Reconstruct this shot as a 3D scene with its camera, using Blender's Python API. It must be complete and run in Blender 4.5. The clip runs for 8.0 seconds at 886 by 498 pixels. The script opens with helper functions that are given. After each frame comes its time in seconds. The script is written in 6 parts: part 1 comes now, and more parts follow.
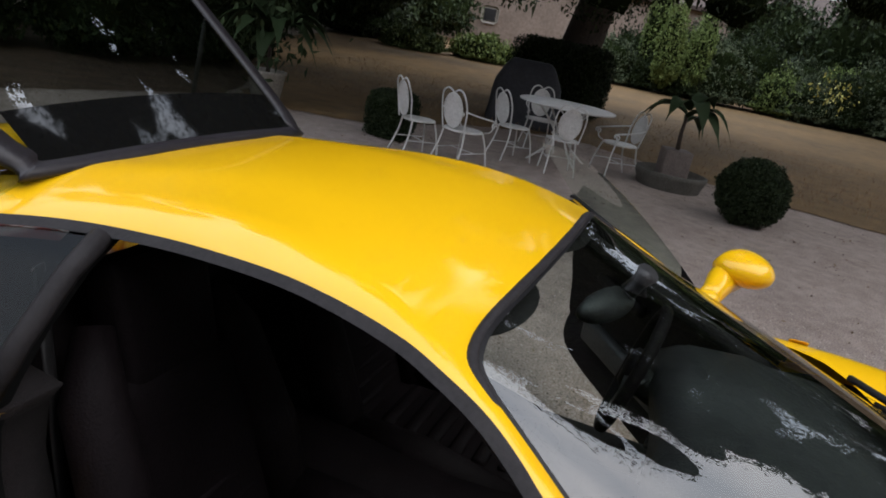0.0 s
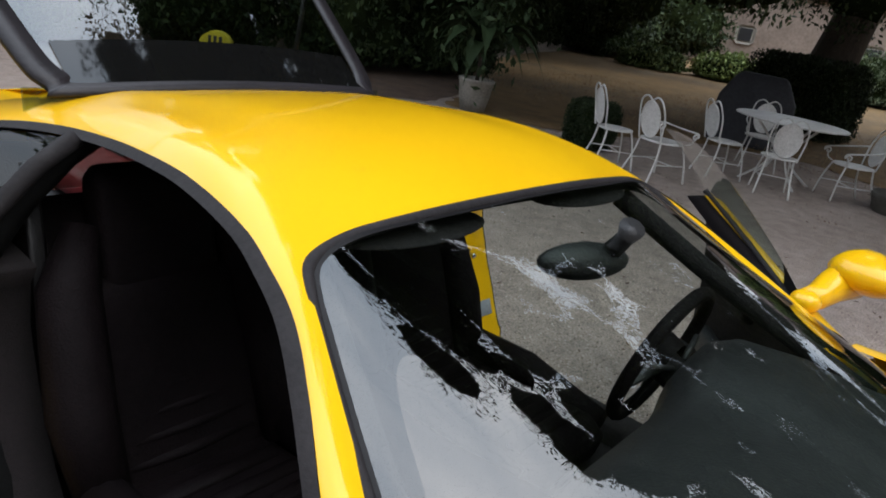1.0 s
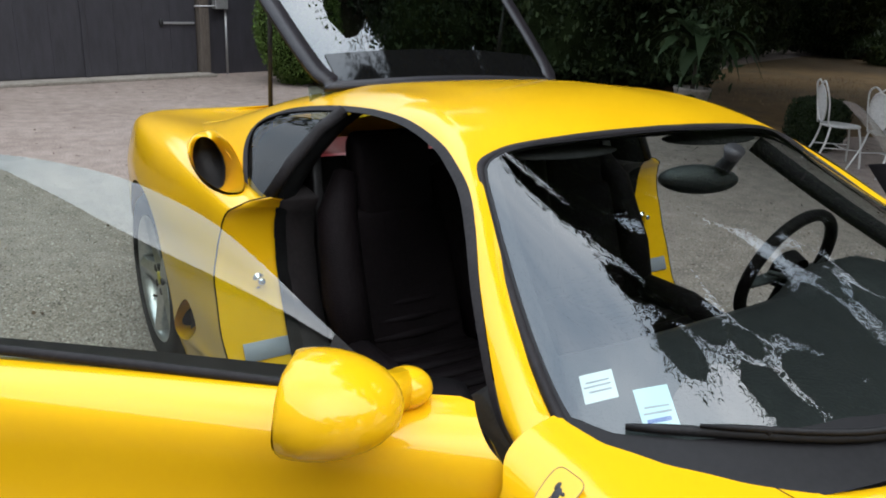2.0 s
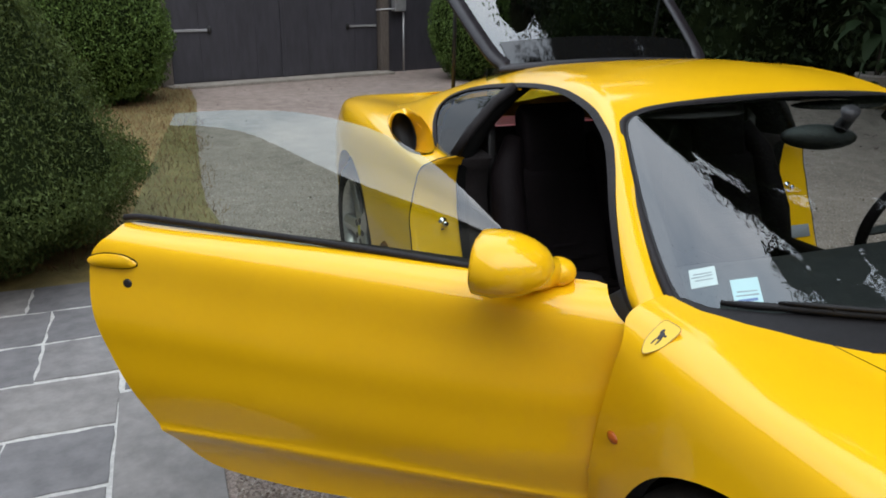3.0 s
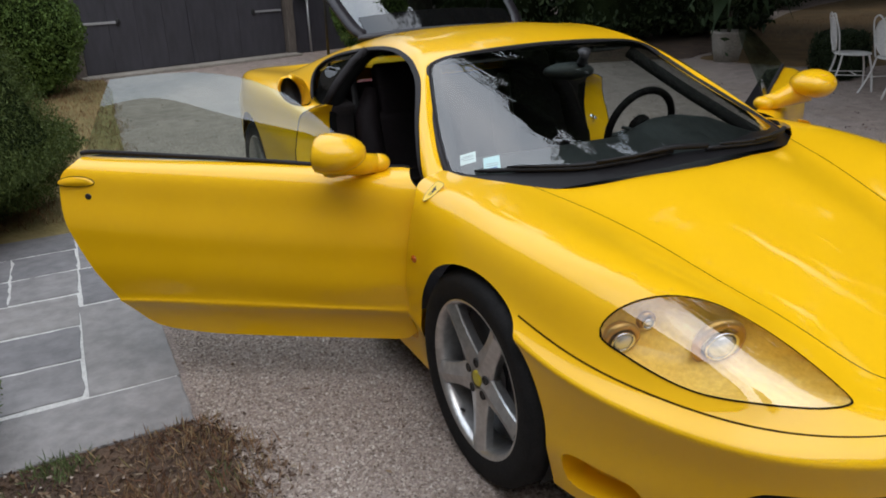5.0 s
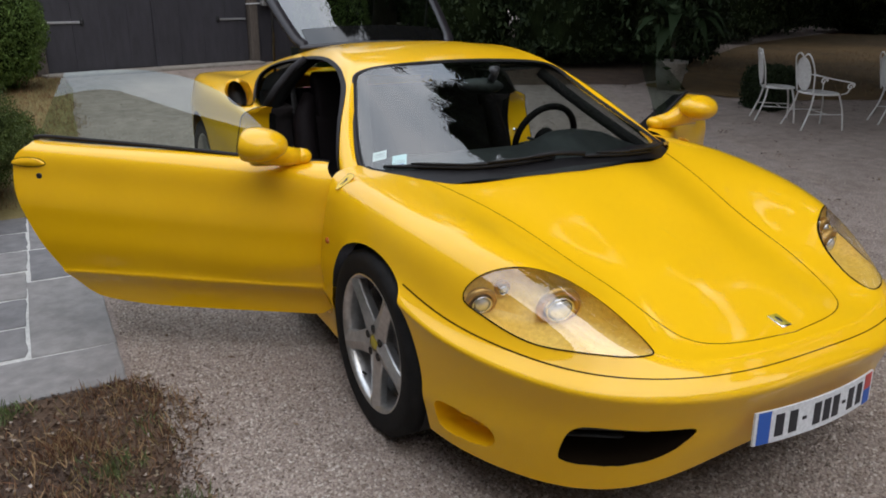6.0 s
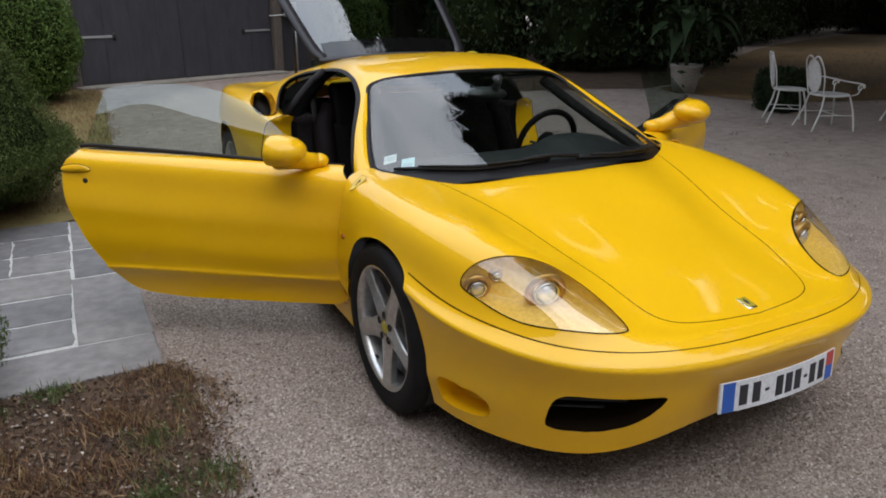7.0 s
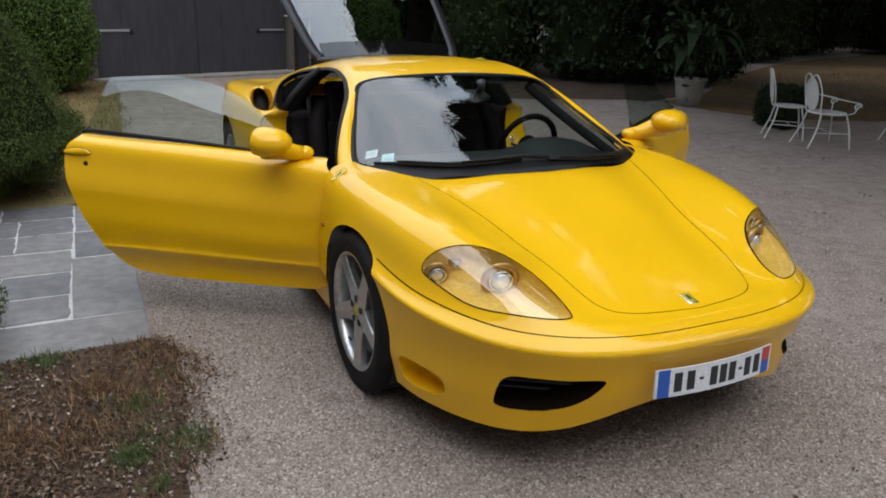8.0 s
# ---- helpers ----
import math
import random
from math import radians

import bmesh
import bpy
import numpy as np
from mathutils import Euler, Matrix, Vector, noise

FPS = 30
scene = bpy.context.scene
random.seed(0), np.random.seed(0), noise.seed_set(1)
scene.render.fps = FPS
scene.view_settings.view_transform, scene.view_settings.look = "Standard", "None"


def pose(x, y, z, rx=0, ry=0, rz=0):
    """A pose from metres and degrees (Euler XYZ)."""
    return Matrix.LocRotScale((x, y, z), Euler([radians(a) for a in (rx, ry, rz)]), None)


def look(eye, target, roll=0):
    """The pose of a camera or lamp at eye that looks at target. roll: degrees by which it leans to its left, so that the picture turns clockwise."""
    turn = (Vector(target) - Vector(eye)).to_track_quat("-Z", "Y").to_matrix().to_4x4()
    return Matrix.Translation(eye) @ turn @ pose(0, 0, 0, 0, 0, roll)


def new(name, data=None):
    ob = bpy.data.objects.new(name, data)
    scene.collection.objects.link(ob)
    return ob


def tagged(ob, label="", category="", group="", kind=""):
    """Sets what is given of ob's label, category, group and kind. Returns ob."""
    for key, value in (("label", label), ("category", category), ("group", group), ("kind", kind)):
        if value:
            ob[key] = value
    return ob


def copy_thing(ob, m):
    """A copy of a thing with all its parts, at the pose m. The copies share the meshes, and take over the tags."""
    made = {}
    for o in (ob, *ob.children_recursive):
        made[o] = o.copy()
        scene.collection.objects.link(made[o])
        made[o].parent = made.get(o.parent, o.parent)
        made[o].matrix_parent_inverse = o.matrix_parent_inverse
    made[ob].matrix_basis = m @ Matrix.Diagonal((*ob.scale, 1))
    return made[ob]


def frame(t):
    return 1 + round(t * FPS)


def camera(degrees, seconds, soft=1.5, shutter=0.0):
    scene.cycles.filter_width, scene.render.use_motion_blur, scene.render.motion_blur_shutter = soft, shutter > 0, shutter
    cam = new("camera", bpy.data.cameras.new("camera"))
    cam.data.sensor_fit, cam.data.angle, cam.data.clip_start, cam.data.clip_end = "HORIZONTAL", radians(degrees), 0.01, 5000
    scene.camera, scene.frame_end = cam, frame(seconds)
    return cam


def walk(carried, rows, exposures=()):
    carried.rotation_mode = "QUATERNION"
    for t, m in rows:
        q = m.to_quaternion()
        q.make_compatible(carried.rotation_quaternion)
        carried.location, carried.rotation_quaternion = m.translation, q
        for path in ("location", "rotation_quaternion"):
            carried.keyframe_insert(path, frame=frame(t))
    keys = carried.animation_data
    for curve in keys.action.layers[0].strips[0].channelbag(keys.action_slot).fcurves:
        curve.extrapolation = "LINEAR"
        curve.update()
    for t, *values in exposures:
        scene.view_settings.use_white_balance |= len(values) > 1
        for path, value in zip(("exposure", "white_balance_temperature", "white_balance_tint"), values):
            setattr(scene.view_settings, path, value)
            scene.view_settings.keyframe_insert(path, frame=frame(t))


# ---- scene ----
cam = camera(62.6, 8.0, soft=1.8)
PATH = [
    (0, (-1.458, -0.564, 1.585), (0.357, 0.009, 0.972), 11.2),
    (0.5, (-1.28, -0.831, 1.544), (0.374, 0.07, 0.872), 10.6),
    (1, (-1.172, -1.042, 1.503), (0.34, 0.082, 0.835), 10.2),
    (1.5, (-1.264, -1.327, 1.479), (0.029, 0.04, 0.803), 10.4),
    (2, (-1.47, -1.582, 1.466), (-0.403, -0.029, 0.798), 3.6),
    (2.2, (-1.539, -1.665, 1.466), (-0.532, -0.069, 0.802), 1.9),
    (3.3, (-1.768, -2.176, 1.47), (-1.168, -0.4, 0.774), 0.1),
    (3.5, (-1.804, -2.275, 1.455), (-1.211, -0.495, 0.761), -0.7),
    (4, (-1.818, -2.512, 1.463), (-1.141, -0.801, 0.678), -1.7),
    (4.5, (-1.808, -2.768, 1.486), (-1.161, -1.045, 0.703), -2.2),
    (5, (-1.834, -2.995, 1.512), (-0.999, -1.335, 0.773), -1.7),
    (5.2, (-1.877, -3.076, 1.535), (-0.988, -1.438, 0.807), -0.0),
    (6.3, (-1.814, -3.533, 1.538), (-0.885, -1.901, 0.85), 1.5),
    (6.5, (-1.819, -3.582, 1.558), (-0.917, -1.935, 0.867), 0.6),
    (7, (-1.886, -3.701, 1.588), (-1.013, -2.037, 0.904), 0.4),
    (7.5, (-1.897, -3.811, 1.582), (-1.026, -2.141, 0.909), 1.3),
    (8, (-1.826, -3.945, 1.596), (-0.978, -2.263, 0.926), 2.4),
]
EXPOSURES = [(0, 0.44, 6800, 14), (0.5, 0.53, 6750, 12), (1, 0.66, 6700, 11), (1.5, 0.66, 6650, 10), (2, 0.80, 6600, 9), (3.5, 0.4, 6700, 11), (5, 0.34, 6700, 12), (6.5, 0.28, 6750, 13), (8, 0.32, 6650, 11)]
walk(cam, [(t, look(eye, target, roll)) for t, eye, target, roll in PATH], exposures=EXPOSURES)

# ---- world, sun, exposure ----
world = bpy.data.worlds.new("sky")
scene.world = world
world.use_nodes = True
wt = world.node_tree
wt.nodes.clear()
SUN_ELEV, SUN_AZ = radians(52), radians(200)
sky = wt.nodes.new("ShaderNodeTexSky")
sky.sky_type = "NISHITA"
sky.sun_disc = False
sky.sun_elevation, sky.sun_rotation = SUN_ELEV, SUN_AZ
sky.air_density, sky.dust_density, sky.ozone_density = 1.0, 3.0, 1.0
wcoord = wt.nodes.new("ShaderNodeTexCoord")
wmap = wt.nodes.new("ShaderNodeMapping")
wmap.inputs["Scale"].default_value = (1.6, 1.6, 3.2)
wnoise = wt.nodes.new("ShaderNodeTexNoise")
wnoise.inputs["Scale"].default_value, wnoise.inputs["Detail"].default_value = 1.7, 4
wramp = wt.nodes.new("ShaderNodeValToRGB")
wramp.color_ramp.elements[0].position, wramp.color_ramp.elements[0].color = 0.34, (6.0, 7.6, 9.6, 1)
wramp.color_ramp.elements[1].position, wramp.color_ramp.elements[1].color = 0.68, (13.4, 14.4, 15.6, 1)
wmix = wt.nodes.new("ShaderNodeMix")
wmix.data_type = "RGBA"
wmix.inputs[0].default_value = 0.8
wback = wt.nodes.new("ShaderNodeBackground")
wback.inputs["Strength"].default_value = 0.15
wout = wt.nodes.new("ShaderNodeOutputWorld")
wt.links.new(wcoord.outputs["Generated"], wmap.inputs["Vector"])
wt.links.new(wmap.outputs["Vector"], wnoise.inputs["Vector"])
wt.links.new(wnoise.outputs["Fac"], wramp.inputs["Fac"])
wt.links.new(sky.outputs["Color"], wmix.inputs[6])
wt.links.new(wramp.outputs["Color"], wmix.inputs[7])
wsep = wt.nodes.new("ShaderNodeSeparateXYZ")
wlift = wt.nodes.new("ShaderNodeMath")
wlift.operation, wlift.use_clamp = "MULTIPLY_ADD", False
wlift.inputs[1].default_value, wlift.inputs[2].default_value = 1.0, 0.45
wover = wt.nodes.new("ShaderNodeMix")
wover.data_type, wover.blend_type = "RGBA", "MULTIPLY"
wover.inputs[0].default_value = 1.0
wt.links.new(wcoord.outputs["Generated"], wsep.inputs["Vector"])
wt.links.new(wsep.outputs["Z"], wlift.inputs[0])
wt.links.new(wmix.outputs[2], wover.inputs[6])
wt.links.new(wlift.outputs[0], wover.inputs[7])
wt.links.new(wover.outputs[2], wback.inputs["Color"])
wt.links.new(wback.outputs["Background"], wout.inputs["Surface"])

sun_data = bpy.data.lights.new("sun", "SUN")
sun_data.energy, sun_data.angle, sun_data.color = 0.6, radians(70), (1.0, 0.96, 0.9)
sun = new("sun", sun_data)
sun.matrix_basis = look((4, -10, 14), (0, 0, 0))


# ---- materials ----
def principled(name, color=(0.5, 0.5, 0.5), rough=0.5, metal=0.0, coat=0.0, spec=0.5):
    m = bpy.data.materials.new(name)
    m.use_nodes = True
    b = m.node_tree.nodes["Principled BSDF"]
    b.inputs["Base Color"].default_value = (*color, 1)
    b.inputs["Roughness"].default_value = rough
    b.inputs["Metallic"].default_value = metal
    b.inputs["Coat Weight"].default_value = coat
    b.inputs["Coat Roughness"].default_value = 0.03
    b.inputs["Specular IOR Level"].default_value = spec
    return m


def noise_node(m, scale, detail=4, rough=0.55, kind="Object", stretch=(1, 1, 1)):
    n = m.node_tree
    co = n.nodes.new("ShaderNodeTexCoord")
    mp = n.nodes.new("ShaderNodeMapping")
    mp.inputs["Scale"].default_value = stretch
    tx = n.nodes.new("ShaderNodeTexNoise")
    tx.inputs["Scale"].default_value, tx.inputs["Detail"].default_value, tx.inputs["Roughness"].default_value = scale, detail, rough
    n.links.new(co.outputs[kind], mp.inputs["Vector"])
    n.links.new(mp.outputs["Vector"], tx.inputs["Vector"])
    return tx.outputs["Fac"]


def ramp(m, fac, stops):
    r = m.node_tree.nodes.new("ShaderNodeValToRGB")
    e = r.color_ramp.elements
    while len(e) < len(stops):
        e.new(0.5)
    for k, (p, c) in enumerate(stops):
        e[k].position, e[k].color = p, (*c, 1)
    m.node_tree.links.new(fac, r.inputs["Fac"])
    return r.outputs["Color"]


def mixed(m, fac, a, b, how="MIX"):
    x = m.node_tree.nodes.new("ShaderNodeMix")
    x.data_type, x.blend_type = "RGBA", how
    for socket, v in ((0, fac), (6, a), (7, b)):
        if hasattr(v, "is_linked"):
            m.node_tree.links.new(v, x.inputs[socket])
        elif socket == 0:
            x.inputs[0].default_value = v
        else:
            x.inputs[socket].default_value = (*v, 1)
    return x.outputs[2]


def plug(m, name, socket):
    m.node_tree.links.new(socket, m.node_tree.nodes["Principled BSDF"].inputs[name])


def bump(m, fac, strength, distance):
    b = m.node_tree.nodes.new("ShaderNodeBump")
    b.inputs["Strength"].default_value, b.inputs["Distance"].default_value = strength, distance
    m.node_tree.links.new(fac, b.inputs["Height"])
    plug(m, "Normal", b.outputs["Normal"])


def island_random(m, stops):
    i = m.node_tree.nodes.new("ShaderNodeNewGeometry")
    return ramp(m, i.outputs["Random Per Island"], stops)


def surface(name, stops, scale, rough=0.6, relief=0.0, fine=0.0, metal=0.0, coat=0.0, stretch=(1, 1, 1), spec=0.5):
    """Two scales of colour variation, with relief and uneven gloss."""
    m = principled(name, stops[0][1], rough, metal, coat, spec)
    big, small = noise_node(m, scale, 5, stretch=stretch), noise_node(m, scale * 9, 4, stretch=stretch)
    col = ramp(m, big, stops)
    col = mixed(m, 0.35, col, ramp(m, small, [(0.3, tuple(c * 0.55 for c in stops[0][1])), (0.7, tuple(min(1, c * 1.25) for c in stops[-1][1]))]))
    plug(m, "Base Color", col)
    if relief:
        bump(m, small if not fine else noise_node(m, fine, 5), relief, 0.02)
    return m


PAINT = principled("yellow_paint", (0.86, 0.47, 0.003), 0.36, 0.0, 0.85, 0.08)
plug(PAINT, "Base Color", ramp(PAINT, noise_node(PAINT, 2.2, 5), [(0.3, (0.83, 0.455, 0.006)), (0.7, (0.88, 0.49, 0.008))]))
plug(PAINT, "Coat Roughness", ramp(PAINT, noise_node(PAINT, 9, 5), [(0.35, (0.05,) * 3), (0.75, (0.11,) * 3)]))
RUBBER = surface("black_rubber", [(0.3, (0.009, 0.0085, 0.009)), (0.7, (0.018, 0.017, 0.018))], 14, 0.6, 0.1, spec=0.25)
SEAL = surface("grey_seal", [(0.3, (0.016, 0.014, 0.015)), (0.7, (0.026, 0.023, 0.024))], 11, 0.62, 0.08, spec=0.18)
GAP = principled("panel_gap", (0.010, 0.006, 0.003), 0.9, spec=0.05)
SEAM = principled("shut_line", (0.07, 0.034, 0.004), 0.85, spec=0.05)
FRIT = surface("black_glass_edge", [(0.3, (0.006, 0.0055, 0.006)), (0.7, (0.011, 0.010, 0.011))], 9, 0.45, 0.02, spec=0.2)
BLACKGLASS = principled("black_glass", (0.005, 0.005, 0.005), 0.04, spec=0.55)
LIDFRAME = surface("lid_frame_black", [(0.3, (0.014, 0.012, 0.014)), (0.7, (0.024, 0.021, 0.024))], 9, 0.4, 0.05, spec=0.3)
TYRE = surface("tyre", [(0.3, (0.007, 0.007, 0.007)), (0.7, (0.016, 0.015, 0.015))], 18, 0.8, 0.15, spec=0.2)
ALLOY = surface("alloy", [(0.3, (0.52, 0.51, 0.50)), (0.7, (0.60, 0.59, 0.575))], 5, 0.29, 0.02, metal=0.85)
CHROME = principled("chrome", (0.75, 0.75, 0.76), 0.12, 1.0)
STEEL = surface("brake_steel", [(0.3, (0.03, 0.028, 0.026)), (0.7, (0.06, 0.056, 0.052))], 20, 0.55, 0.05, metal=0.6)
BLACK = surface("black_plastic", [(0.3, (0.010, 0.010, 0.011)), (0.7, (0.022, 0.021, 0.022))], 20, 0.5, 0.2)
LEATHER = surface("dark_leather", [(0.3, (0.0045, 0.003, 0.0034)), (0.7, (0.009, 0.006, 0.0068))], 7, 0.65, 0.25, 160, spec=0.10)
CARPET = surface("dark_carpet", [(0.3, (0.008, 0.0055, 0.006)), (0.7, (0.017, 0.012, 0.013))], 12, 0.95, 0.5, 300)
SLAT = surface("grille_slat_grey", [(0.3, (0.028, 0.027, 0.027)), (0.7, (0.045, 0.044, 0.044))], 20, 0.5, 0.1)
RED = principled("red_plenum", (0.22, 0.018, 0.02), 0.55)
WHITE = principled("white_sticker", (0.75, 0.78, 0.8), 0.6)
BLUE = principled("blue_print", (0.02, 0.10, 0.42), 0.45)
PALEBLUE = principled("pale_blue_sticker", (0.55, 0.76, 0.82), 0.6)
GREYLABEL = principled("grey_label", (0.30, 0.31, 0.35), 0.5)
INK = principled("ink", (0.02, 0.02, 0.025), 0.5)


def thin_glass(name, tint, reflect=1.0, ior=2.1, falloff=5.0):
    """Pane without refraction: tinted see-through plus a mirror film by Fresnel."""
    m = bpy.data.materials.new(name)
    m.use_nodes = True
    n = m.node_tree
    n.nodes.clear()
    out = n.nodes.new("ShaderNodeOutputMaterial")
    tr = n.nodes.new("ShaderNodeBsdfTransparent")
    tr.inputs["Color"].default_value = (*tint, 1)
    gl = n.nodes.new("ShaderNodeBsdfGlossy")
    gl.inputs["Roughness"].default_value = 0.0
    gl.inputs["Color"].default_value = (reflect,) * 3 + (1,)
    lw = n.nodes.new("ShaderNodeLayerWeight")
    lw.inputs["Blend"].default_value = 0.5
    pw = n.nodes.new("ShaderNodeMath")
    pw.operation = "POWER"
    pw.inputs[1].default_value = falloff
    n.links.new(lw.outputs["Facing"], pw.inputs[0])
    f0 = ((ior - 1) / (ior + 1)) ** 2
    fr = n.nodes.new("ShaderNodeMath")
    fr.operation = "MULTIPLY_ADD"
    fr.inputs[1].default_value, fr.inputs[2].default_value = 1 - f0, f0
    n.links.new(pw.outputs[0], fr.inputs[0])
    mx = n.nodes.new("ShaderNodeMixShader")
    n.links.new(fr.outputs[0], mx.inputs[0])
    n.links.new(tr.outputs[0], mx.inputs[1])
    n.links.new(gl.outputs[0], mx.inputs[2])
    n.links.new(mx.outputs[0], out.inputs["Surface"])
    return m


GLASS = thin_glass("windscreen_glass", (0.72, 0.80, 0.76), ior=1.9)
QUARTERGLASS = thin_glass("quarter_glass", (0.30, 0.34, 0.32), reflect=0.55, ior=1.4)
DOORGLASS = thin_glass("door_glass", (0.66, 0.78, 0.72), ior=1.8)
LAMPGLASS = thin_glass("lamp_cover", (0.93, 0.92, 0.9), ior=2.0)
LIDGLASS = thin_glass("lid_glass", (0.36, 0.40, 0.38), ior=2.2)
HOUSING = surface("lamp_housing_yellow", [(0.3, (0.90, 0.54, 0.08)), (0.7, (0.94, 0.63, 0.14))], 9, 0.35)
REFLECTOR = principled("lamp_reflector", (0.50, 0.30, 0.085), 0.28, 0.6)
COWL = surface("matt_black_cowl", [(0.3, (0.006, 0.006, 0.006)), (0.7, (0.012, 0.012, 0.012))], 16, 0.85, 0.1, spec=0.08)
BULB = principled("bulb_clear", (0.7, 0.72, 0.75), 0.05, 0.6)
PLATE_WHITE = surface("plate_white", [(0.3, (0.66, 0.67, 0.68)), (0.7, (0.74, 0.75, 0.76))], 9, 0.4)
REDPRINT = principled("red_print", (0.5, 0.06, 0.05), 0.45)
PALE_YELLOW = principled("pale_yellow", (0.84, 0.55, 0.035), 0.3)
BADGE_EDGE = principled("badge_edge", (0.25, 0.16, 0.08), 0.4)
AMBER = principled("amber_lens", (0.45, 0.10, 0.01), 0.2)


# ---- mesh helpers ----
def link(name, bm, mat, parent=None, label="", smooth=True):
    me = bpy.data.meshes.new(name)
    bm.normal_update()
    bm.to_mesh(me)
    bm.free()
    for mm in (mat if isinstance(mat, (list, tuple)) else [mat]):
        me.materials.append(mm)
    if smooth:
        me.shade_smooth()
    ob = new(name, me)
    if parent is not None:
        ob.parent = parent
    if label:
        ob["label"] = label
    return ob


part = link


def mesh_from(name, verts, faces, mat, parent=None, label="", smooth=True):
    me = bpy.data.meshes.new(name)
    me.from_pydata([tuple(map(float, v)) for v in verts], [], [tuple(map(int, f)) for f in faces])
    me.validate()
    me.materials.append(mat)
    if smooth:
        me.shade_smooth()
    ob = new(name, me)
    if parent is not None:
        ob.parent = parent
    if label:
        ob["label"] = label
    return ob


def thing(name, at=(0, 0, 0), rz=0.0, label="", category="", group="", kind=""):
    e = new(name)
    e.empty_display_size = 0.1
    e.matrix_basis = pose(*at, 0, 0, rz)
    return tagged(e, label, category, group, kind)


def box(bm, size, at=(0, 0, 0), rot=(0, 0, 0), bevel=0.0, seg=2):
    r = bmesh.ops.create_cube(bm, size=1.0)
    vs = r["verts"]
    bmesh.ops.scale(bm, vec=size, verts=vs)
    if bevel:
        es = list({e for v in vs for e in v.link_edges})
        o = bmesh.ops.bevel(bm, geom=es, offset=bevel, segments=seg, affect="EDGES", profile=0.6)
        vs = list({v for f in o["faces"] for v in f.verts} | {v for v in vs if v.is_valid})
    m = pose(*at, *rot)
    bmesh.ops.transform(bm, matrix=m, verts=vs)
    return vs


def tube(points, radius, sides=8, closed=False, flat=None):
    """Swept tube along points; radius a number or a list."""
    bm = bmesh.new()
    pts = [Vector(p) for p in points]
    n = len(pts)
    rings = []
    up = Vector((0, 0, 1))
    last = None
    for i, p in enumerate(pts):
        a = pts[(i - 1) % n] if closed or i else pts[0]
        b = pts[(i + 1) % n] if closed or i < n - 1 else pts[-1]
        t = (b - a).normalized()
        if last is None:
            s = t.cross(up)
            if s.length < 0.05:
                s = t.cross(Vector((1, 0, 0)))
            s.normalize()
        else:
            s = (last - t * last.dot(t)).normalized()
        last = s
        u = s.cross(t).normalized()
        r = radius[i] if isinstance(radius, (list, tuple)) else radius
        fl = flat if flat else 1.0
        rings.append([bm.verts.new(p + (s * math.cos(w) + u * math.sin(w) * fl) * r) for w in (2 * math.pi * k / sides for k in range(sides))])
    m = n if closed else n - 1
    for i in range(m):
        A, B = rings[i], rings[(i + 1) % n]
        for k in range(sides):
            bm.faces.new((A[k], A[(k + 1) % sides], B[(k + 1) % sides], B[k]))
    if not closed:
        bm.faces.new(rings[0][::-1])
        bm.faces.new(rings[-1])
    return bm


def join_bm(target, source):
    me = bpy.data.meshes.new("tmp")
    source.to_mesh(me)
    target.from_mesh(me)
    bpy.data.meshes.remove(me)
    source.free()


def smooth_line(points, n=10, closed=False):
    """Catmull-Rom line through the points (any dimension)."""
    P = np.array(points, float)
    k = len(P)
    out = []
    for i in range(k if closed else k - 1):
        p0, p1, p2, p3 = (P[(i + d) % k] if closed else P[min(max(i + d, 0), k - 1)] for d in (-1, 0, 1, 2))
        for t in np.linspace(0, 1, n, endpoint=False):
            out.append(0.5 * (2 * p1 + (p2 - p0) * t + (2 * p0 - 5 * p1 + 4 * p2 - p3) * t * t + (3 * p1 - p0 - 3 * p2 + p3) * t ** 3))
    if not closed:
        out.append(P[-1])
    return np.array(out)


def lathe(profile, steps=48, axis="x"):
    """profile: (along, radius) pairs turned about the axis."""
    bm = bmesh.new()
    rings = []
    for a, r in profile:
        ring = []
        for k in range(steps):
            w = 2 * math.pi * k / steps
            c, s = r * math.cos(w), r * math.sin(w)
            ring.append(bm.verts.new({"x": (a, c, s), "y": (c, a, s), "z": (c, s, a)}[axis]))
        rings.append(ring)
    for A, B in zip(rings, rings[1:]):
        for k in range(steps):
            bm.faces.new((A[k], A[(k + 1) % steps], B[(k + 1) % steps], B[k]))
    bmesh.ops.recalc_face_normals(bm, faces=bm.faces)
    return bm


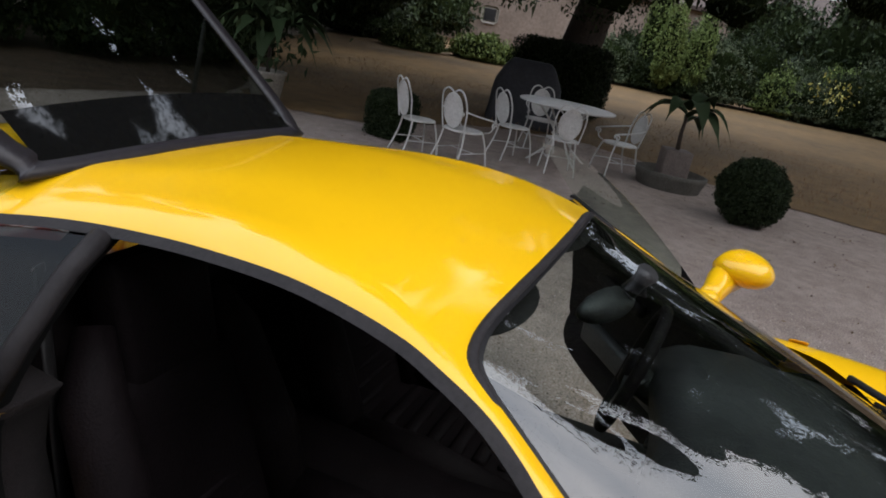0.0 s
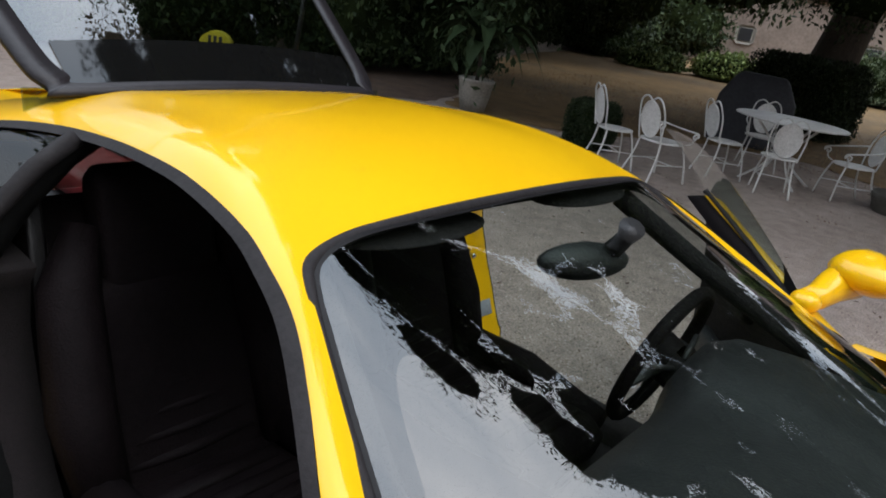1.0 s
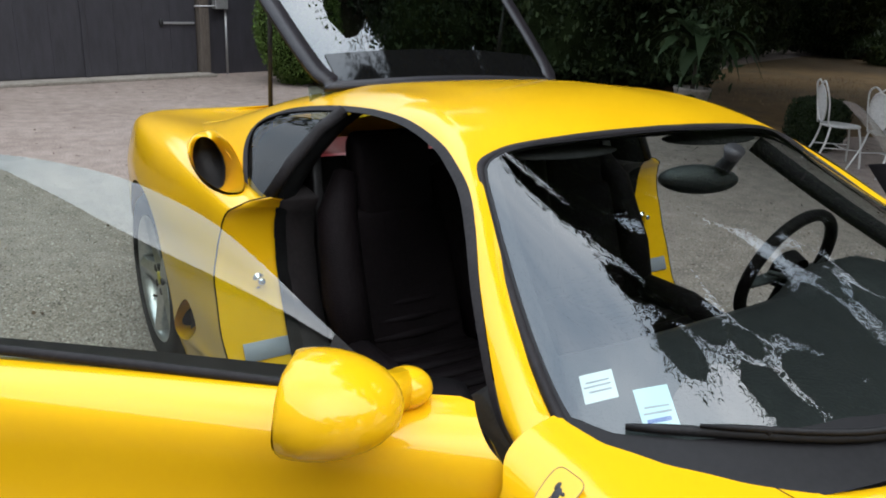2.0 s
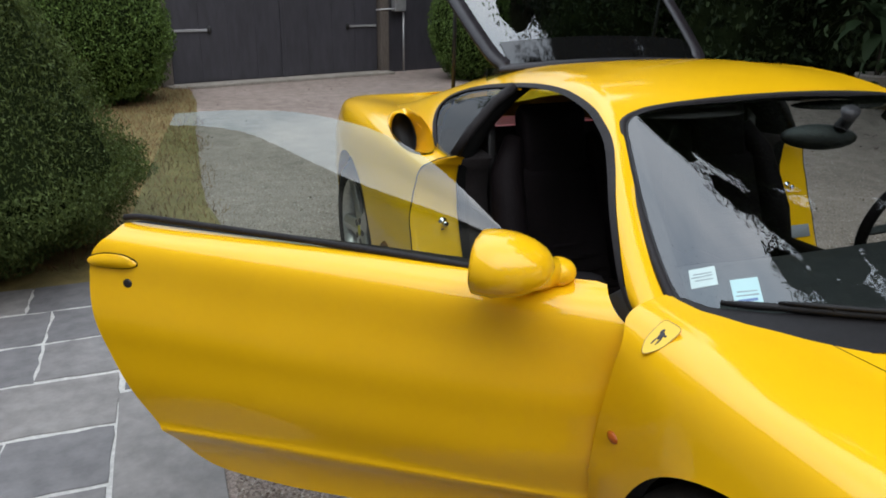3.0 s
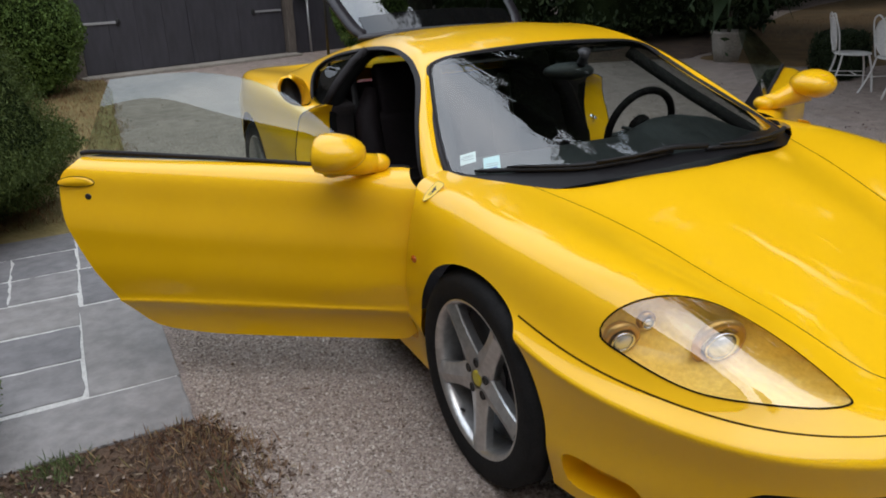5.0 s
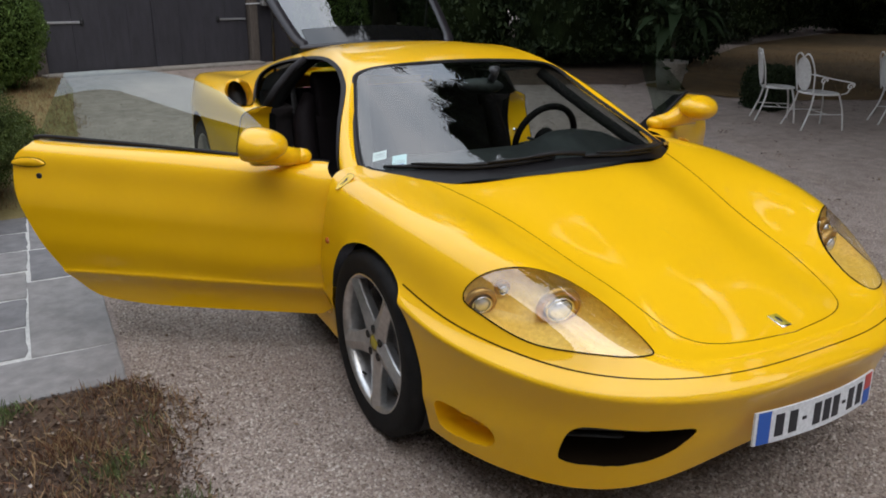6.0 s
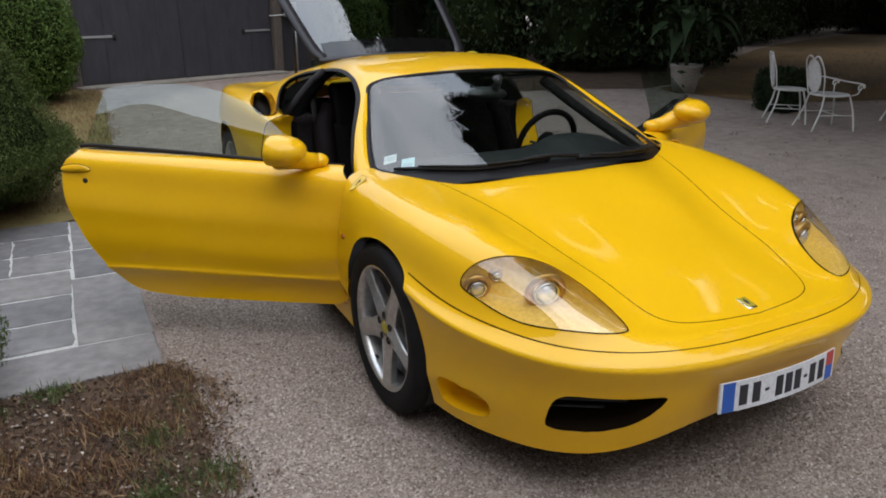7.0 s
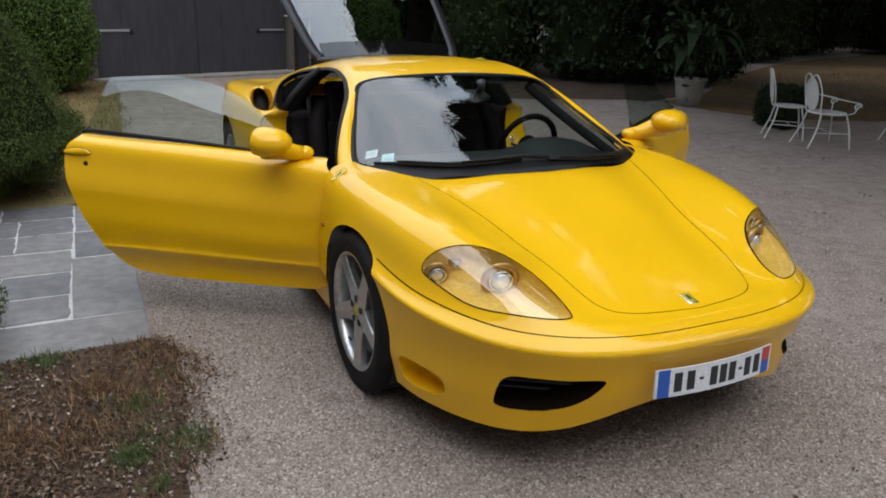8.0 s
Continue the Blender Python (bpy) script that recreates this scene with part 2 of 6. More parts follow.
# ---- lofted surfaces that can be cut along curves ----
def spline_rows(T, Y, tq):
    """Natural cubic spline through Y (rows at T), at tq."""
    T, Y = np.asarray(T, float), np.asarray(Y, float)
    n = len(T)
    h = np.diff(T)
    A = np.zeros((n, n))
    R = np.zeros((n,) + Y.shape[1:])
    A[0, 0] = A[-1, -1] = 1
    for i in range(1, n - 1):
        A[i, i - 1], A[i, i], A[i, i + 1] = h[i - 1], 2 * (h[i - 1] + h[i]), h[i]
        R[i] = 6 * ((Y[i + 1] - Y[i]) / h[i] - (Y[i] - Y[i - 1]) / h[i - 1])
    M = np.linalg.solve(A, R.reshape(n, -1)).reshape(R.shape)
    k = np.clip(np.searchsorted(T, tq, side="right") - 1, 0, n - 2)
    sh = (len(tq),) + (1,) * (Y.ndim - 1)
    a, b, hh = (T[k + 1] - tq).reshape(sh), (tq - T[k]).reshape(sh), h[k].reshape(sh)
    return M[k] * a ** 3 / (6 * hh) + M[k + 1] * b ** 3 / (6 * hh) + (Y[k] / hh - M[k] * hh / 6) * a + (Y[k + 1] / hh - M[k + 1] * hh / 6) * b


class Loft:
    """A smooth surface through guide lines: net[line][station] = (x, y, z). half: the last line is the middle of a symmetric surface."""

    def __init__(self, net, per_u=8, per_v=8, half=False):
        net = np.array(net, float)
        nv, nu = net.shape[:2]
        du = np.linalg.norm(np.diff(net, axis=1), axis=2).mean(axis=0)
        dv = np.linalg.norm(np.diff(net, axis=0), axis=2).mean(axis=1)
        self.U, self.V = np.concatenate([[0], np.cumsum(np.maximum(du, 0.02))]), np.concatenate([[0], np.cumsum(np.maximum(dv, 0.02))])
        uq = np.concatenate([np.linspace(a, b, per_u, endpoint=False) for a, b in zip(self.U, self.U[1:])] + [[self.U[-1]]])
        vq = np.concatenate([np.linspace(a, b, per_v, endpoint=False) for a, b in zip(self.V, self.V[1:])] + [[self.V[-1]]])
        if half:
            twin = net[-2::-1] * np.array((-1, 1, 1))
            S = spline_rows(np.concatenate([self.V, 2 * self.V[-1] - self.V[-2::-1]]), np.concatenate([net, twin]), vq)
        else:
            S = spline_rows(self.V, net, vq)
        S = spline_rows(self.U, np.swapaxes(S, 0, 1), uq)
        self.P = [tuple(p) for p in S.reshape(-1, 3)]
        n1, n2 = len(uq), len(vq)
        self.uv = [(u, v) for u in uq for v in vq]
        self.polys = [(i * n2 + j, (i + 1) * n2 + j, (i + 1) * n2 + j + 1, i * n2 + j + 1) for i in range(n1 - 1) for j in range(n2 - 1)]

    def split(self, field):
        """field(P, uv) < 0 inside. Cuts the facets along the zero line; returns the inside polygons and keeps the outside."""
        P, uv = np.array(self.P), np.array(self.uv)
        f = np.asarray(field(P, uv), float)
        f = np.where(np.abs(f) < 1e-6, 1e-6, f).tolist()
        cache, inside, outside = {}, [], []

        def cross(a, b):
            key = (min(a, b), max(a, b))
            if key not in cache:
                t = f[a] / (f[a] - f[b])
                self.P.append(tuple(x + (y - x) * t for x, y in zip(self.P[a], self.P[b])))
                self.uv.append(tuple(x + (y - x) * t for x, y in zip(self.uv[a], self.uv[b])))
                cache[key] = len(self.P) - 1
            return cache[key]
        for poly in self.polys:
            neg = [f[i] < 0 for i in poly]
            if all(neg):
                inside.append(poly)
            elif not any(neg):
                outside.append(poly)
            else:
                A, B = [], []
                for i, j in zip(poly, poly[1:] + poly[:1]):
                    (A if f[i] < 0 else B).append(i)
                    if (f[i] < 0) != (f[j] < 0):
                        c = cross(i, j)
                        A.append(c)
                        B.append(c)
                for L, to in ((A, inside), (B, outside)):
                    if len(L) >= 3:
                        to.append(tuple(L))
        self.polys = outside
        return inside

    def get(self, polys, mirror=0, both=False):
        """Vertices and faces of the polygons; mirror=1 flips x; both joins the two halves."""
        used, faces, verts = {}, [], []
        for p in polys:
            g = []
            for i in p:
                if i not in used:
                    used[i] = len(verts)
                    verts.append(self.P[i])
                g.append(used[i])
            faces.append(tuple(g))
        if mirror:
            return [(-x, y, z) for x, y, z in verts], [f[::-1] for f in faces]
        if both:
            n = len(verts)
            twin, extra = [], []
            for k, (x, y, z) in enumerate(verts):
                if abs(x) < 1e-4:
                    twin.append(k)
                else:
                    twin.append(n + len(extra))
                    extra.append((-x, y, z))
            return verts + extra, faces + [tuple(twin[i] for i in f[::-1]) for f in faces]
        return verts, faces


def poly_field(loop, a, b):
    """Signed distance to a closed loop in the plane of coordinates a, b of P; inside negative."""
    L = np.asarray(loop, float)
    A, B = L, np.roll(L, -1, axis=0)

    def f(P, uv):
        Q = P[:, [a, b]]
        d = np.full(len(Q), 1e9)
        ins = np.zeros(len(Q), bool)
        for p, q in zip(A, B):
            e = q - p
            t = np.clip(((Q - p) @ e) / max(e @ e, 1e-12), 0, 1)
            d = np.minimum(d, np.linalg.norm(Q - p - t[:, None] * e, axis=1))
            c = (p[1] > Q[:, 1]) != (q[1] > Q[:, 1])
            with np.errstate(divide="ignore", invalid="ignore"):
                ins ^= c & (Q[:, 0] < (q[0] - p[0]) * (Q[:, 1] - p[1]) / (q[1] - p[1] + 1e-15) + p[0])
        return np.where(ins, -d, d)
    return f


# ---- the car ----
car = thing("sports_car", label="yellow two-seat sports car with doors open, on gravel", category="car")
car.matrix_basis = Matrix.Translation((.013, 0, 0)) @ Matrix.Diagonal((1.0137, 1, 1, 1))

# guide lines of the lower body, one half, from the nose centre round the side to the tail centre
PLAN_X = [0, .258, .522, .706, .822, .898, .934, .95, .945, .93, .925, .93, .94, .94, .905, .78, .45, 0]
PLAN_Y = [-2.40, -2.39, -2.316, -2.176, -1.993, -1.786, -1.55, -1.30, -1.08, -.88, -.30, .40, .80, 1.20, 1.58, 1.90, 2.0, 2.01]
SPINE_Y = [-1.75, -1.71, -1.66, -1.60, -1.54, -1.47, -1.38, -1.25, -1.08, -.88, -.30, .40, .80, 1.20, 1.54, 1.74, 1.84, 1.88]
Z_LIP = [.305, .285, .218, .19, .18, .18, .19, .17, .16, .16, .15, .15, .16, .2, .22, .25, .28, .3]
Z_LOW = [.37, .36, .32, .31, .31, .31, .31, .32, .34, .352, .352, .348, .30, .32, .35, .36, .38, .38]
Z_WAIST = [.455, .455, .44, .44, .44, .44, .47, .5, .5, .47, .47, .5, .53, .55, .55, .55, .55, .55]
Z_CREASE = [.537, .537, .536, .538, .547, .566, .603, .635, .60, .60, .62, .66, .69, .72, .72, .7, .7, .7]
Z_SEAM = [.575, .575, .575, .575, .585, .605, .645, .685, .69, .70, .725, .765, .79, .815, .815, .80, .79, .79]
CREST_X = [0, .22, .42, .56, .645, .71, .755, .775, .78, .785, .785, .79, .775, .765, .75, .62, .35, 0]
CREST_Y = [-2.275, -2.265, -2.18, -2.05, -1.90, -1.735, -1.53, -1.29, -1.08, -.88, -.30, .40, .80, 1.20, 1.54, 1.75, 1.84, 1.86]
Z_CREST = [.60, .60, .61, .685, .755, .795, .82, .838, .850, .846, .862, .885, .915, .93, .915, .90, .89, .89]
Z_VALLEY = [.652, .655, .662, .682, .710, .744, .782, .815, .835, .85, .86, .87, .88, .89, .885, .88, .88, .88]
Z_INNER = [.692, .70, .714, .733, .758, .784, .813, .842, .862, .87, .88, .89, .90, .91, .90, .89, .89, .89]
Z_SPINE = [.738, .746, .758, .773, .790, .808, .831, .858, .876, .875, .88, .89, .885, .88, .87, .87, .87, .87]
IN_LIP = [.08, .08, .075, .065, .06, .055, .05, .06, .06, .05, .046, .046, .05, .05, .06, .08, .08, .08]
IN_LOW = [.055, .055, .05, .045, .038, .028, .018, .01, .018, .014, .0135, .0135, .014, .01, .01, .02, .02, .02]
IN_WAIST = [.026, .026, .026, .026, .024, .018, .008, 0, .012] + [0] * 9
IN_CREASE = [-.004] * 6 + [-.002, .002, .014, .006, .006, .006, .004, .002, .002, .01, .01, .01]
IN_SEAM = [.042, .042, .042, .042, .04, .038, .032, .022, .02, .022, .03, .03, .02, .015, .02, .03, .03, .03]


def outward(i):
    a, b = max(i - 1, 0), min(i + 1, 17)
    t = Vector((PLAN_X[b] - PLAN_X[a], PLAN_Y[b] - PLAN_Y[a]))
    if i in (0, 17):
        t = Vector((1 if i == 0 else -1, 0))
    t.normalize()
    return Vector((t.y, -t.x))


def body_net():
    rows = []
    blend = lambda A, B, t: [a + (c - a) * t for a, c in zip(A, B)]
    z_flare, in_flare = blend(Z_LOW, Z_LIP, .16), blend(IN_LOW, IN_LIP, .16)
    z_tuck, in_tuck = blend(Z_LOW, Z_WAIST, .35), blend(IN_LOW, IN_WAIST, .35)
    z_under, in_under = blend(Z_CREASE, Z_WAIST, .30), blend(IN_CREASE, IN_WAIST, .30)
    for i in (9, 10, 11):
        z_flare[i], in_flare[i] = Z_LOW[i] - .026, .0285
        z_tuck[i], in_tuck[i] = Z_LOW[i] + .030, .0105
    for i in range(7):
        z_under[i], in_under[i] = Z_CREASE[i] - .020, IN_CREASE[i] + .004
    for zs, ins in ((Z_LIP, IN_LIP), (z_flare, in_flare), (Z_LOW, IN_LOW), (z_tuck, in_tuck), (Z_WAIST, IN_WAIST), (z_under, in_under), (Z_CREASE, IN_CREASE), (Z_SEAM, IN_SEAM)):
        rows.append([(max(PLAN_X[i] - outward(i).x * ins[i], 0), PLAN_Y[i] - outward(i).y * ins[i], zs[i]) for i in range(18)])
    seam, crest = rows[-1], [(CREST_X[i], CREST_Y[i], Z_CREST[i]) for i in range(18)]
    lift = [.006, .006, .008, .012, .016, .022, .027, .03, .03, .028, .026, .026, .03, .03, .03, .025, .015, .015]
    rows.append([(seam[i][0] * .5 + crest[i][0] * .5 + outward(i).x * lift[i], seam[i][1] * .5 + crest[i][1] * .5 + outward(i).y * lift[i] * .6, seam[i][2] * .42 + crest[i][2] * .58 + lift[i]) for i in range(18)])
    rows.append(crest)
    for share, heights in ((.65, Z_VALLEY), (.35, Z_INNER)):
        rows.append([(crest[i][0] * share, crest[i][1] * share + SPINE_Y[i] * (1 - share), heights[i]) for i in range(18)])
    rows.append([(0, SPINE_Y[i], Z_SPINE[i]) for i in range(18)])
    return rows


body = Loft(body_net(), per_u=16, per_v=9, half=True)

# guide lines of the cabin: belt, upper side, rail, screen edge, middle, centre
BELT = [(.82, -.985, .77), (.79, -.60, .836), (.785, -.34, .857), (.787, .02, .875), (.785, .42, .895), (.765, .80, .91), (.72, 1.20, .905), (.68, 1.70, .86)]
RAIL = [(.812, -.975, .778), (.686, -.60, .986), (.590, -.345, 1.112), (.503, .0, 1.186), (.480, .40, 1.150), (.57, .80, 1.06), (.62, 1.25, .935), (.64, 1.70, .86)]
EDGE = [(.785, -.99, .79), (.650, -.615, .972), (.545, -.343, 1.124), (.435, .0, 1.199), (.41, .40, 1.17), (.49, .80, 1.085), (.55, 1.25, .945), (.56, 1.70, .86)]
MID = [(.45, -1.235, .828), (.357, -.68, 1.046), (.30, -.340, 1.160), (.25, .0, 1.212), (.25, .40, 1.19), (.28, .80, 1.105), (.30, 1.25, .98), (.30, 1.70, .91)]
CENTRE = [(0, -1.335, .862), (0, -.72, 1.066), (0, -.350, 1.169), (0, .0, 1.217), (0, .40, 1.194), (0, .80, 1.11), (0, 1.25, .985), (0, 1.70, .91)]
WALL = [tuple((a + b) / 2 + o for a, b, o in zip(p, q, (.022, 0, .0))) for p, q in zip(BELT, RAIL)]
cabin = Loft([BELT, WALL, RAIL, EDGE, MID, CENTRE], per_u=18, per_v=10, half=True)
CU, CV = cabin.U, cabin.V


def both_sides(loft, polys, name, mat, label=""):
    v, f = loft.get(polys, both=True)
    return mesh_from(name, v, f, mat, car, label)


def one_side(loft, polys, name, mat, side, parent=None, label=""):
    v, f = loft.get(polys, mirror=side < 0)
    return mesh_from(name, v, f, mat, parent or car, label)


def offset_polys(loft, polys, d):
    """The same polygons moved along their normals by d, as vertices and faces."""
    v, f = loft.get(polys)
    bm = bmesh.new()
    vs = [bm.verts.new(p) for p in v]
    for q in f:
        try:
            bm.faces.new([vs[i] for i in q])
        except ValueError:
            pass
    bm.normal_update()
    out = [tuple(x.co + x.normal * d) for x in bm.verts]
    bm.free()
    return out, f


def mirrored(v, f):
    return [(-x, y, z) for x, y, z in v], [q[::-1] for q in f]


def thick_pair(loft, polys, name, mat, d, label=""):
    for s in (1, -1):
        v, f = offset_polys(loft, polys, d)
        if s < 0:
            v, f = mirrored(v, f)
        mesh_from(name, v, f, mat, car, label)


# outline of the windscreen in plan, from the middle of the roof edge round the pillar to the middle of the cowl
SCREEN_TOP = [(0, -.351), (.15, -.348), (.30, -.342), (.43, -.336), (.50, -.338), (.545, -.352), (.570, -.388), (.590, -.435), (.634, -.542), (.690, -.687), (.733, -.820)]
SCREEN_BASE = [(.748, -.90), (.742, -.965), (.698, -1.05), (.62, -1.123), (.533, -1.177), (.43, -1.217), (.319, -1.25), (.16, -1.287), (0, -1.30)]
SCREEN_LOOP = [tuple(p) for p in smooth_line(SCREEN_TOP + SCREEN_BASE, 4)]
screen_f = poly_field(SCREEN_LOOP + [(-x, y) for x, y in SCREEN_LOOP[-2:0:-1]], 0, 1)
cabin.split(lambda P, uv: np.where(uv[:, 1] > CV[1] + .5 * (CV[2] - CV[1]), screen_f(P, uv), 9))
cabin.split(lambda P, uv: np.where((uv[:, 0] < CU[1]) & (uv[:, 1] > CV[2]), P[:, 1] + .93, 9))
SIDE_LOOP = smooth_line([(-.90, .75), (-.828, .815), (-.72, .892), (-.607, .967), (-.51, 1.03), (-.411, 1.084), (-.32, 1.117), (-.237, 1.139), (-.12, 1.155), (-.009, 1.160), (.14, 1.153), (.285, 1.138), (.42, 1.12), (.555, 1.097), (.65, 1.073), (.715, 1.04), (.715, 1.0), (.65, .958), (.52, .91), (.40, .868), (.22, .79)], 6, True)
side_field = poly_field(SIDE_LOOP, 1, 2)
side_window = cabin.split(lambda P, uv: np.maximum(side_field(P, uv), CV[0] - uv[:, 1] - 1) + np.where(uv[:, 1] > CV[3], 9, 0))
engine_lid_gap = cabin.split(lambda P, uv: np.maximum(CV[3] + .02 - uv[:, 1], .60 - P[:, 1]))
SCOOP = smooth_line([(.715, 1.06), (.725, .88), (.745, .70), (.775, .52), (.81, .415), (.85, .43), (.872, .55), (.868, .72), (.835, .90), (.775, 1.03)], 5, True)
scoop_f = poly_field(SCOOP, 0, 1)
scoop_field = lambda P, uv: np.where(P[:, 2] > .74, scoop_f(P, uv), 9)
cabin.split(scoop_field)
cabin_shell = cabin.polys
both_sides(cabin, cabin_shell, "roof", PAINT)
lining = [q for q in cabin_shell if all(-.30 < cabin.P[i][1] < 1.3 and cabin.P[i][2] > .93 for i in q)]
thick_pair(cabin, lining, "headliner", CARPET, -.014, "dark roof lining")

# windscreen: pane, black glass edge, cowl and rubber seal
def screen_line(line):
    p, q = np.array(line[1]), np.array(line[2])
    return [np.array(line[0]), p, q, q + (q - p) * .12]


edge_line, mid_line, centre_line = screen_line(EDGE), screen_line(MID), screen_line(CENTRE)
out_line = [e + (e - m) * .16 - np.array((0, 0, .012)) for e, m in zip(edge_line, mid_line)]
glazing = Loft([out_line, edge_line, mid_line, centre_line], per_u=26, per_v=22, half=True)
BASE_X, BASE_Y = [x for x, y in SCREEN_BASE[::-1]], [y for x, y in SCREEN_BASE[::-1]]
glazing.polys = glazing.split(lambda P, uv: screen_f(P, uv) - .003)
pane = glazing.split(lambda P, uv: np.maximum(screen_f(P, uv) + .016, np.interp(P[:, 0], BASE_X, BASE_Y) + .052 + .048 * np.clip((P[:, 0] - .10) / .3, 0, 1) - P[:, 1]))
cowl = glazing.split(lambda P, uv: np.maximum(P[:, 0] - .60, P[:, 1] - np.interp(P[:, 0], BASE_X, BASE_Y) - .052))
both_sides(glazing, cowl, "cowl", FRIT, "matt black strip below the windscreen")
both_sides(glazing, glazing.polys, "windscreen_surround", FRIT, "black glass edge round the windscreen")
windscreen = both_sides(glazing, pane, "windscreen", GLASS, "clear laminated windscreen reflecting sky and trees")
windscreen.visible_shadow = False
GP, RP = np.array(glazing.P), np.array([p for p in cabin.P if p[1] < .1])


def height_on(P, x, y, n=4):
    d = (P[:, 0] - x) ** 2 + (P[:, 1] - y) ** 2
    k = np.argsort(d)[:n]
    return float((P[k, 2] / (d[k] + 1e-6)).sum() / (1 / (d[k] + 1e-6)).sum())


SEAL_LINE = [tuple(p) for p in smooth_line(SCREEN_TOP + SCREEN_BASE[:2], 4)]
SEAL_LINE = [(x, y, .5 * height_on(GP, x, y) + .5 * height_on(RP, x, y) - .003) for x, y in SEAL_LINE]
for _ in range(12):
    z = [p[2] for p in SEAL_LINE]
    SEAL_LINE = [SEAL_LINE[0]] + [(p[0], p[1], (a + 2 * p[2] + b) / 4) for a, p, b in zip(z, SEAL_LINE[1:-1], z[2:])] + [SEAL_LINE[-1]]
part("windscreen_seal", tube([(-x, y, z) for x, y, z in SEAL_LINE[:0:-1]] + SEAL_LINE, .0105, 8), SEAL, car, "dark rubber seal round the windscreen")

# side windows: seal, fixed rear pane, and the pane that belongs to the door
cabin.polys = side_window
inner = cabin.split(lambda P, uv: side_field(P, uv) + .0135)
thick_pair(cabin, cabin.polys, "window_seal", SEAL, .004)
cabin.polys = inner
quarter = cabin.split(lambda P, uv: .325 - P[:, 1])
cabin.polys = inner
cabin.split(lambda P, uv: .315 - P[:, 1])
door_pane = cabin.polys
thick_pair(cabin, quarter, "quarter_trim", CARPET, -.03)
for s in (1, -1):
    q = one_side(cabin, quarter, "quarter_window", QUARTERGLASS, s)
    q.visible_shadow = False

# cuts in the lower body
FRONT_HUB, REAR_HUB = (-1.345, .337), (1.20, .343)


def arch(cy, cz, r, up=1.0):
    return lambda P, uv: np.where((P[:, 0] > .55) & (P[:, 2] < 1.0), np.where(P[:, 2] > cz, np.hypot(P[:, 1] - cy, (P[:, 2] - cz) / up), np.abs(P[:, 1] - cy)) - r, 9)


body.split(arch(-1.35, .345, .343, 1.03))
body.split(arch(1.20, .36, .37))
CABIN_LOOP = [(x, y) for x, y in SCREEN_BASE[::-1]] + [(.745, -.82), (.755, -.7), (.762, -.3), (.765, .42), (.74, .6), (.55, 1.4), (0, 1.5), (-1, 1.5), (-1, -1.30)]
body.split(lambda P, uv: np.where(P[:, 2] > .75, poly_field(CABIN_LOOP, 0, 1)(P, uv), 9))
DOOR_LOOP = smooth_line([(-.83, .93), (-.855, .87), (-.89, .825), (-.925, .79), (-.925, .72), (-.912, .55), (-.90, .38), (-.875, .245), (-.70, .222), (-.2, .220), (-.06, .226), (.06, .240), (.128, .266), (.176, .318), (.212, .374), (.243, .424), (.275, .482), (.338, .62), (.368, .735), (.364, .83), (.33, .875), (.27, .93)], 5, True)
door_f = poly_field(DOOR_LOOP, 1, 2)
door_field = lambda P, uv: np.where((P[:, 0] > .6), door_f(P, uv), 9)
door_skin = body.split(door_field)
body.polys, keep = door_skin, body.polys
body.split(lambda P, uv: -(door_field(P, uv) + .004))
door_skin = body.split(lambda P, uv: np.maximum(door_field(P, uv) + .004, .773 - P[:, 0]))
body.polys = keep
# front lamps
LAMP_A, LAMP_1, LAMP_2 = np.array((.831, -1.81, .692)), np.array((-.688, -.703, -.182)), np.array((-.548, .338, .765))
LAMP_LOOP = smooth_line([(-.004, -.004), (.022, .062), (.115, .122), (.23, .142), (.345, .119), (.455, .067), (.532, .010), (.528, -.018), (.445, -.052), (.29, -.080), (.19, -.077), (.07, -.042)], 6, True)
lamp_plane = poly_field(LAMP_LOOP, 0, 1)
lamp_field = lambda P, uv: np.where((P[:, 2] > .48) & (P[:, 1] < -1.65) & (P[:, 0] > .3), lamp_plane(np.stack([(P - LAMP_A) @ LAMP_1, (P - LAMP_A) @ LAMP_2], axis=1), uv), 9)
lamp = body.split(lamp_field)
# bonnet outline
HOOD_LOOP = smooth_line([(0, -2.285), (.17, -2.268), (.27, -2.235), (.328, -2.185), (.362, -2.095), (.403, -1.875), (.448, -1.632), (.508, -1.405), (.583, -1.15)], 8)
HOOD_LOOP = [tuple(p) for p in HOOD_LOOP] + [(.62, -.9), (0, -.9)]
HOOD_LOOP = HOOD_LOOP + [(-x, y) for x, y in HOOD_LOOP[::-1] if x > 0]
hood_f = poly_field(HOOD_LOOP, 0, 1)
hood_field = lambda P, uv: np.where(P[:, 2] > .5, hood_f(P, uv), 9)
hood = body.split(hood_field)
rest = body.polys
body.polys = hood
hood_inside = body.split(lambda P, uv: hood_field(P, uv) + .0036)
hood_gap = body.polys
body.polys = rest
both_sides(body, hood_inside, "bonnet", PAINT, "yellow front bonnet with a thin shut line")
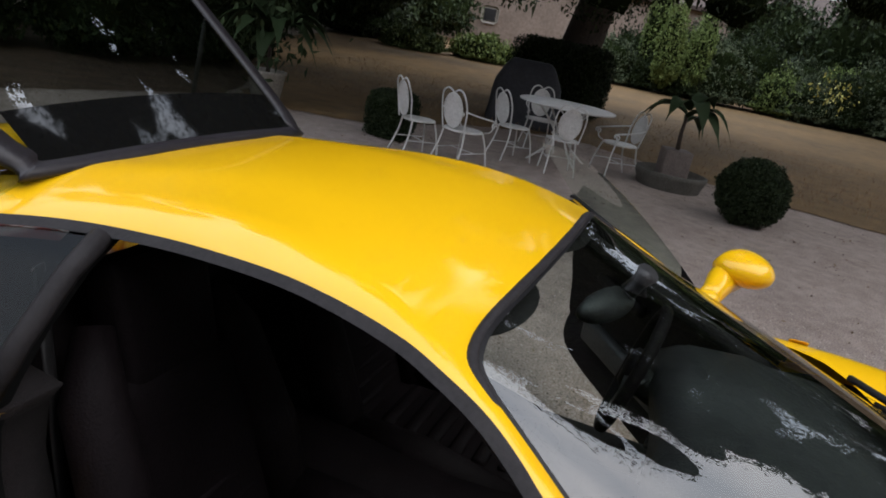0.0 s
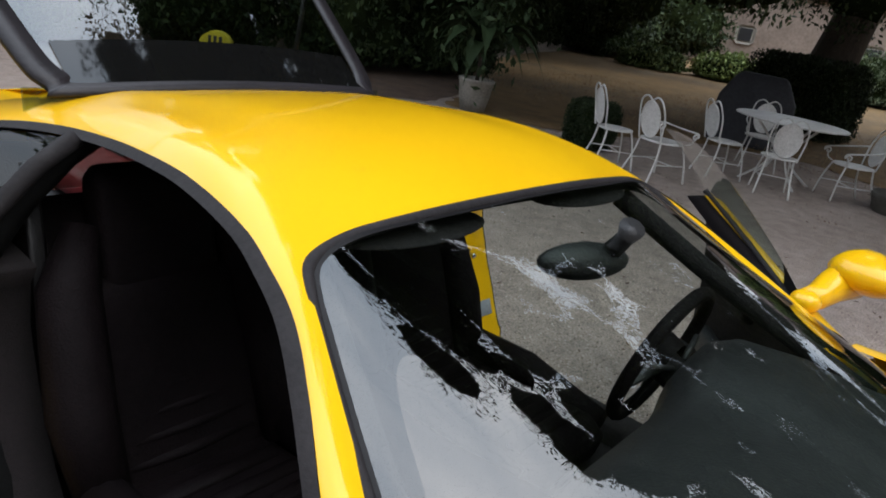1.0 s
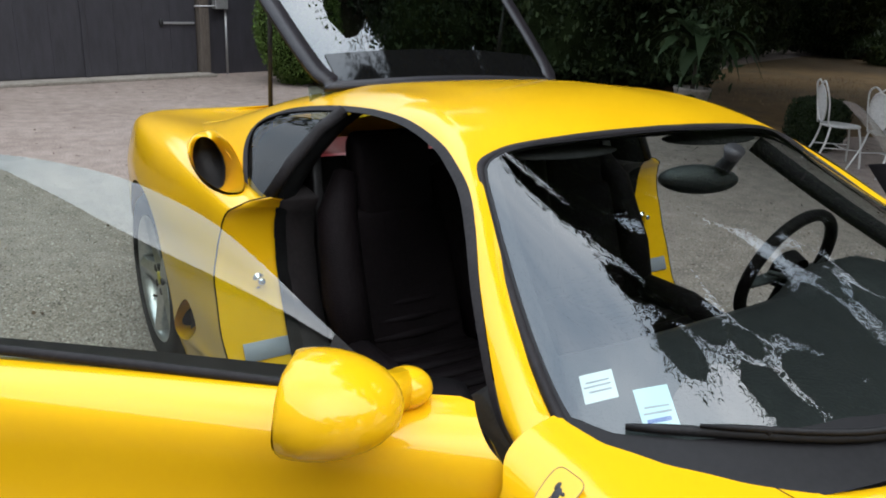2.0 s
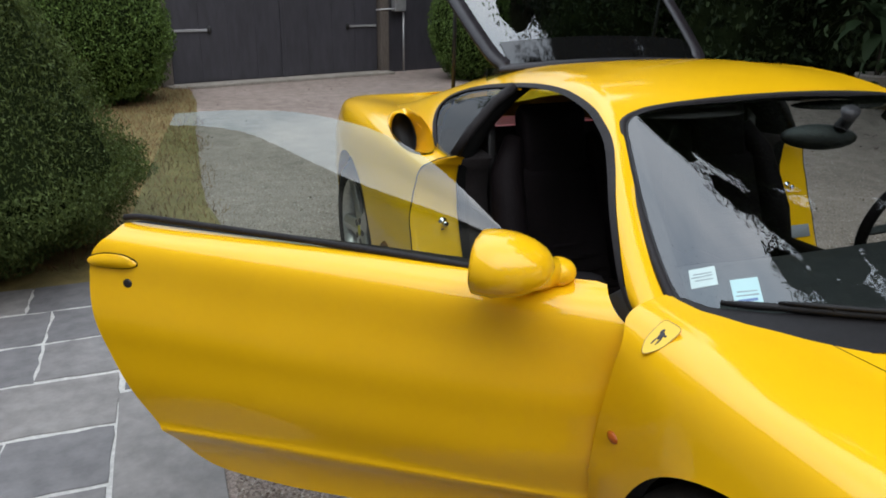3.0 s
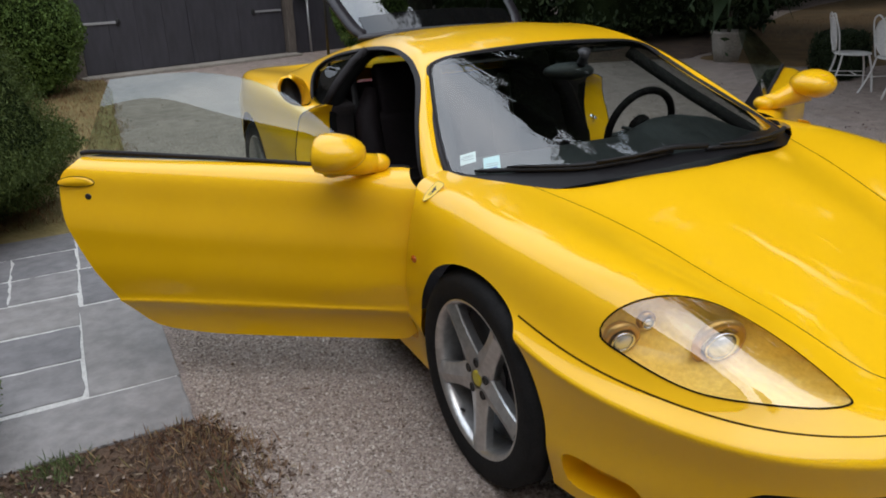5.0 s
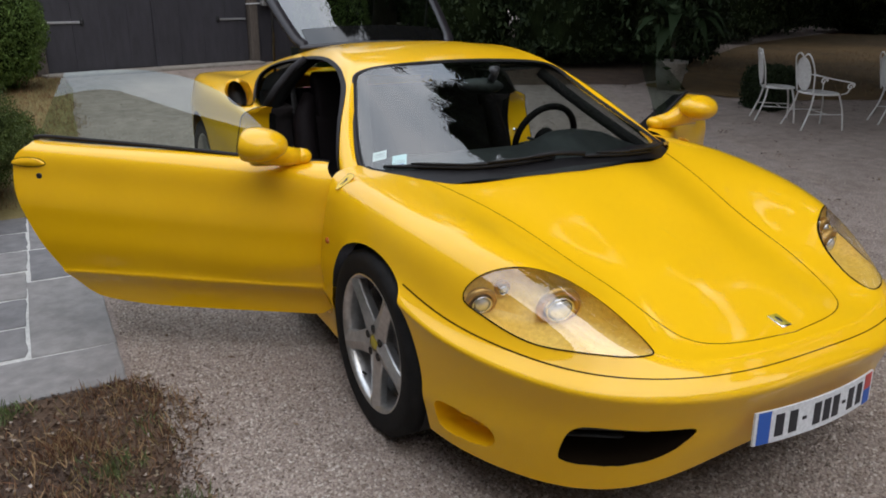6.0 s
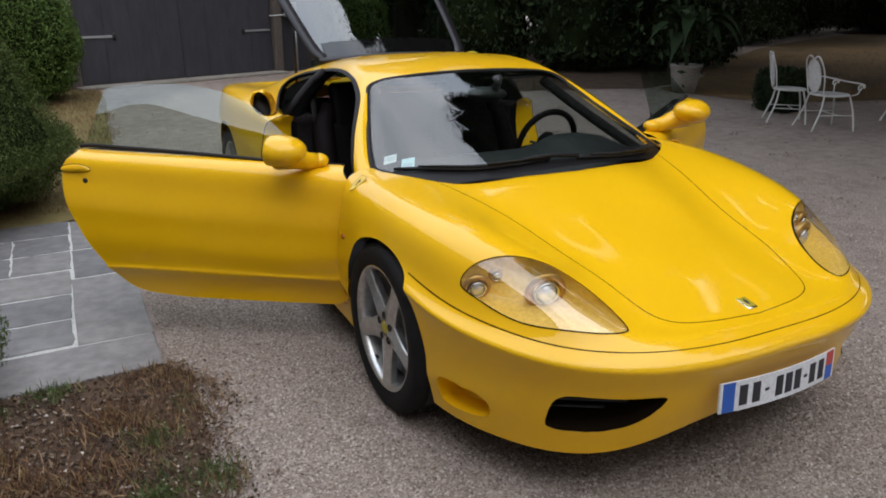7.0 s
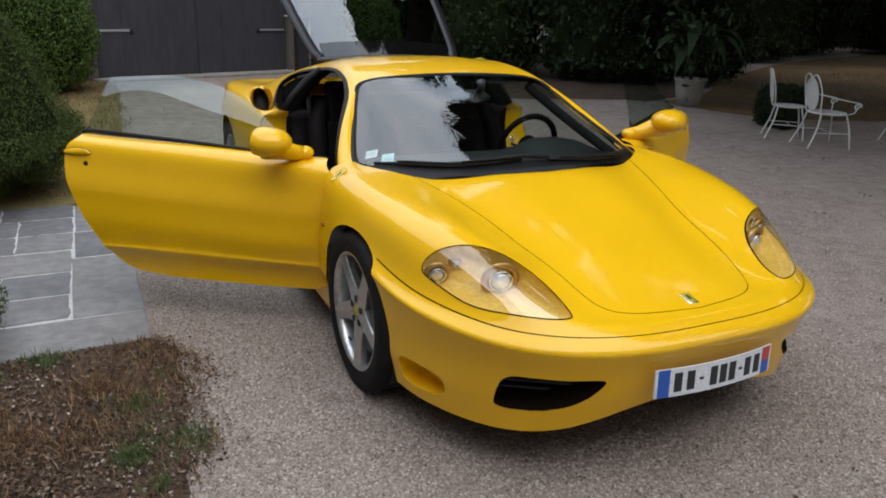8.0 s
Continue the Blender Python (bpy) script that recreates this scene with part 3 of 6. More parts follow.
# bumper shut line, grilles, ducts
BV = body.V
bumper_gap = body.split(lambda P, uv: np.where(P[:, 1] < -1.55, np.abs(uv[:, 1] - BV[7]) - .0026, 9))
GRILLE_LOOP = smooth_line([(.692, .372), (.676, .408), (.64, .422), (.52, .425), (.425, .426), (.402, .414), (.425, .374), (.485, .324), (.56, .297), (.63, .286), (.68, .285), (.695, .302)], 5, True)
grille_f = poly_field(GRILLE_LOOP, 0, 2)
grille_field = lambda P, uv: np.where(P[:, 1] < -1.9, grille_f(P, uv), 9)
grille = body.split(grille_field)
DUCT_LOOP = smooth_line([(-1.775, .334), (-1.86, .332), (-1.922, .325), (-1.950, .300), (-1.949, .264), (-1.918, .238), (-1.85, .228), (-1.775, .226), (-1.745, .25), (-1.745, .31)], 5, True)
duct_f = poly_field(DUCT_LOOP, 1, 2)
duct = body.split(lambda P, uv: np.where(P[:, 0] > .6, duct_f(P, uv), 9))
body.split(scoop_field)
LOWER_LOOP = smooth_line([(.62, .49), (.76, .40), (.84, .30), (.80, .27), (.66, .33), (.56, .42)], 5, True)
lower_f = poly_field(LOWER_LOOP, 1, 2)
lower = body.split(lambda P, uv: np.where(P[:, 0] > .6, lower_f(P, uv), 9))
both_sides(body, body.polys, "body", PAINT, "glossy yellow painted body shell")


def sunk(polys, name, mat, d, label=""):
    thick_pair(body, polys, name, mat, d, label)


sunk(hood_gap, "bonnet_gap", SEAM, -.0015)
sunk(bumper_gap, "bumper_gap", SEAM, -.0015)


def well(loop2, depth, name, mat, back, axis):
    """Walls that run inwards from an opening, closed at the back: loop of points on the shell, one side then the other."""
    for s in (1, -1):
        pts = [Vector((p[0] * s, p[1], p[2])) for p in loop2]
        ins = Vector((axis[0] * s, axis[1], axis[2])) * depth
        c = sum(pts, Vector()) / len(pts)
        n = len(pts)
        V = pts + [p + ins * .6 + (c - p) * .08 for p in pts] + [p + ins + (c - p) * .25 for p in pts]
        F = []
        for k in range(2):
            for i in range(n):
                a, b = k * n + i, k * n + (i + 1) % n
                q = (a, b, b + n, a + n)
                F.append(q)
        mesh_from(name, V, F, mat, car)
        mesh_from(name + "_back", V[2 * n:], [tuple(range(n))], back, car, smooth=False)


def on_body(loop, a, b, pick):
    """Points of the shell over a loop drawn in two of the coordinates."""
    P = np.array([p for p in body.P if pick(p)])
    out = []
    c = 3 - a - b
    for p in loop:
        d = (P[:, a] - p[0]) ** 2 + (P[:, b] - p[1]) ** 2
        k = np.argsort(d)[:3]
        w = 1 / (d[k] + 1e-7)
        q = [0, 0, 0]
        q[a], q[b], q[c] = p[0], p[1], float((P[k, c] * w).sum() / w.sum())
        out.append(tuple(q))
    return out


well(on_body(GRILLE_LOOP, 0, 2, lambda p: p[1] < -1.9 and p[2] < .6), .14, "grille_duct", GAP, GAP, (0, 1, 0))
for s in (1, -1):
    for z in (.325, .358, .392):
        bm = bmesh.new()
        box(bm, (.28, .016, .009), (s * .56, -2.135 if z > .35 else -2.12, z), (12, 0, s * 32), .003, 1)
        part("grille_slat", bm, SLAT, car)
well(on_body(DUCT_LOOP, 1, 2, lambda p: p[0] > .7 and p[2] < .6), .08, "brake_duct", PAINT, PAINT, (-.8, .5, 0))
# upper air intakes: a yellow ramp from the shoulder down to an oval mouth
TOPS = np.array([p for p in body.P + cabin.P if .6 < p[0] < 1.0 and .3 < p[1] < 1.2 and p[2] > .76])


def shoulder_z(x, y):
    d = (TOPS[:, 0] - x) ** 2 + (TOPS[:, 1] - y) ** 2
    k = np.argsort(d)[:12]
    return float(TOPS[k, 2].max())


n = len(SCOOP)
rim_pts = [Vector((x, y, shoulder_z(x, y) + .002)) for x, y in SCOOP]
for _ in range(8):
    zs = [p.z for p in rim_pts]
    for i, p in enumerate(rim_pts):
        p.z = (zs[i - 1] + 2 * zs[i] + zs[(i + 1) % n]) / 4
mouth_c = Vector((.768, .885, .862))
for s in (1, -1):
    rings = []
    for k, t in enumerate(np.linspace(0, 1, 9)):
        ring = []
        for i, p in enumerate(rim_pts):
            d = p - mouth_c
            w = math.atan2((p.y - .80) * .55 + (p.z - .86) * .5, p.x - .79)
            q = mouth_c + Vector((.052 * math.cos(w), .075 * math.sin(w) * .8, .080 * math.sin(w)))
            v = p.lerp(q, t)
            v.z += .012 * math.sin(t * math.pi) * (1 if p.y > .8 else -.6)
            ring.append((v.x * s, v.y, v.z))
        rings.append(ring)
    V = [p for r in rings for p in r]
    F = [(r * n + i, r * n + (i + 1) % n, (r + 1) * n + (i + 1) % n, (r + 1) * n + i) for r in range(8) for i in range(n)]
    if s < 0:
        F = [q[::-1] for q in F]
    intake = mesh_from("air_intake", V, F, PAINT, car, "yellow moulded air intake with a dark oval mouth")
    last = rings[-1]
    V = list(last) + [(x - s * .02, y + .12, z - .01) for x, y, z in last]
    F = [(i, (i + 1) % n, n + (i + 1) % n, n + i) for i in range(n)] + [tuple(range(n, 2 * n))]
    mesh_from("intake_mouth", V, F, BLACK, intake)
well(on_body(LOWER_LOOP, 1, 2, lambda p: p[0] > .7 and p[2] < .7), .12, "side_intake", PAINT, GAP, (-.7, .7, 0))


# wheels
def build_wheel(at, radius, width, rim_r, side, turn=0.0):
    """A five-spoke alloy wheel with tyre, disc, cap and bolts; its face looks along side."""
    bm = lathe([(-width * .44, rim_r * .99), (-width * .42, rim_r * .93), (-width * .2, rim_r * .91), (width * .34, rim_r * .925), (width * .43, rim_r * .95), (width * .465, rim_r * .985), (width * .47, rim_r * 1.0), (width * .45, rim_r * 1.02), (width * .40, rim_r * 1.02)], 56)
    spokes = []
    for k in range(5):
        w0 = 2 * math.pi * k / 5 + math.pi / 2 + turn
        grid = []
        sp = bmesh.new()
        for i, t in enumerate(np.linspace(0, 1, 9)):
            r = .03 + (rim_r * .972 - .03) * t
            half = .058 - .024 * math.sin(min(t * 1.3, 1) * math.pi * .5) + .008 * t ** 6
            out = width * (.37 + .065 * t)
            row = []
            for q, (sx, dz) in enumerate(((-.92, -.034), (-1, -.008), (-.9, -.003), (0, .008), (.9, -.003), (1, -.008), (.92, -.034))):
                c, s = math.cos(w0), math.sin(w0)
                row.append(sp.verts.new((out + dz, c * r - s * half * sx, s * r + c * half * sx)))
            grid.append(row)
        for A, B in zip(grid, grid[1:]):
            for q in range(6):
                sp.faces.new((A[q], A[q + 1], B[q + 1], B[q]))
        bmesh.ops.recalc_face_normals(sp, faces=sp.faces)
        spokes.append(sp)
    hub = lathe([(width * .12, .074), (width * .32, .076), (width * .37, .066), (width * .385, .05), (width * .385, .0005)], 32)
    bmesh.ops.recalc_face_normals(bm, faces=bm.faces)
    wheel = part("wheel", bm, ALLOY, car, "silver five-spoke alloy wheel")
    wheel.matrix_basis = pose(*at, 0, 0, 0 if side > 0 else 180)
    for sp in spokes:
        part("spoke", sp, ALLOY, wheel, smooth=False)
    part("hub", hub, ALLOY, wheel)
    r, w = radius, width
    t = lathe([(-w * .46, rim_r * .97), (-w * .5, rim_r * 1.12), (-w * .49, r * .93), (-w * .40, r * .99), (0, r), (w * .40, r * .99), (w * .485, r * .94), (w * .5, rim_r * 1.2), (w * .485, rim_r * 1.06), (w * .46, rim_r * 1.0)], 64)
    part("tyre", t, TYRE, wheel, "black low-profile tyre")
    part("brake_disc", lathe([(-.0, .03), (-.0, .178), (.024, .18), (.024, .03)], 40), STEEL, wheel, "dark worn brake disc")
    # black disc added behind the spokes, stands in for shade in the gaps
    part("spoke_shade_disc", lathe([(.026, .0005), (.026, rim_r * .80), (.012, rim_r * .87), (-.03, rim_r * .88), (-.03, .0005)], 40), BLACK, wheel)
    b = bmesh.new()
    box(b, (.06, .07, .16), (.0, .12, .02), (0, 0, 0), .015)
    part("brake_caliper", b, BLACK, wheel, "black brake caliper")
    part("centre_cap", lathe([(width * .38, .027), (width * .40, .026), (width * .405, .02), (width * .405, .0005)], 24), CAP, wheel, "yellow centre cap")
    for k in range(5):
        a = 2 * math.pi * (k + .5) / 5 + math.pi / 2 + turn
        b = lathe([(width * .36, .0150), (width * .405, .0145), (width * .405, .0105), (width * .395, .0095), (width * .395, .0003)], 12)
        bmesh.ops.translate(b, verts=b.verts, vec=(0, .052 * math.cos(a), .052 * math.sin(a)))
        part("wheel_bolt", b, STEEL, wheel)
    a = turn + math.radians(198)
    part("valve", tube([(width * f, rim_r * g * math.cos(a), rim_r * g * math.sin(a)) for f, g in ((.30, .92), (.34, .87), (.37, .83))], .005, 8), BLACK, wheel, "short black rubber tyre valve")
    return wheel


CAP = principled("cap_yellow", (0.45, 0.36, 0.03), 0.35)
for s in (-1, 1):
    build_wheel((s * .822, FRONT_HUB[0], FRONT_HUB[1]), .336, .208, .246, s, radians(40) * (1 if s < 0 else -1))
    build_wheel((s * .785, REAR_HUB[0], REAR_HUB[1]), .343, .275, .248, s, .4)
    for cy, cz, rr in ((-1.35, .345, .349), (1.20, .36, .372)):
        bm = bmesh.new()
        n = 28
        rows = []
        for x in (.875, .60):
            rows.append([bm.verts.new((s * x, cy + rr * math.cos(w), cz + rr * (1.03 if cy < 0 else 1) * math.sin(w))) for w in np.linspace(-.6, math.pi + .6, n)])
        for i in range(n - 1):
            bm.faces.new((rows[0][i], rows[0][i + 1], rows[1][i + 1], rows[1][i]))
        bm.faces.new(rows[1])
        part("wheel_arch_liner", bm, BLACK, car)
bm = bmesh.new()
box(bm, (1.3, 3.7, .05), (0, -.05, .20), bevel=.02)
part("undertray", bm, BLACK, car)


# ---- doors, with mirror, glass and trim ----
HINGE_X, HINGE_Y, SWING = .90, -.87, 55


def edge_loops(faces):
    count = {}
    for f in faces:
        for a, b in zip(f, f[1:] + f[:1]):
            count[(a, b)] = count.get((a, b), 0) + 1
    return [(a, b) for (a, b) in count if (b, a) not in count]


def to_hinge(verts, s):
    return [(x - s * HINGE_X, y - HINGE_Y, z) for x, y, z in verts]


def egg(bm, c, r, taper=0.0, cut=None, seg=24):
    """Ellipsoid about c with radii r, tapering along x; cut flattens what lies past it along y."""
    o = bmesh.ops.create_uvsphere(bm, u_segments=seg, v_segments=seg // 2, radius=1.0)
    for v in o["verts"]:
        k = 1 + taper * v.co.x
        y = v.co.y
        if cut is not None and y > cut:
            y = cut
        v.co = Vector((c[0] + v.co.x * r[0], c[1] + y * r[1] * k, c[2] + v.co.z * r[2] * k))
    return o["verts"]


def build_door(s):
    v, f = body.get(door_skin, mirror=s < 0)
    v = to_hinge(v, s)
    n = len(v)
    cen = Vector((0, .62, .55))
    back = [(x - s * .075, cen.y + (y - cen.y) * .975, cen.z + (z - cen.z) * .965) for x, y, z in v]
    rim = [(b, a, a + n, b + n) for a, b in edge_loops(f)]
    high = [q for q in rim if min(v[q[0]][2], v[q[1]][2]) > .80]
    rim = [q for q in rim if q not in high]
    door = mesh_from("door", v, f, PAINT, car, "open yellow car door with frameless glass")
    door.matrix_basis = pose(s * HINGE_X, HINGE_Y, 0, 0, 0, -s * SWING)
    mesh_from("door_edge", v + back, rim, PAINT, door)
    mesh_from("door_card", v + back, [tuple(i + n for i in q[::-1]) for q in f] + high, LEATHER, door, "dark leather inner door trim")
    # pocket and pull on the inner side
    bm = bmesh.new()
    box(bm, (.05, .62, .10), (-s * .10, .50, .42), bevel=.02)
    part("door_pocket", bm, BLACK, door)
    bm = bmesh.new()
    box(bm, (.045, .36, .05), (-s * .10, .62, .66), bevel=.018)
    part("armrest", bm, LEATHER, door)
    # waist seal along the top edge
    line = [(s * (.778 - HINGE_X), y - HINGE_Y, z) for y, z in smooth_line([(-.78, .838), (-.5, .858), (-.2, .876), (.1, .89), (.28, .897), (.335, .892)], 6)]
    part("waist_seal", tube(line, .0095, 8, flat=.9), SEAL, door, "grey rubber waist seal")
    # pane and black sail panel
    pv, pf = cabin.get(door_pane_glass, mirror=s < 0)
    pn = mesh_from("window_pane", to_hinge(pv, s), pf, DOORGLASS, door, "green-tinted side window, raised")
    pn.visible_shadow = False
    sv, sf = cabin.get(sail, mirror=s < 0)
    mesh_from("sail_panel", to_hinge(sv, s), sf, RUBBER, door, "black triangular corner panel")
    # mirror: egg-shaped head on a short arm
    bm = bmesh.new()
    egg(bm, (0, -.01, .008), (.098, .116, .062), .08 * s, .30)
    for q in bm.verts:
        q.co.z -= .03 * max(0, q.co.x * s)
    arm = tube([(-s * .03, .0, -.020), (-s * .09, -.035, -.045), (-s * .14, -.08, -.066), (-s * .185, -.112, -.076)], [.062, .048, .038, .034], 14)
    join_bm(bm, arm)
    egg(bm, (-s * .185, -.116, -.074), (.042, .042, .032))
    bmesh.ops.translate(bm, verts=bm.verts, vec=(s * (.975 - HINGE_X), -.642 - HINGE_Y, .941))
    mirror = part("door_mirror", bm, PAINT, door, "yellow egg-shaped door mirror")
    bm = bmesh.new()
    bmesh.ops.create_circle(bm, cap_ends=True, segments=28, radius=1.0)
    for q in bm.verts:
        q.co = Vector((s * (.975 - HINGE_X) + q.co.x * .092, -.642 - HINGE_Y + .0265, .945 + q.co.y * .047))
    part("mirror_glass", bm, CHROME, mirror, smooth=False)
    # handle flap and lock hole on the outer skin
    skin = np.array(v)

    def on_skin(y, z):
        d = (skin[:, 1] - y) ** 2 + (skin[:, 2] - z) ** 2
        k = np.argsort(d)[:4]
        return float(skin[k, 0].mean())
    pts = []
    for w in np.linspace(0, 2 * math.pi, 36, endpoint=False):
        y, z = .304 + .068 * math.cos(w) - HINGE_Y, .812 + .022 * math.sin(w) * (1.0 if math.sin(w) > 0 else .55)
        pts.append((y, z))
    V = [(on_skin(y, z) + s * .002, y, z) for y, z in pts] + [(on_skin(*p) + s * .009, 1.174 + (p[0] - 1.174) * .86, .812 + (p[1] - .812) * .8) for p in pts]
    m = len(pts)
    F = [(i, (i + 1) % m, m + (i + 1) % m, m + i) for i in range(m)] + [tuple(range(m, 2 * m))]
    if s < 0:
        F = [q[::-1] for q in F]
    handle = mesh_from("door_handle", V, F, PAINT, door, "flush yellow handle flap")
    part("handle_gap", tube([(on_skin(y, z) + s * .001, y, z) for y, z in pts], .0022, 5, True), GAP, handle)
    y, z = .262 - HINGE_Y, .765
    bm = lathe([(-.002, .0115), (.0015, .011), (.0022, .009), (.0022, .0003)], 20)
    bmesh.ops.translate(bm, verts=bm.verts, vec=(0, 0, 0))
    lock = part("lock", bm, INK, door, "small dark door lock")
    lock.matrix_basis = pose(on_skin(y, z) + s * .001, y, z, 0, 0, 0 if s > 0 else 180)
    return door


cabin.polys = door_pane
sail = cabin.split(lambda P, uv: P[:, 1] + .65 + (P[:, 2] - .97) * .35)
door_pane_glass = cabin.polys
for s in (-1, 1):
    build_door(s)

def slab_between(bm, prof, x0, x1):
    """A closed (y, z) profile swept from x0 to x1."""
    n = len(prof)
    A = [bm.verts.new((x0, y, z)) for y, z in prof]
    B = [bm.verts.new((x1, y, z)) for y, z in prof]
    for i in range(n):
        bm.faces.new((A[i], A[(i + 1) % n], B[(i + 1) % n], B[i]))
    bm.faces.new(A[::-1])
    bm.faces.new(B)
    bmesh.ops.recalc_face_normals(bm, faces=bm.faces)


# door jambs: a painted return round each opening, with striker pin and label
JAMB = on_body(DOOR_LOOP, 1, 2, lambda p: p[0] > .76 and p[2] < 1.0)


REAR = [p for p in JAMB if p[1] > .14 and p[2] < .87] + [(.822, .332, .882), (.795, .318, .890), (.768, .31, .894)]


def jamb_line(z):
    q = sorted((p[2], p[1]) for p in REAR)
    return float(np.interp(z, [a for a, b in q], [b for a, b in q]))


def jamb_y(z):
    k = min(REAR, key=lambda p: abs(p[2] - z))
    return k[1] - .012


for s in (1, -1):
    # rear face of the opening: rolled edge, then a flat painted face up to the trim
    rows = []
    for k, (t, dy) in enumerate(((0, 0), (.05, -.004), (.14, -.009), (.5, -.013), (1, -.018))):
        rows.append([(s * (x + (min(.738, x - .03) - x) * t), y + dy, z - .005 * t * max(0, (z - .74) / .14)) for x, y, z in REAR])
    n = len(REAR)
    V = [p for r in rows for p in r]
    F = [(r * n + i, r * n + i + 1, (r + 1) * n + i + 1, (r + 1) * n + i) for r in range(4) for i in range(n - 1)]
    if s < 0:
        F = [q[::-1] for q in F]
    mesh_from("door_jamb", V, F, PAINT, car, "yellow painted door jamb")
    part("shut_line", tube([(s * (x - .001), y - .001, z) for x, y, z in REAR], .0024, 5), GAP, car)
    # sill and front post
    LOW = [p for p in JAMB if p[1] <= .20 and p[2] < .80]
    n = len(LOW)
    rows = []
    for kx, k in ((0, 1.0), (.012, .985), (.05, .972), (.20, .955)):
        rows.append([(s * (x - (kx if z < .33 else min(kx, .03))), -.22 + (y + .22) * k, .55 + (z - .55) * k) for x, y, z in LOW])
    V = [p for r in rows for p in r]
    F = [(r * n + i, r * n + i + 1, (r + 1) * n + i + 1, (r + 1) * n + i) for r in range(3) for i in range(n - 1)]
    if s < 0:
        F = [q[::-1] for q in F]
    mesh_from("door_sill", V, F, PAINT, car, "yellow painted door sill")
    bm = bmesh.new()
    slab_between(bm, [(-1.18, .28), (-.89, .28), (-.89, .60), (-.89, .75), (-1.05, .79), (-1.18, .79)], s * .69, s * .75)
    part("kick_panel", bm, CARPET, car)
    bm = lathe([(-.02, .012), (.0, .017), (.006, .017), (.008, .007), (.03, .007), (.032, .011), (.037, .010), (.037, .0003)], 20, "y")
    bmesh.ops.scale(bm, vec=(1, -1, 1), verts=bm.verts)
    bmesh.ops.recalc_face_normals(bm, faces=bm.faces)
    st = part("striker", bm, CHROME, car, "small metal door striker")
    st.location = (s * .80, jamb_y(.645) + .004, .645)
    bm = lathe([(-.004, .014), (.004, .014), (.006, .011), (.006, .0003)], 18, "y")
    bmesh.ops.scale(bm, vec=(1, -1, 1), verts=bm.verts)
    bmesh.ops.recalc_face_normals(bm, faces=bm.faces)
    pg = part("jamb_plug", bm, INK, car)
    pg.location = (s * .803, jamb_y(.61) + .003, .61)
    bm = bmesh.new()
    box(bm, (.135, .003, .055), bevel=.001, seg=1)
    lb = part("jamb_label", bm, GREYLABEL, car, "small grey data label")
    lb.matrix_basis = pose(s * .81, jamb_y(.46) - .012, .46, -25, 0, 0)

# ---- cabin lining and furniture ----
liner_v, liner_f = [], []
for polys in (cabin_shell,):
    v, f = offset_polys(cabin, polys, -.022)
    for sgn in (1, -1):
        vv, ff = (v, f) if sgn > 0 else mirrored(v, f)
        k = len(liner_v)
        liner_v += vv
        liner_f += [tuple(i + k for i in q[::-1]) for q in ff]
mesh_from("headliner", liner_v, liner_f, CARPET, car, "black roof lining")


bm = bmesh.new()
slab_between(bm, [(-1.2, .24), (.5, .24), (.5, .30), (-1.2, .30)], -.71, .71)
part("cabin_floor", bm, CARPET, car, "black cabin carpet")
bm = bmesh.new()
slab_between(bm, [(-1.15, .30), (.46, .30), (.46, .50), (.2, .50), (-.2, .47), (-.7, .52), (-1.15, .60)], -.12, .12)
bmesh.ops.bevel(bm, geom=list(bm.edges), offset=.02, segments=2, affect="EDGES")
part("centre_tunnel", bm, LEATHER, car, "dark leather centre tunnel")
bm = bmesh.new()
slab_between(bm, [(.44, .25), (.53, .25), (.56, .93), (.50, .95)], -.73, .73)
part("bulkhead", bm, CARPET, car, "dark carpeted rear bulkhead")
bm = bmesh.new()
slab_between(bm, [(-1.30, .25), (-1.22, .25), (-1.16, .79), (-1.24, .80)], -.72, .72)
part("firewall", bm, CARPET, car)
for s in (1, -1):
    bm = bmesh.new()
    slab_between(bm, [(-1.2, .22), (.5, .22), (.5, .36), (-1.2, .36)], s * .69, s * .80)
    part("inner_sill", bm, CARPET, car)
    bm = bmesh.new()
    slab_between(bm, [(.119, .27), (.54, .27), (.54, .885), (.40, .885), (.316, .875), (.348, .83), (.353, .735), (.323, .62), (.257, .465), (.178, .35)], s * .62, s * .744)
    part("inner_pillar", bm, CARPET, car)
# engine bay behind the cabin
bm = bmesh.new()
slab_between(bm, [(.53, .70), (1.62, .70), (1.62, .74), (.53, .74)], -.62, .62)
part("engine_bay_floor", bm, BLACK, car)
for s in (1, -1):
    bm = bmesh.new()
    box(bm, (.22, .46, .09), (s * .15, 1.05, .80), bevel=.035, seg=3)
    part("intake_plenum", bm, RED, car, "red engine intake plenum")
bm = bmesh.new()
box(bm, (1.05, .012, .22), (0, .585, 1.05), (-14, 0, 0))
rw = part("rear_window", bm, GLASS, car, smooth=False)
rw.visible_shadow = False

# dashboard with a hooded binnacle
dash = [(-1.20, .80), (-1.05, .835), (-.85, .84), (-.72, .825), (-.66, .79), (-.64, .74), (-.68, .66), (-.74, .52), (-1.1, .50)]
bm = bmesh.new()
n = len(dash)
rings = []
for x in np.linspace(-.71, .71, 31):
    hump = .045 * math.exp(-((x - .37) / .17) ** 4)
    edge = 1 - .1 * (abs(x) / .7) ** 4
    rings.append([bm.verts.new((x, y * (1 if y < -.9 else edge) + (.10 * hump / .05 if -.75 < y < -.6 and z > .7 else 0) * .3, z + (hump if y > -1.0 and z > .7 else 0) - (.07 * max(0, (abs(x) - .52) / .19) ** 2 if z > .7 else 0))) for y, z in dash])
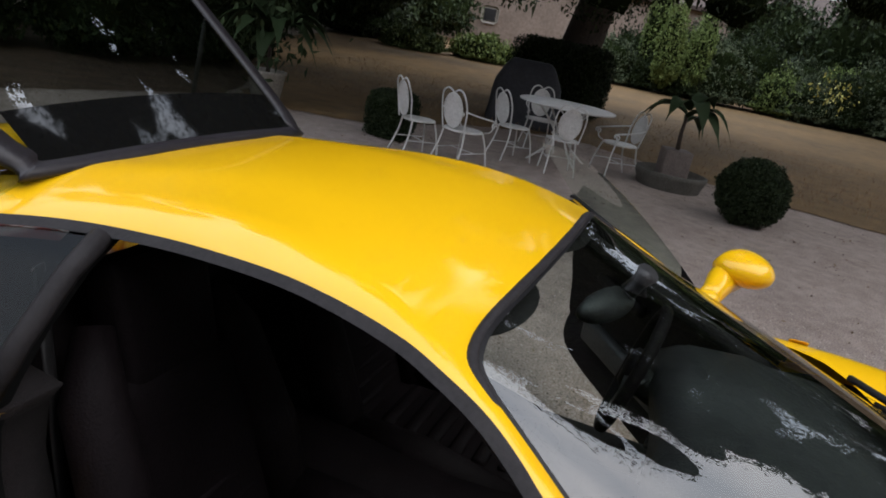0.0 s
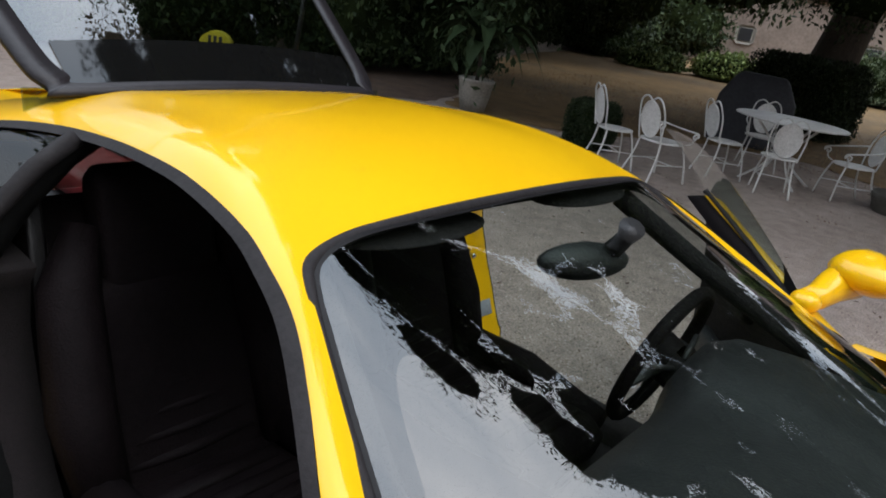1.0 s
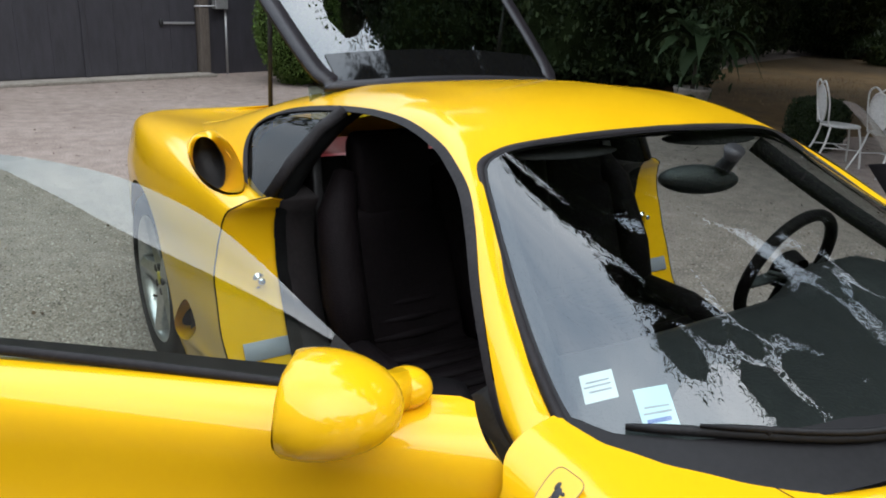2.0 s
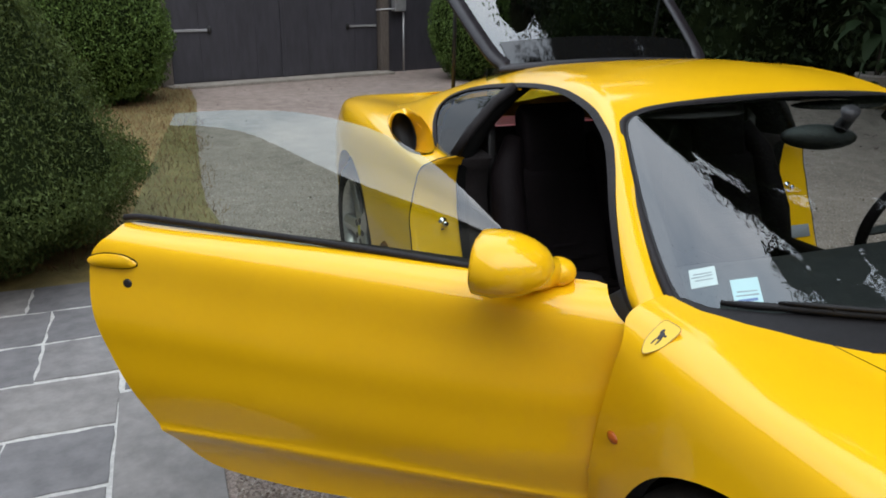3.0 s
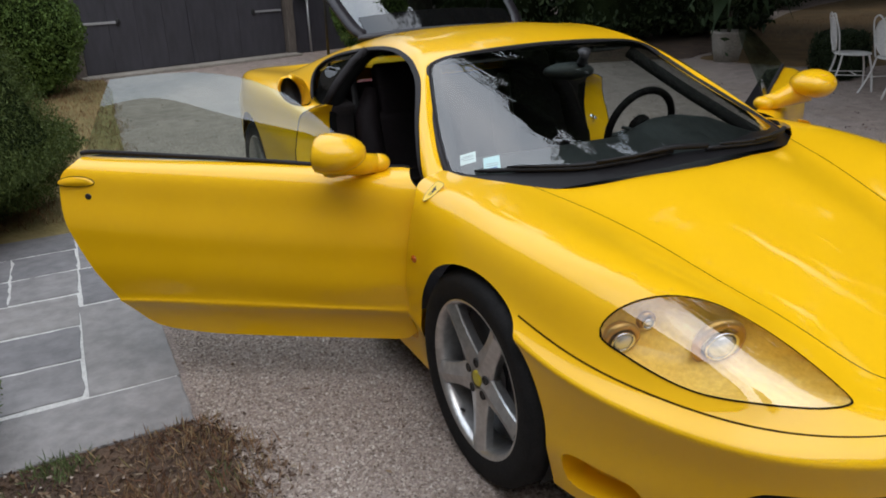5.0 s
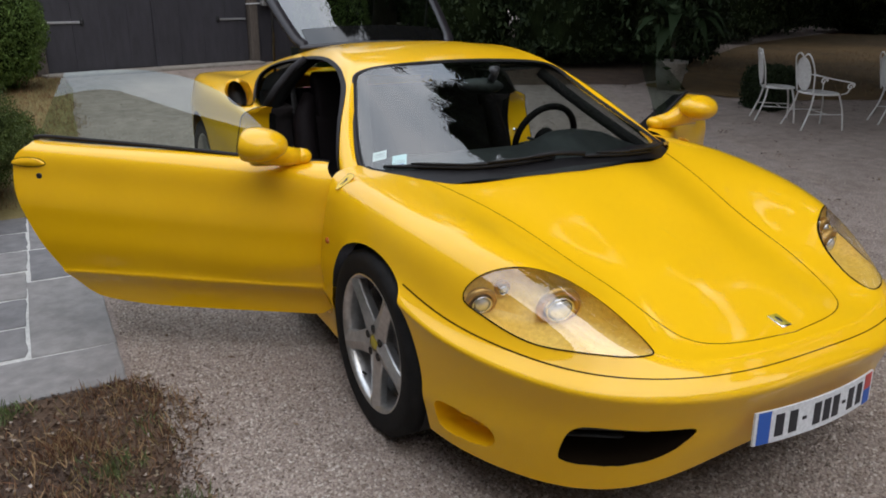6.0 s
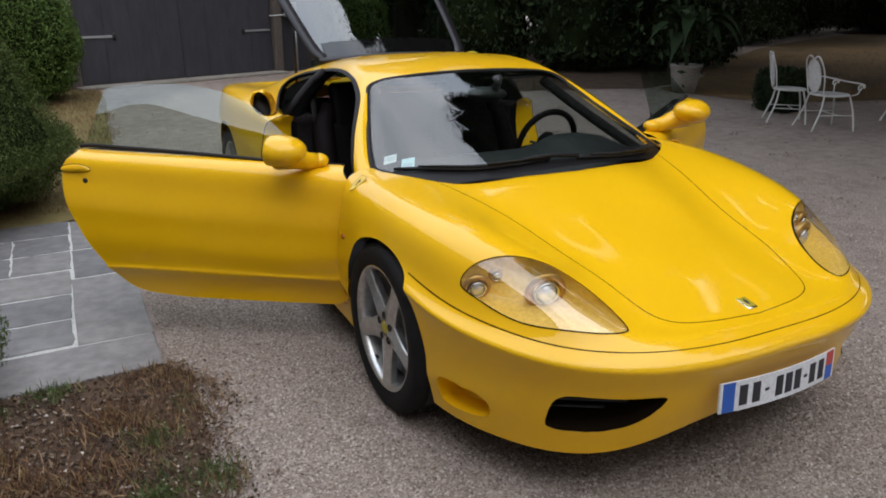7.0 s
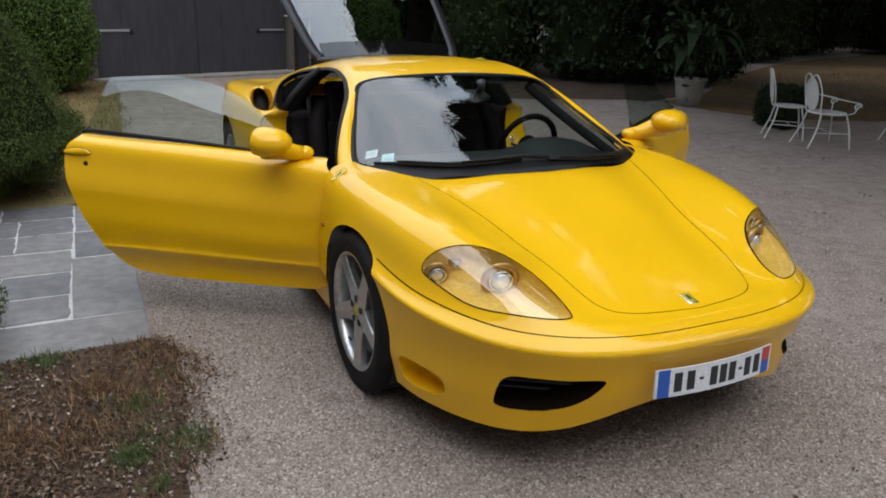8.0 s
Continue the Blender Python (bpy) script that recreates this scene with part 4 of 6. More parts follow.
for A, B in zip(rings, rings[1:]):
    for i in range(n):
        bm.faces.new((A[i], A[(i + 1) % n], B[(i + 1) % n], B[i]))
bm.faces.new(rings[0])
bm.faces.new(rings[-1][::-1])
bmesh.ops.recalc_face_normals(bm, faces=bm.faces)
part("dashboard", bm, BLACK, car, "black padded dashboard")
for x in (-.22, 0, .16, -.5):
    bm = lathe([(0, .045), (.012, .045), (.014, .038), (.004, .034), (.004, .0005)], 20, "y")
    o = part("air_vent", bm, BLACK, car)
    o.matrix_basis = pose(x, -.66, .745, 20, 0, 0)

# steering wheel
ring = [(.172 * math.cos(w), 0, .172 * math.sin(w)) for w in np.linspace(0, 2 * math.pi, 48, endpoint=False)]
steering = part("steering_wheel", tube(ring, .0165, 10, True), LEATHER, car, "black leather three-spoke steering wheel")
steering.matrix_basis = pose(.36, -.56, .80, 14, 0, 0)
bm = lathe([(-.03, .05), (.01, .058), (.022, .045), (.026, .0005)], 28, "y")
part("horn_pad", bm, LEATHER, steering)
for a in (-.12, math.pi + .12, -math.pi / 2):
    bm = tube([(0, -.012, 0), (.168 * math.cos(a), 0, .168 * math.sin(a))], [.026, .016], 8, flat=.4)
    part("spoke", bm, BLACK, steering)
part("steering_column", tube([(.37, -.57, .775), (.37, -.74, .70)], .04, 14), BLACK, car)
for k in (-1, 1):
    part("stalk", tube([(.37 + k * .03, -.60, .79), (.37 + k * .13, -.585, .82)], .007, 8), BLACK, car)

for s in (1, -1):
    line = [(s * .765, .325, .89), (s * .70, .32, .985), (s * .615, .32, 1.075), (s * .545, .32, 1.125)]
    part("window_divider", tube(line, .019, 8), SEAL, car, "dark bar between door glass and quarter window")
    front = [(.747, jamb_line(z) - .028, z) for z in (.42, .50, .58, .66, .74, .82)] + [(.742, .318, .893), (.683, .315, .982), (.600, .314, 1.068), (.535, .314, 1.112)]
    rows = []
    for t in np.linspace(0, 1, 6):
        rows.append([(s * (x - .11 * math.sin(t * 1.57)), y + .16 * (1 - math.cos(t * 1.57)), z - .012 * t) for x, y, z in front])
    m = len(front)
    mesh_from("pillar_trim", [p for r in rows for p in r], [(r * m + i, r * m + i + 1, (r + 1) * m + i + 1, (r + 1) * m + i)[::s] for r in range(5) for i in range(m - 1)], COWL, car, "dark trim behind the side window")
# trim on the inside of the screen pillars
for s in (1, -1):
    line = [tuple(p) for p in smooth_line([(s * (x - .05), y + .04, z - .035) for x, y, z in EDGE[:3]], 6)]
    part("pillar_trim", tube(line, .026, 10), CARPET, car)
# interior mirror
bm = bmesh.new()
egg(bm, (0, 0, 0), (.108, .04, .037), 0, .3)
im = part("interior_mirror", bm, BLACK, car, "black interior mirror")
im.matrix_basis = pose(.035, -.47, 1.062, 0, 0, -22)
part("mirror_stem", tube([(.045, -.02, .03), (.055, -.035, .06), (.05, -.05, .085)], [.02, .018, .026], 10), BLACK, im)
for s in (1, -1):
    bm = bmesh.new()
    egg(bm, (s * .28, -.30, 1.118), (.18, .075, .008))
    part("sun_visor", bm, CARPET, car)


def build_seat(x):
    def grow(prof, x0, x1, b):
        m = bmesh.new()
        slab_between(m, prof, x0, x1)
        bmesh.ops.bevel(m, geom=list(m.edges), offset=b, segments=3, affect="EDGES", profile=.6)
        return m
    seat = part("seat", grow([(-.40, .33), (.16, .30), (.18, .42), (-.36, .46), (-.42, .42)], x - .19, x + .19, .03), LEATHER, car, "dark leather bucket seat with ribbed centre")
    part("backrest", grow([(.10, .36), (.22, .34), (.40, .80), (.36, .86), (.27, .82)], x - .19, x + .19, .03), LEATHER, seat)
    part("headrest", grow([(.27, .80), (.37, .78), (.42, 1.02), (.38, 1.06), (.33, 1.03)], x - .13, x + .13, .03), LEATHER, seat)
    for s in (1, -1):
        part("bolster", tube([(x + s * .21, -.38, .43), (x + s * .225, -.1, .46), (x + s * .225, .10, .46)], [.035, .055, .05], 12), LEATHER, seat)
        part("back_bolster", tube([(x + s * .215, .10, .42), (x + s * .225, .19, .60), (x + s * .20, .30, .82), (x + s * .15, .355, .93)], [.05, .065, .06, .035], 12), LEATHER, seat)
    for k in range(9):
        t = k / 8
        part("rib", tube([(x - .15, .155 + .165 * t, .46 + .38 * t), (x, .145 + .165 * t, .46 + .38 * t), (x + .15, .155 + .165 * t, .46 + .38 * t)], .02, 8, flat=.7), LEATHER, seat)
    for k in range(6):
        part("rib", tube([(x - .15, -.32 + .075 * k, .462 - .006 * k), (x + .15, -.32 + .075 * k, .462 - .006 * k)], .022, 8, flat=.5), LEATHER, seat)
    return seat


for x in (-.37, .37):
    build_seat(x)
    s = 1 if x > 0 else -1
    part("seat_belt", tube([(s * .60, .40, 1.06), (s * .59, .37, .80), (s * .60, .30, .42)], .02, 6, flat=.2), BLACK, car, "black seat belt")

# ---- engine lid, propped open ----
LID = smooth_line([(-.40, -.085), (.40, -.085), (.485, -.05), (.525, .09), (.58, .60), (.60, .98), (.54, 1.06), (0, 1.10), (-.54, 1.06), (-.60, .98), (-.58, .60), (-.525, .09), (-.485, -.05)], 6, True)
lid_at = pose(0, .645, 1.178, 35, 0, 0)


def lid_crown(x, y):
    return .05 * (1 - (x / .6) ** 2)


def ring_mesh(outer, inner, z0, z1):
    n = len(outer)
    V = [(*p, z1 + lid_crown(*p)) for p in outer] + [(*p, z1 + lid_crown(*p)) for p in inner] + [(*p, z0 + lid_crown(*p)) for p in inner] + [(*p, z0 + lid_crown(*p)) for p in outer]
    F = [(a + r * n, b + r * n, b + ((r + 1) % 4) * n, a + ((r + 1) % 4) * n) for r in range(4) for a, b in ((i, (i + 1) % n) for i in range(n))]
    return V, F


lid_in = [(x * .89, .026 + y * .952) for x, y in LID]
engine_lid = mesh_from("engine_lid", *ring_mesh(LID, lid_in, -.008, .004), LIDFRAME, car, "glazed engine lid with a dark frame, propped open")
engine_lid.matrix_basis = lid_at
n = len(lid_in)
V = [(*p, lid_crown(*p)) for p in lid_in]
for k in (.75, .5, .25):
    V += [(x * k, .52 + (y - .52) * k, lid_crown(x * k, y)) for x, y in lid_in]
V.append((0, .52, lid_crown(0, 0)))
F = [(r * n + i, r * n + (i + 1) % n, (r + 1) * n + (i + 1) % n, (r + 1) * n + i) for r in range(3) for i in range(n)] + [(3 * n + i, 3 * n + (i + 1) % n, 4 * n) for i in range(n)]
lp = mesh_from("lid_pane", V, F, LIDGLASS, engine_lid, "dark glass pane reflecting the sky")
lp.visible_shadow = False
xs, ys = np.linspace(-.435, .435, 15), (-.062, 0.0, .078)
V = [(x, y, lid_crown(x, y) + .003) for y in ys for x in xs]
F = [(r * 15 + i, r * 15 + i + 1, (r + 1) * 15 + i + 1, (r + 1) * 15 + i) for r in range(2) for i in range(14)]
mesh_from("glass_band", V, F, BLACKGLASS, engine_lid, "opaque black band along the foot of the lid's glass")
bm = bmesh.new()
box(bm, (.86, .06, .05), (0, .645, 1.095), (-18, 0, 0), .015)
part("lid_hinge_cover", bm, BLACK, car)
for s in (1, -1):
    part("gas_strut", tube([(s * .50, 1.02, .90), (s * .505, 1.00, 1.2), (s * .51, .98, 1.42)], .008, 8), STEEL, car, "thin metal gas strut")

# ---- front lamps ----
body.polys = lamp
lamp_glass = body.split(lambda P, uv: lamp_field(P, uv) + .0042)
lamp_rim = body.polys
thick_pair(body, lamp_rim, "lamp_seal", GAP, .0015)
LP = np.array([p for p in body.P if p[2] > .48 and p[1] < -1.6 and p[0] > .3])
LQ = np.stack([(LP - LAMP_A) @ LAMP_1, (LP - LAMP_A) @ LAMP_2], axis=1)
LAMP_RING = []
for q in LAMP_LOOP:
    d = ((LQ - q) ** 2).sum(axis=1)
    k = np.argsort(d)[:2]
    LAMP_RING.append(tuple(LP[k].mean(axis=0)))
for s in (1, -1):
    lens = one_side(body, lamp_glass, "headlamp", LAMPGLASS, s, car, "clear headlamp cover over a yellow housing")
    lens.visible_shadow = False
    pts = [Vector((x * s, y, z)) for x, y, z in LAMP_RING]
    c = sum(pts, Vector()) / len(pts)
    m = len(pts)
    ins = Vector((-s * .015, .05, -.05))
    V = [p * 1.0 for p in pts] + [p + ins * .55 + (c - p) * .10 for p in pts] + [p + ins + (c - p) * .35 for p in pts] + [c + ins * 1.05]
    F = []
    for r in range(2):
        F += [(r * m + i, r * m + (i + 1) % m, (r + 1) * m + (i + 1) % m, (r + 1) * m + i) for i in range(m)]
    F += [(2 * m + i, 2 * m + (i + 1) % m, 3 * m) for i in range(m)]
    if s < 0:
        F = [q[::-1] for q in F]
    mesh_from("lamp_housing", V, F, HOUSING, lens, "yellow lamp housing")
    for (px, py, pz, pr, mat, nm) in ((.60, -1.955, .672, .041, CHROME, "projector"), (.775, -1.82, .668, .029, CHROME, "side_lamp"), (.71, -1.83, .705, .015, CHROME, "indicator_bulb")):
        bm = lathe([(.05, pr * .7), (0, pr * .98), (-.006, pr * 1.05), (-.010, pr), (-.004, pr * .86), (.01, pr * .8)], 28, "y")
        o = part(nm, bm, mat, lens)
        o.matrix_basis = pose(s * px, py, pz - .012, 14, 0, -s * -14)
        bm = bmesh.new()
        egg(bm, (0, 0, 0), (pr * .8, pr * .5, pr * .8))
        part("bulb_lens", bm, BULB, o)
        part("reflector", lathe([(.012, pr * 1.0), (-.002, pr * 1.25), (.004, pr * 1.62), (.012, pr * 1.66), (.03, pr * 1.3)], 32, "y"), REFLECTOR, o, "dull bronze reflector ring")

# ---- plate, badges, small lamps, wipers, stickers ----
plate_bm = bmesh.new()
PW, PH = .52, .10


def plate_y(x):
    return .05 * (x / .26) ** 2 * .5


nx = 17
F, V = [], []
for i, x in enumerate(np.linspace(-PW / 2, PW / 2, nx)):
    for z in (-PH / 2, PH / 2):
        V.append((x, plate_y(x), z))
        V.append((x, plate_y(x) + .006, z))
for i in range(nx - 1):
    a = i * 4
    F += [(a, a + 4, a + 6, a + 2), (a + 2, a + 6, a + 7, a + 3), (a + 1, a + 3, a + 7, a + 5), (a, a + 1, a + 5, a + 4)]
F += [(0, 2, 3, 1), (nx * 4 - 4, nx * 4 - 3, nx * 4 - 1, nx * 4 - 2)]
plate = mesh_from("number_plate", V, F, PLATE_WHITE, car, "white number plate with blue ends", smooth=False)
plate.matrix_basis = pose(0, -2.418, .412, -4, 0, 0)


def on_plate(name, x0, x1, z0, z1, mat, lift=.0012):
    xs = np.linspace(x0, x1, 4)
    V = [(x, plate_y(x) - lift, z) for x in xs for z in (z0, z1)] + [(x, plate_y(x) + .001, z) for x in xs for z in (z0, z1)]
    F = [(2 * i, 2 * i + 2, 2 * i + 3, 2 * i + 1) for i in range(3)] + [(1, 7, 15, 9), (0, 8, 14, 6), (0, 1, 9, 8), (6, 14, 15, 7)]
    mesh_from(name, V, F, mat, plate, smooth=False)


on_plate("blue_end", -.25, -.208, -.049, .049, BLUE)
on_plate("blue_end", .208, .25, -.049, .0, BLUE)
on_plate("red_end", .208, .25, .0, .049, REDPRINT)
for x in (-.175, -.125, -.03, .012, .054, .13, .178):
    on_plate("plate_bar", x - .015, x + .015, -.034, .034, INK)
for x in (-.082, .094):
    on_plate("plate_bar", x - .008, x + .008, -.005, .005, INK)

bm = bmesh.new()
box(bm, (.042, .004, .058), bevel=.001, seg=1)
badge = part("nose_badge", bm, CHROME, car, "small rectangular yellow badge with a chrome rim")
def nose_z(y):
    d = [(abs(p[1] - y), p[2]) for p in body.P if p[0] < .02 and p[2] > .56]
    return float(np.mean([z for _, z in sorted(d)[:3]]))


slope = math.degrees(math.atan2(nose_z(-2.20) - nose_z(-2.255), .055))
badge.matrix_basis = pose(0, -2.228, (nose_z(-2.20) + nose_z(-2.255)) / 2 + .0005, -90 + slope, 0, 0)
bm = bmesh.new()
box(bm, (.036, .002, .050), (0, -.002, .002))
part("badge_face", bm, CAP, badge)
bm = bmesh.new()
egg(bm, (0, -.003, .004), (.007, .001, .014))
part("badge_mark", bm, INK, badge)


def shield(s):
    out = [(-.030, .042), (0, .048), (.030, .042), (.031, .0), (.022, -.028), (0, -.05), (-.022, -.028), (-.031, .0)]
    pts = smooth_line([(x * .86, z * .86) for x, z in out], 4, True)
    bm = bmesh.new()
    f = bm.faces.new([bm.verts.new((x, 0, z)) for x, z in pts])
    r = bmesh.ops.extrude_face_region(bm, geom=[f])
    bmesh.ops.translate(bm, vec=(0, -.0012, 0), verts=[v for v in r["geom"] if isinstance(v, bmesh.types.BMVert)])
    bmesh.ops.recalc_face_normals(bm, faces=bm.faces)
    o = part("wing_badge", bm, PALE_YELLOW, car, "pale yellow shield badge with a dark mark", smooth=False)
    X, Y = .862, -1.0
    P = np.array([p for p in body.P if p[0] > .7 and -1.2 < p[1] < -.85 and p[2] > .68])
    z = lambda x, y: float((lambda d: (P[np.argsort(d)[:5], 2].mean()))((P[:, 0] - x) ** 2 + (P[:, 1] - y) ** 2))
    zx, zy = (z(X + .03, Y) - z(X - .03, Y)) / .06, (z(X, Y + .05) - z(X, Y - .05)) / .10
    nrm = Vector((-zx, -zy, 1)).normalized()
    up = Vector((-.92, .02, .45))
    up = (up - nrm * up.dot(nrm)).normalized()
    side_v = nrm.cross(up) * -1
    M = Matrix.Identity(4)
    for r in range(3):
        M[r][0], M[r][1], M[r][2] = -side_v[r], -nrm[r], up[r]
    M.translation = Vector((X, Y, z(X, Y))) + nrm * .001
    if s < 0:
        flip = Matrix.Diagonal((-1, 1, 1, 1))
        M = flip @ M @ flip
    o.matrix_basis = M
    m = tube([(x * .99, -.0012, z * .99) for x, z in pts], .0007, 5, True)
    part("badge_rim", m, BADGE_EDGE, o)
    for dx, dz, a, b in ((0, .006, .006, .010), (.006, .015, .004, .007), (-.006, -.006, .0022, .010), (.004, -.010, .002, .009), (-.008, .010, .004, .003)):
        bm = bmesh.new()
        egg(bm, (dx, -.0014, dz), (a, .0008, b), seg=12)
        part("badge_mark", bm, INK, o)


for s in (1, -1):
    shield(s)
    k = on_body([(-.975, .60)], 1, 2, lambda p: p[0] > .72)[0]
    bm = bmesh.new()
    egg(bm, (0, 0, 0), (.008, .018, .012))
    o = part("side_repeater", bm, AMBER, car, "small amber side repeater")
    o.location = (s * (k[0]), -.975, .60)


CAB = GP


def on_cabin(x, y):
    d = (CAB[:, 0] - abs(x)) ** 2 + (CAB[:, 1] - y) ** 2
    k = np.argsort(d)[:4]
    w = 1 / (d[k] + 1e-6)
    return float((CAB[k, 2] * w).sum() / w.sum())


def wiper(tip, root, pivot, bow):
    """Blade that follows the foot of the screen, a bridge of claws over it and an arm to the pivot."""
    pts = [(tip[0] + (root[0] - tip[0]) * t, tip[1] + (root[1] - tip[1]) * t - bow * math.sin(t * math.pi)) for t in np.linspace(0, 1, 16)]
    line = [(x, y, on_cabin(x, y) + .008) for x, y in pts]
    blade = part("wiper", tube(line, [.005] + [.0085] * 14 + [.005], 6), RUBBER, car, "black windscreen wiper")
    bridge = [(x, y - .004, z + .012) for x, y, z in line[2:14]]
    part("bridge", tube(bridge, [.003] + [.0055] * 10 + [.003], 6), RUBBER, blade)
    for k in (4, 8, 12):
        (x, y, z), (u, v, w) = line[k], bridge[k - 2]
        part("claw", tube([(x, y, z), (u, v, w)], .006, 6), RUBBER, blade)
    arm = [(x, y - .010, z + .018) for x, y, z in line[8:]] + [(pivot[0], pivot[1], line[-1][2] + .010)]
    part("wiper_arm", tube(arm, [.005] * 5 + [.010] * (len(arm) - 5), 6), RUBBER, blade)


wiper((-.685, -.955), (-.10, -1.240), (.02, -1.27), .075)
wiper((.02, -1.262), (.50, -1.150), (.60, -1.10), .035)

for x, y, w, h, mat, nm, lab in ((-.665, -.873, .053, .048, WHITE, "windscreen_sticker", "small white paper sticker"), (-.62, -.955, .055, .068, PALEBLUE, "windscreen_sticker", "pale blue paper sticker")):
    V = []
    ca, sa = math.cos(radians(-27)), math.sin(radians(-27))
    for dy in (-h / 2, h / 2):
        for dx in (-w / 2, w / 2):
            X, Y = x + dx * ca - dy * sa, y + dx * sa + dy * ca
            V.append((X, Y, on_cabin(X, Y) - .004))
    V += [(a, b, c - .001) for a, b, c in V]
    sticker = mesh_from(nm, V, [(0, 1, 3, 2), (4, 6, 7, 5), (0, 4, 5, 1), (2, 3, 7, 6), (0, 2, 6, 4), (1, 5, 7, 3)], mat, car, lab, smooth=False)
    bars = ((-.02, -.30, .34, .045, BLUE), (.0, -.12, .40, .02, GREYLABEL), (.02, .02, .36, .02, GREYLABEL)) if mat is PALEBLUE else ((.0, .18, .36, .022, GREYLABEL), (-.04, .02, .40, .022, GREYLABEL), (.02, -.16, .34, .022, GREYLABEL))
    for bx, by, bw, bh, ink in bars:
        W = []
        for ty in (by - bh, by + bh):
            for tx in (bx - bw, bx + bw):
                dx, dy = tx * w, ty * h
                X, Y = x + dx * ca - dy * sa, y + dx * sa + dy * ca
                W.append((X, Y, on_cabin(X, Y) - .0032))
        W += [(a, b, c - .0006) for a, b, c in W]
        mesh_from("print_bar", W, [(0, 1, 3, 2), (4, 6, 7, 5), (0, 4, 5, 1), (2, 3, 7, 6), (0, 2, 6, 4), (1, 5, 7, 3)], ink, sticker, smooth=False)


# ---- the setting ----
GRAVEL = surface("gravel", [(0.28, (0.225, 0.176, 0.150)), (0.72, (0.345, 0.278, 0.241))], 0.8, 0.95, 0.9, 55)
_g = GRAVEL.node_tree.nodes["Principled BSDF"].inputs["Base Color"].links[0].from_socket
plug(GRAVEL, "Base Color", mixed(GRAVEL, 0.85, _g, ramp(GRAVEL, noise_node(GRAVEL, 85, 3, 0.7), [(0.35, (0.55, 0.53, 0.52)), (0.5, (1.0, 1.0, 1.0)), (0.65, (1.5, 1.5, 1.5))]), "MULTIPLY"))
LAWN = surface("dry_lawn", [(0.3, (0.078, 0.049, 0.018)), (0.7, (0.190, 0.108, 0.036))], 0.35, 0.95, 0.8, 30)
VERGE = surface("verge_grass", [(0.3, (0.12, 0.10, 0.032)), (0.7, (0.23, 0.175, 0.065))], 0.9, 0.95, 0.8, 30)
DIRT = surface("dry_dirt", [(0.3, (0.040, 0.022, 0.015)), (0.7, (0.115, 0.070, 0.042))], 3.2, 0.95, 0.9, 60)
STRAW = principled("straw", (0.3, 0.2, 0.09), 0.9)
plug(STRAW, "Base Color", island_random(STRAW, [(0.0, (0.09, 0.034, 0.020)), (0.45, (0.21, 0.105, 0.050)), (0.8, (0.38, 0.25, 0.13)), (1.0, (0.17, 0.14, 0.05))]))
LITTER = principled("leaf_litter", (0.15, 0.1, 0.06), 0.9)
plug(LITTER, "Base Color", island_random(LITTER, [(0.0, (0.030, 0.017, 0.011)), (0.5, (0.085, 0.047, 0.028)), (0.85, (0.16, 0.10, 0.058)), (1.0, (0.24, 0.19, 0.13))]))
WEED = principled("weed", (0.08, 0.13, 0.03), 0.7)
plug(WEED, "Base Color", island_random(WEED, [(0.0, (0.05, 0.085, 0.02)), (1.0, (0.14, 0.19, 0.06))]))
PEBBLE = principled("pebble", (0.3, 0.28, 0.26), 0.95, spec=0.12)
plug(PEBBLE, "Base Color", island_random(PEBBLE, [(0.0, (0.15, 0.115, 0.095)), (0.25, (0.27, 0.214, 0.178)), (0.8, (0.38, 0.316, 0.270)), (1.0, (0.50, 0.44, 0.385))]))
SLATE = surface("slate", [(0.25, (0.158, 0.153, 0.154)), (0.75, (0.228, 0.220, 0.217))], 1.6, 0.78, 0.3, 35, spec=0.3)
_info = SLATE.node_tree.nodes.new("ShaderNodeObjectInfo")
_old = SLATE.node_tree.nodes["Principled BSDF"].inputs["Base Color"].links[0].from_socket
plug(SLATE, "Base Color", mixed(SLATE, 0.75, _old, ramp(SLATE, _info.outputs["Random"], [(0.0, (0.66, 0.67, 0.70)), (0.5, (0.93, 0.93, 0.95)), (1.0, (1.28, 1.24, 1.19))]), "MULTIPLY"))
MORTAR = surface("mortar", [(0.3, (0.45, 0.44, 0.42)), (0.7, (0.62, 0.61, 0.58))], 6, 0.9, 0.6, 80)
IRON = surface("white_iron", [(0.3, (0.50, 0.48, 0.45)), (0.75, (0.69, 0.675, 0.65))], 6, 0.5, 0.2, 90)
DOORGREY = surface("dark_garage_paint", [(0.3, (0.034, 0.033, 0.040)), (0.7, (0.050, 0.048, 0.058))], 1.3, 0.55, 0.15, 40, stretch=(1, 1, 0.25))
WOOD = surface("weathered_wood", [(0.3, (0.08, 0.065, 0.055)), (0.7, (0.15, 0.125, 0.105))], 5, 0.85, 0.5, 30, stretch=(1, 1, 0.15))
GALV = surface("galvanised", [(0.3, (0.36, 0.36, 0.37)), (0.7, (0.48, 0.48, 0.48))], 14, 0.45, 0.1, metal=0.6)
STONE = surface("pale_stone", [(0.3, (0.20, 0.18, 0.15)), (0.7, (0.34, 0.31, 0.27))], 4, 0.9, 0.6, 50)
PINKSTONE = surface("pinkish_stone", [(0.3, (0.115, 0.088, 0.078)), (0.7, (0.20, 0.160, 0.140))], 7, 0.9, 0.6, 50)
DARKSTONE = surface("mossy_stone", [(0.3, (0.055, 0.050, 0.042)), (0.7, (0.105, 0.096, 0.080))], 5, 0.9, 0.6, 40)
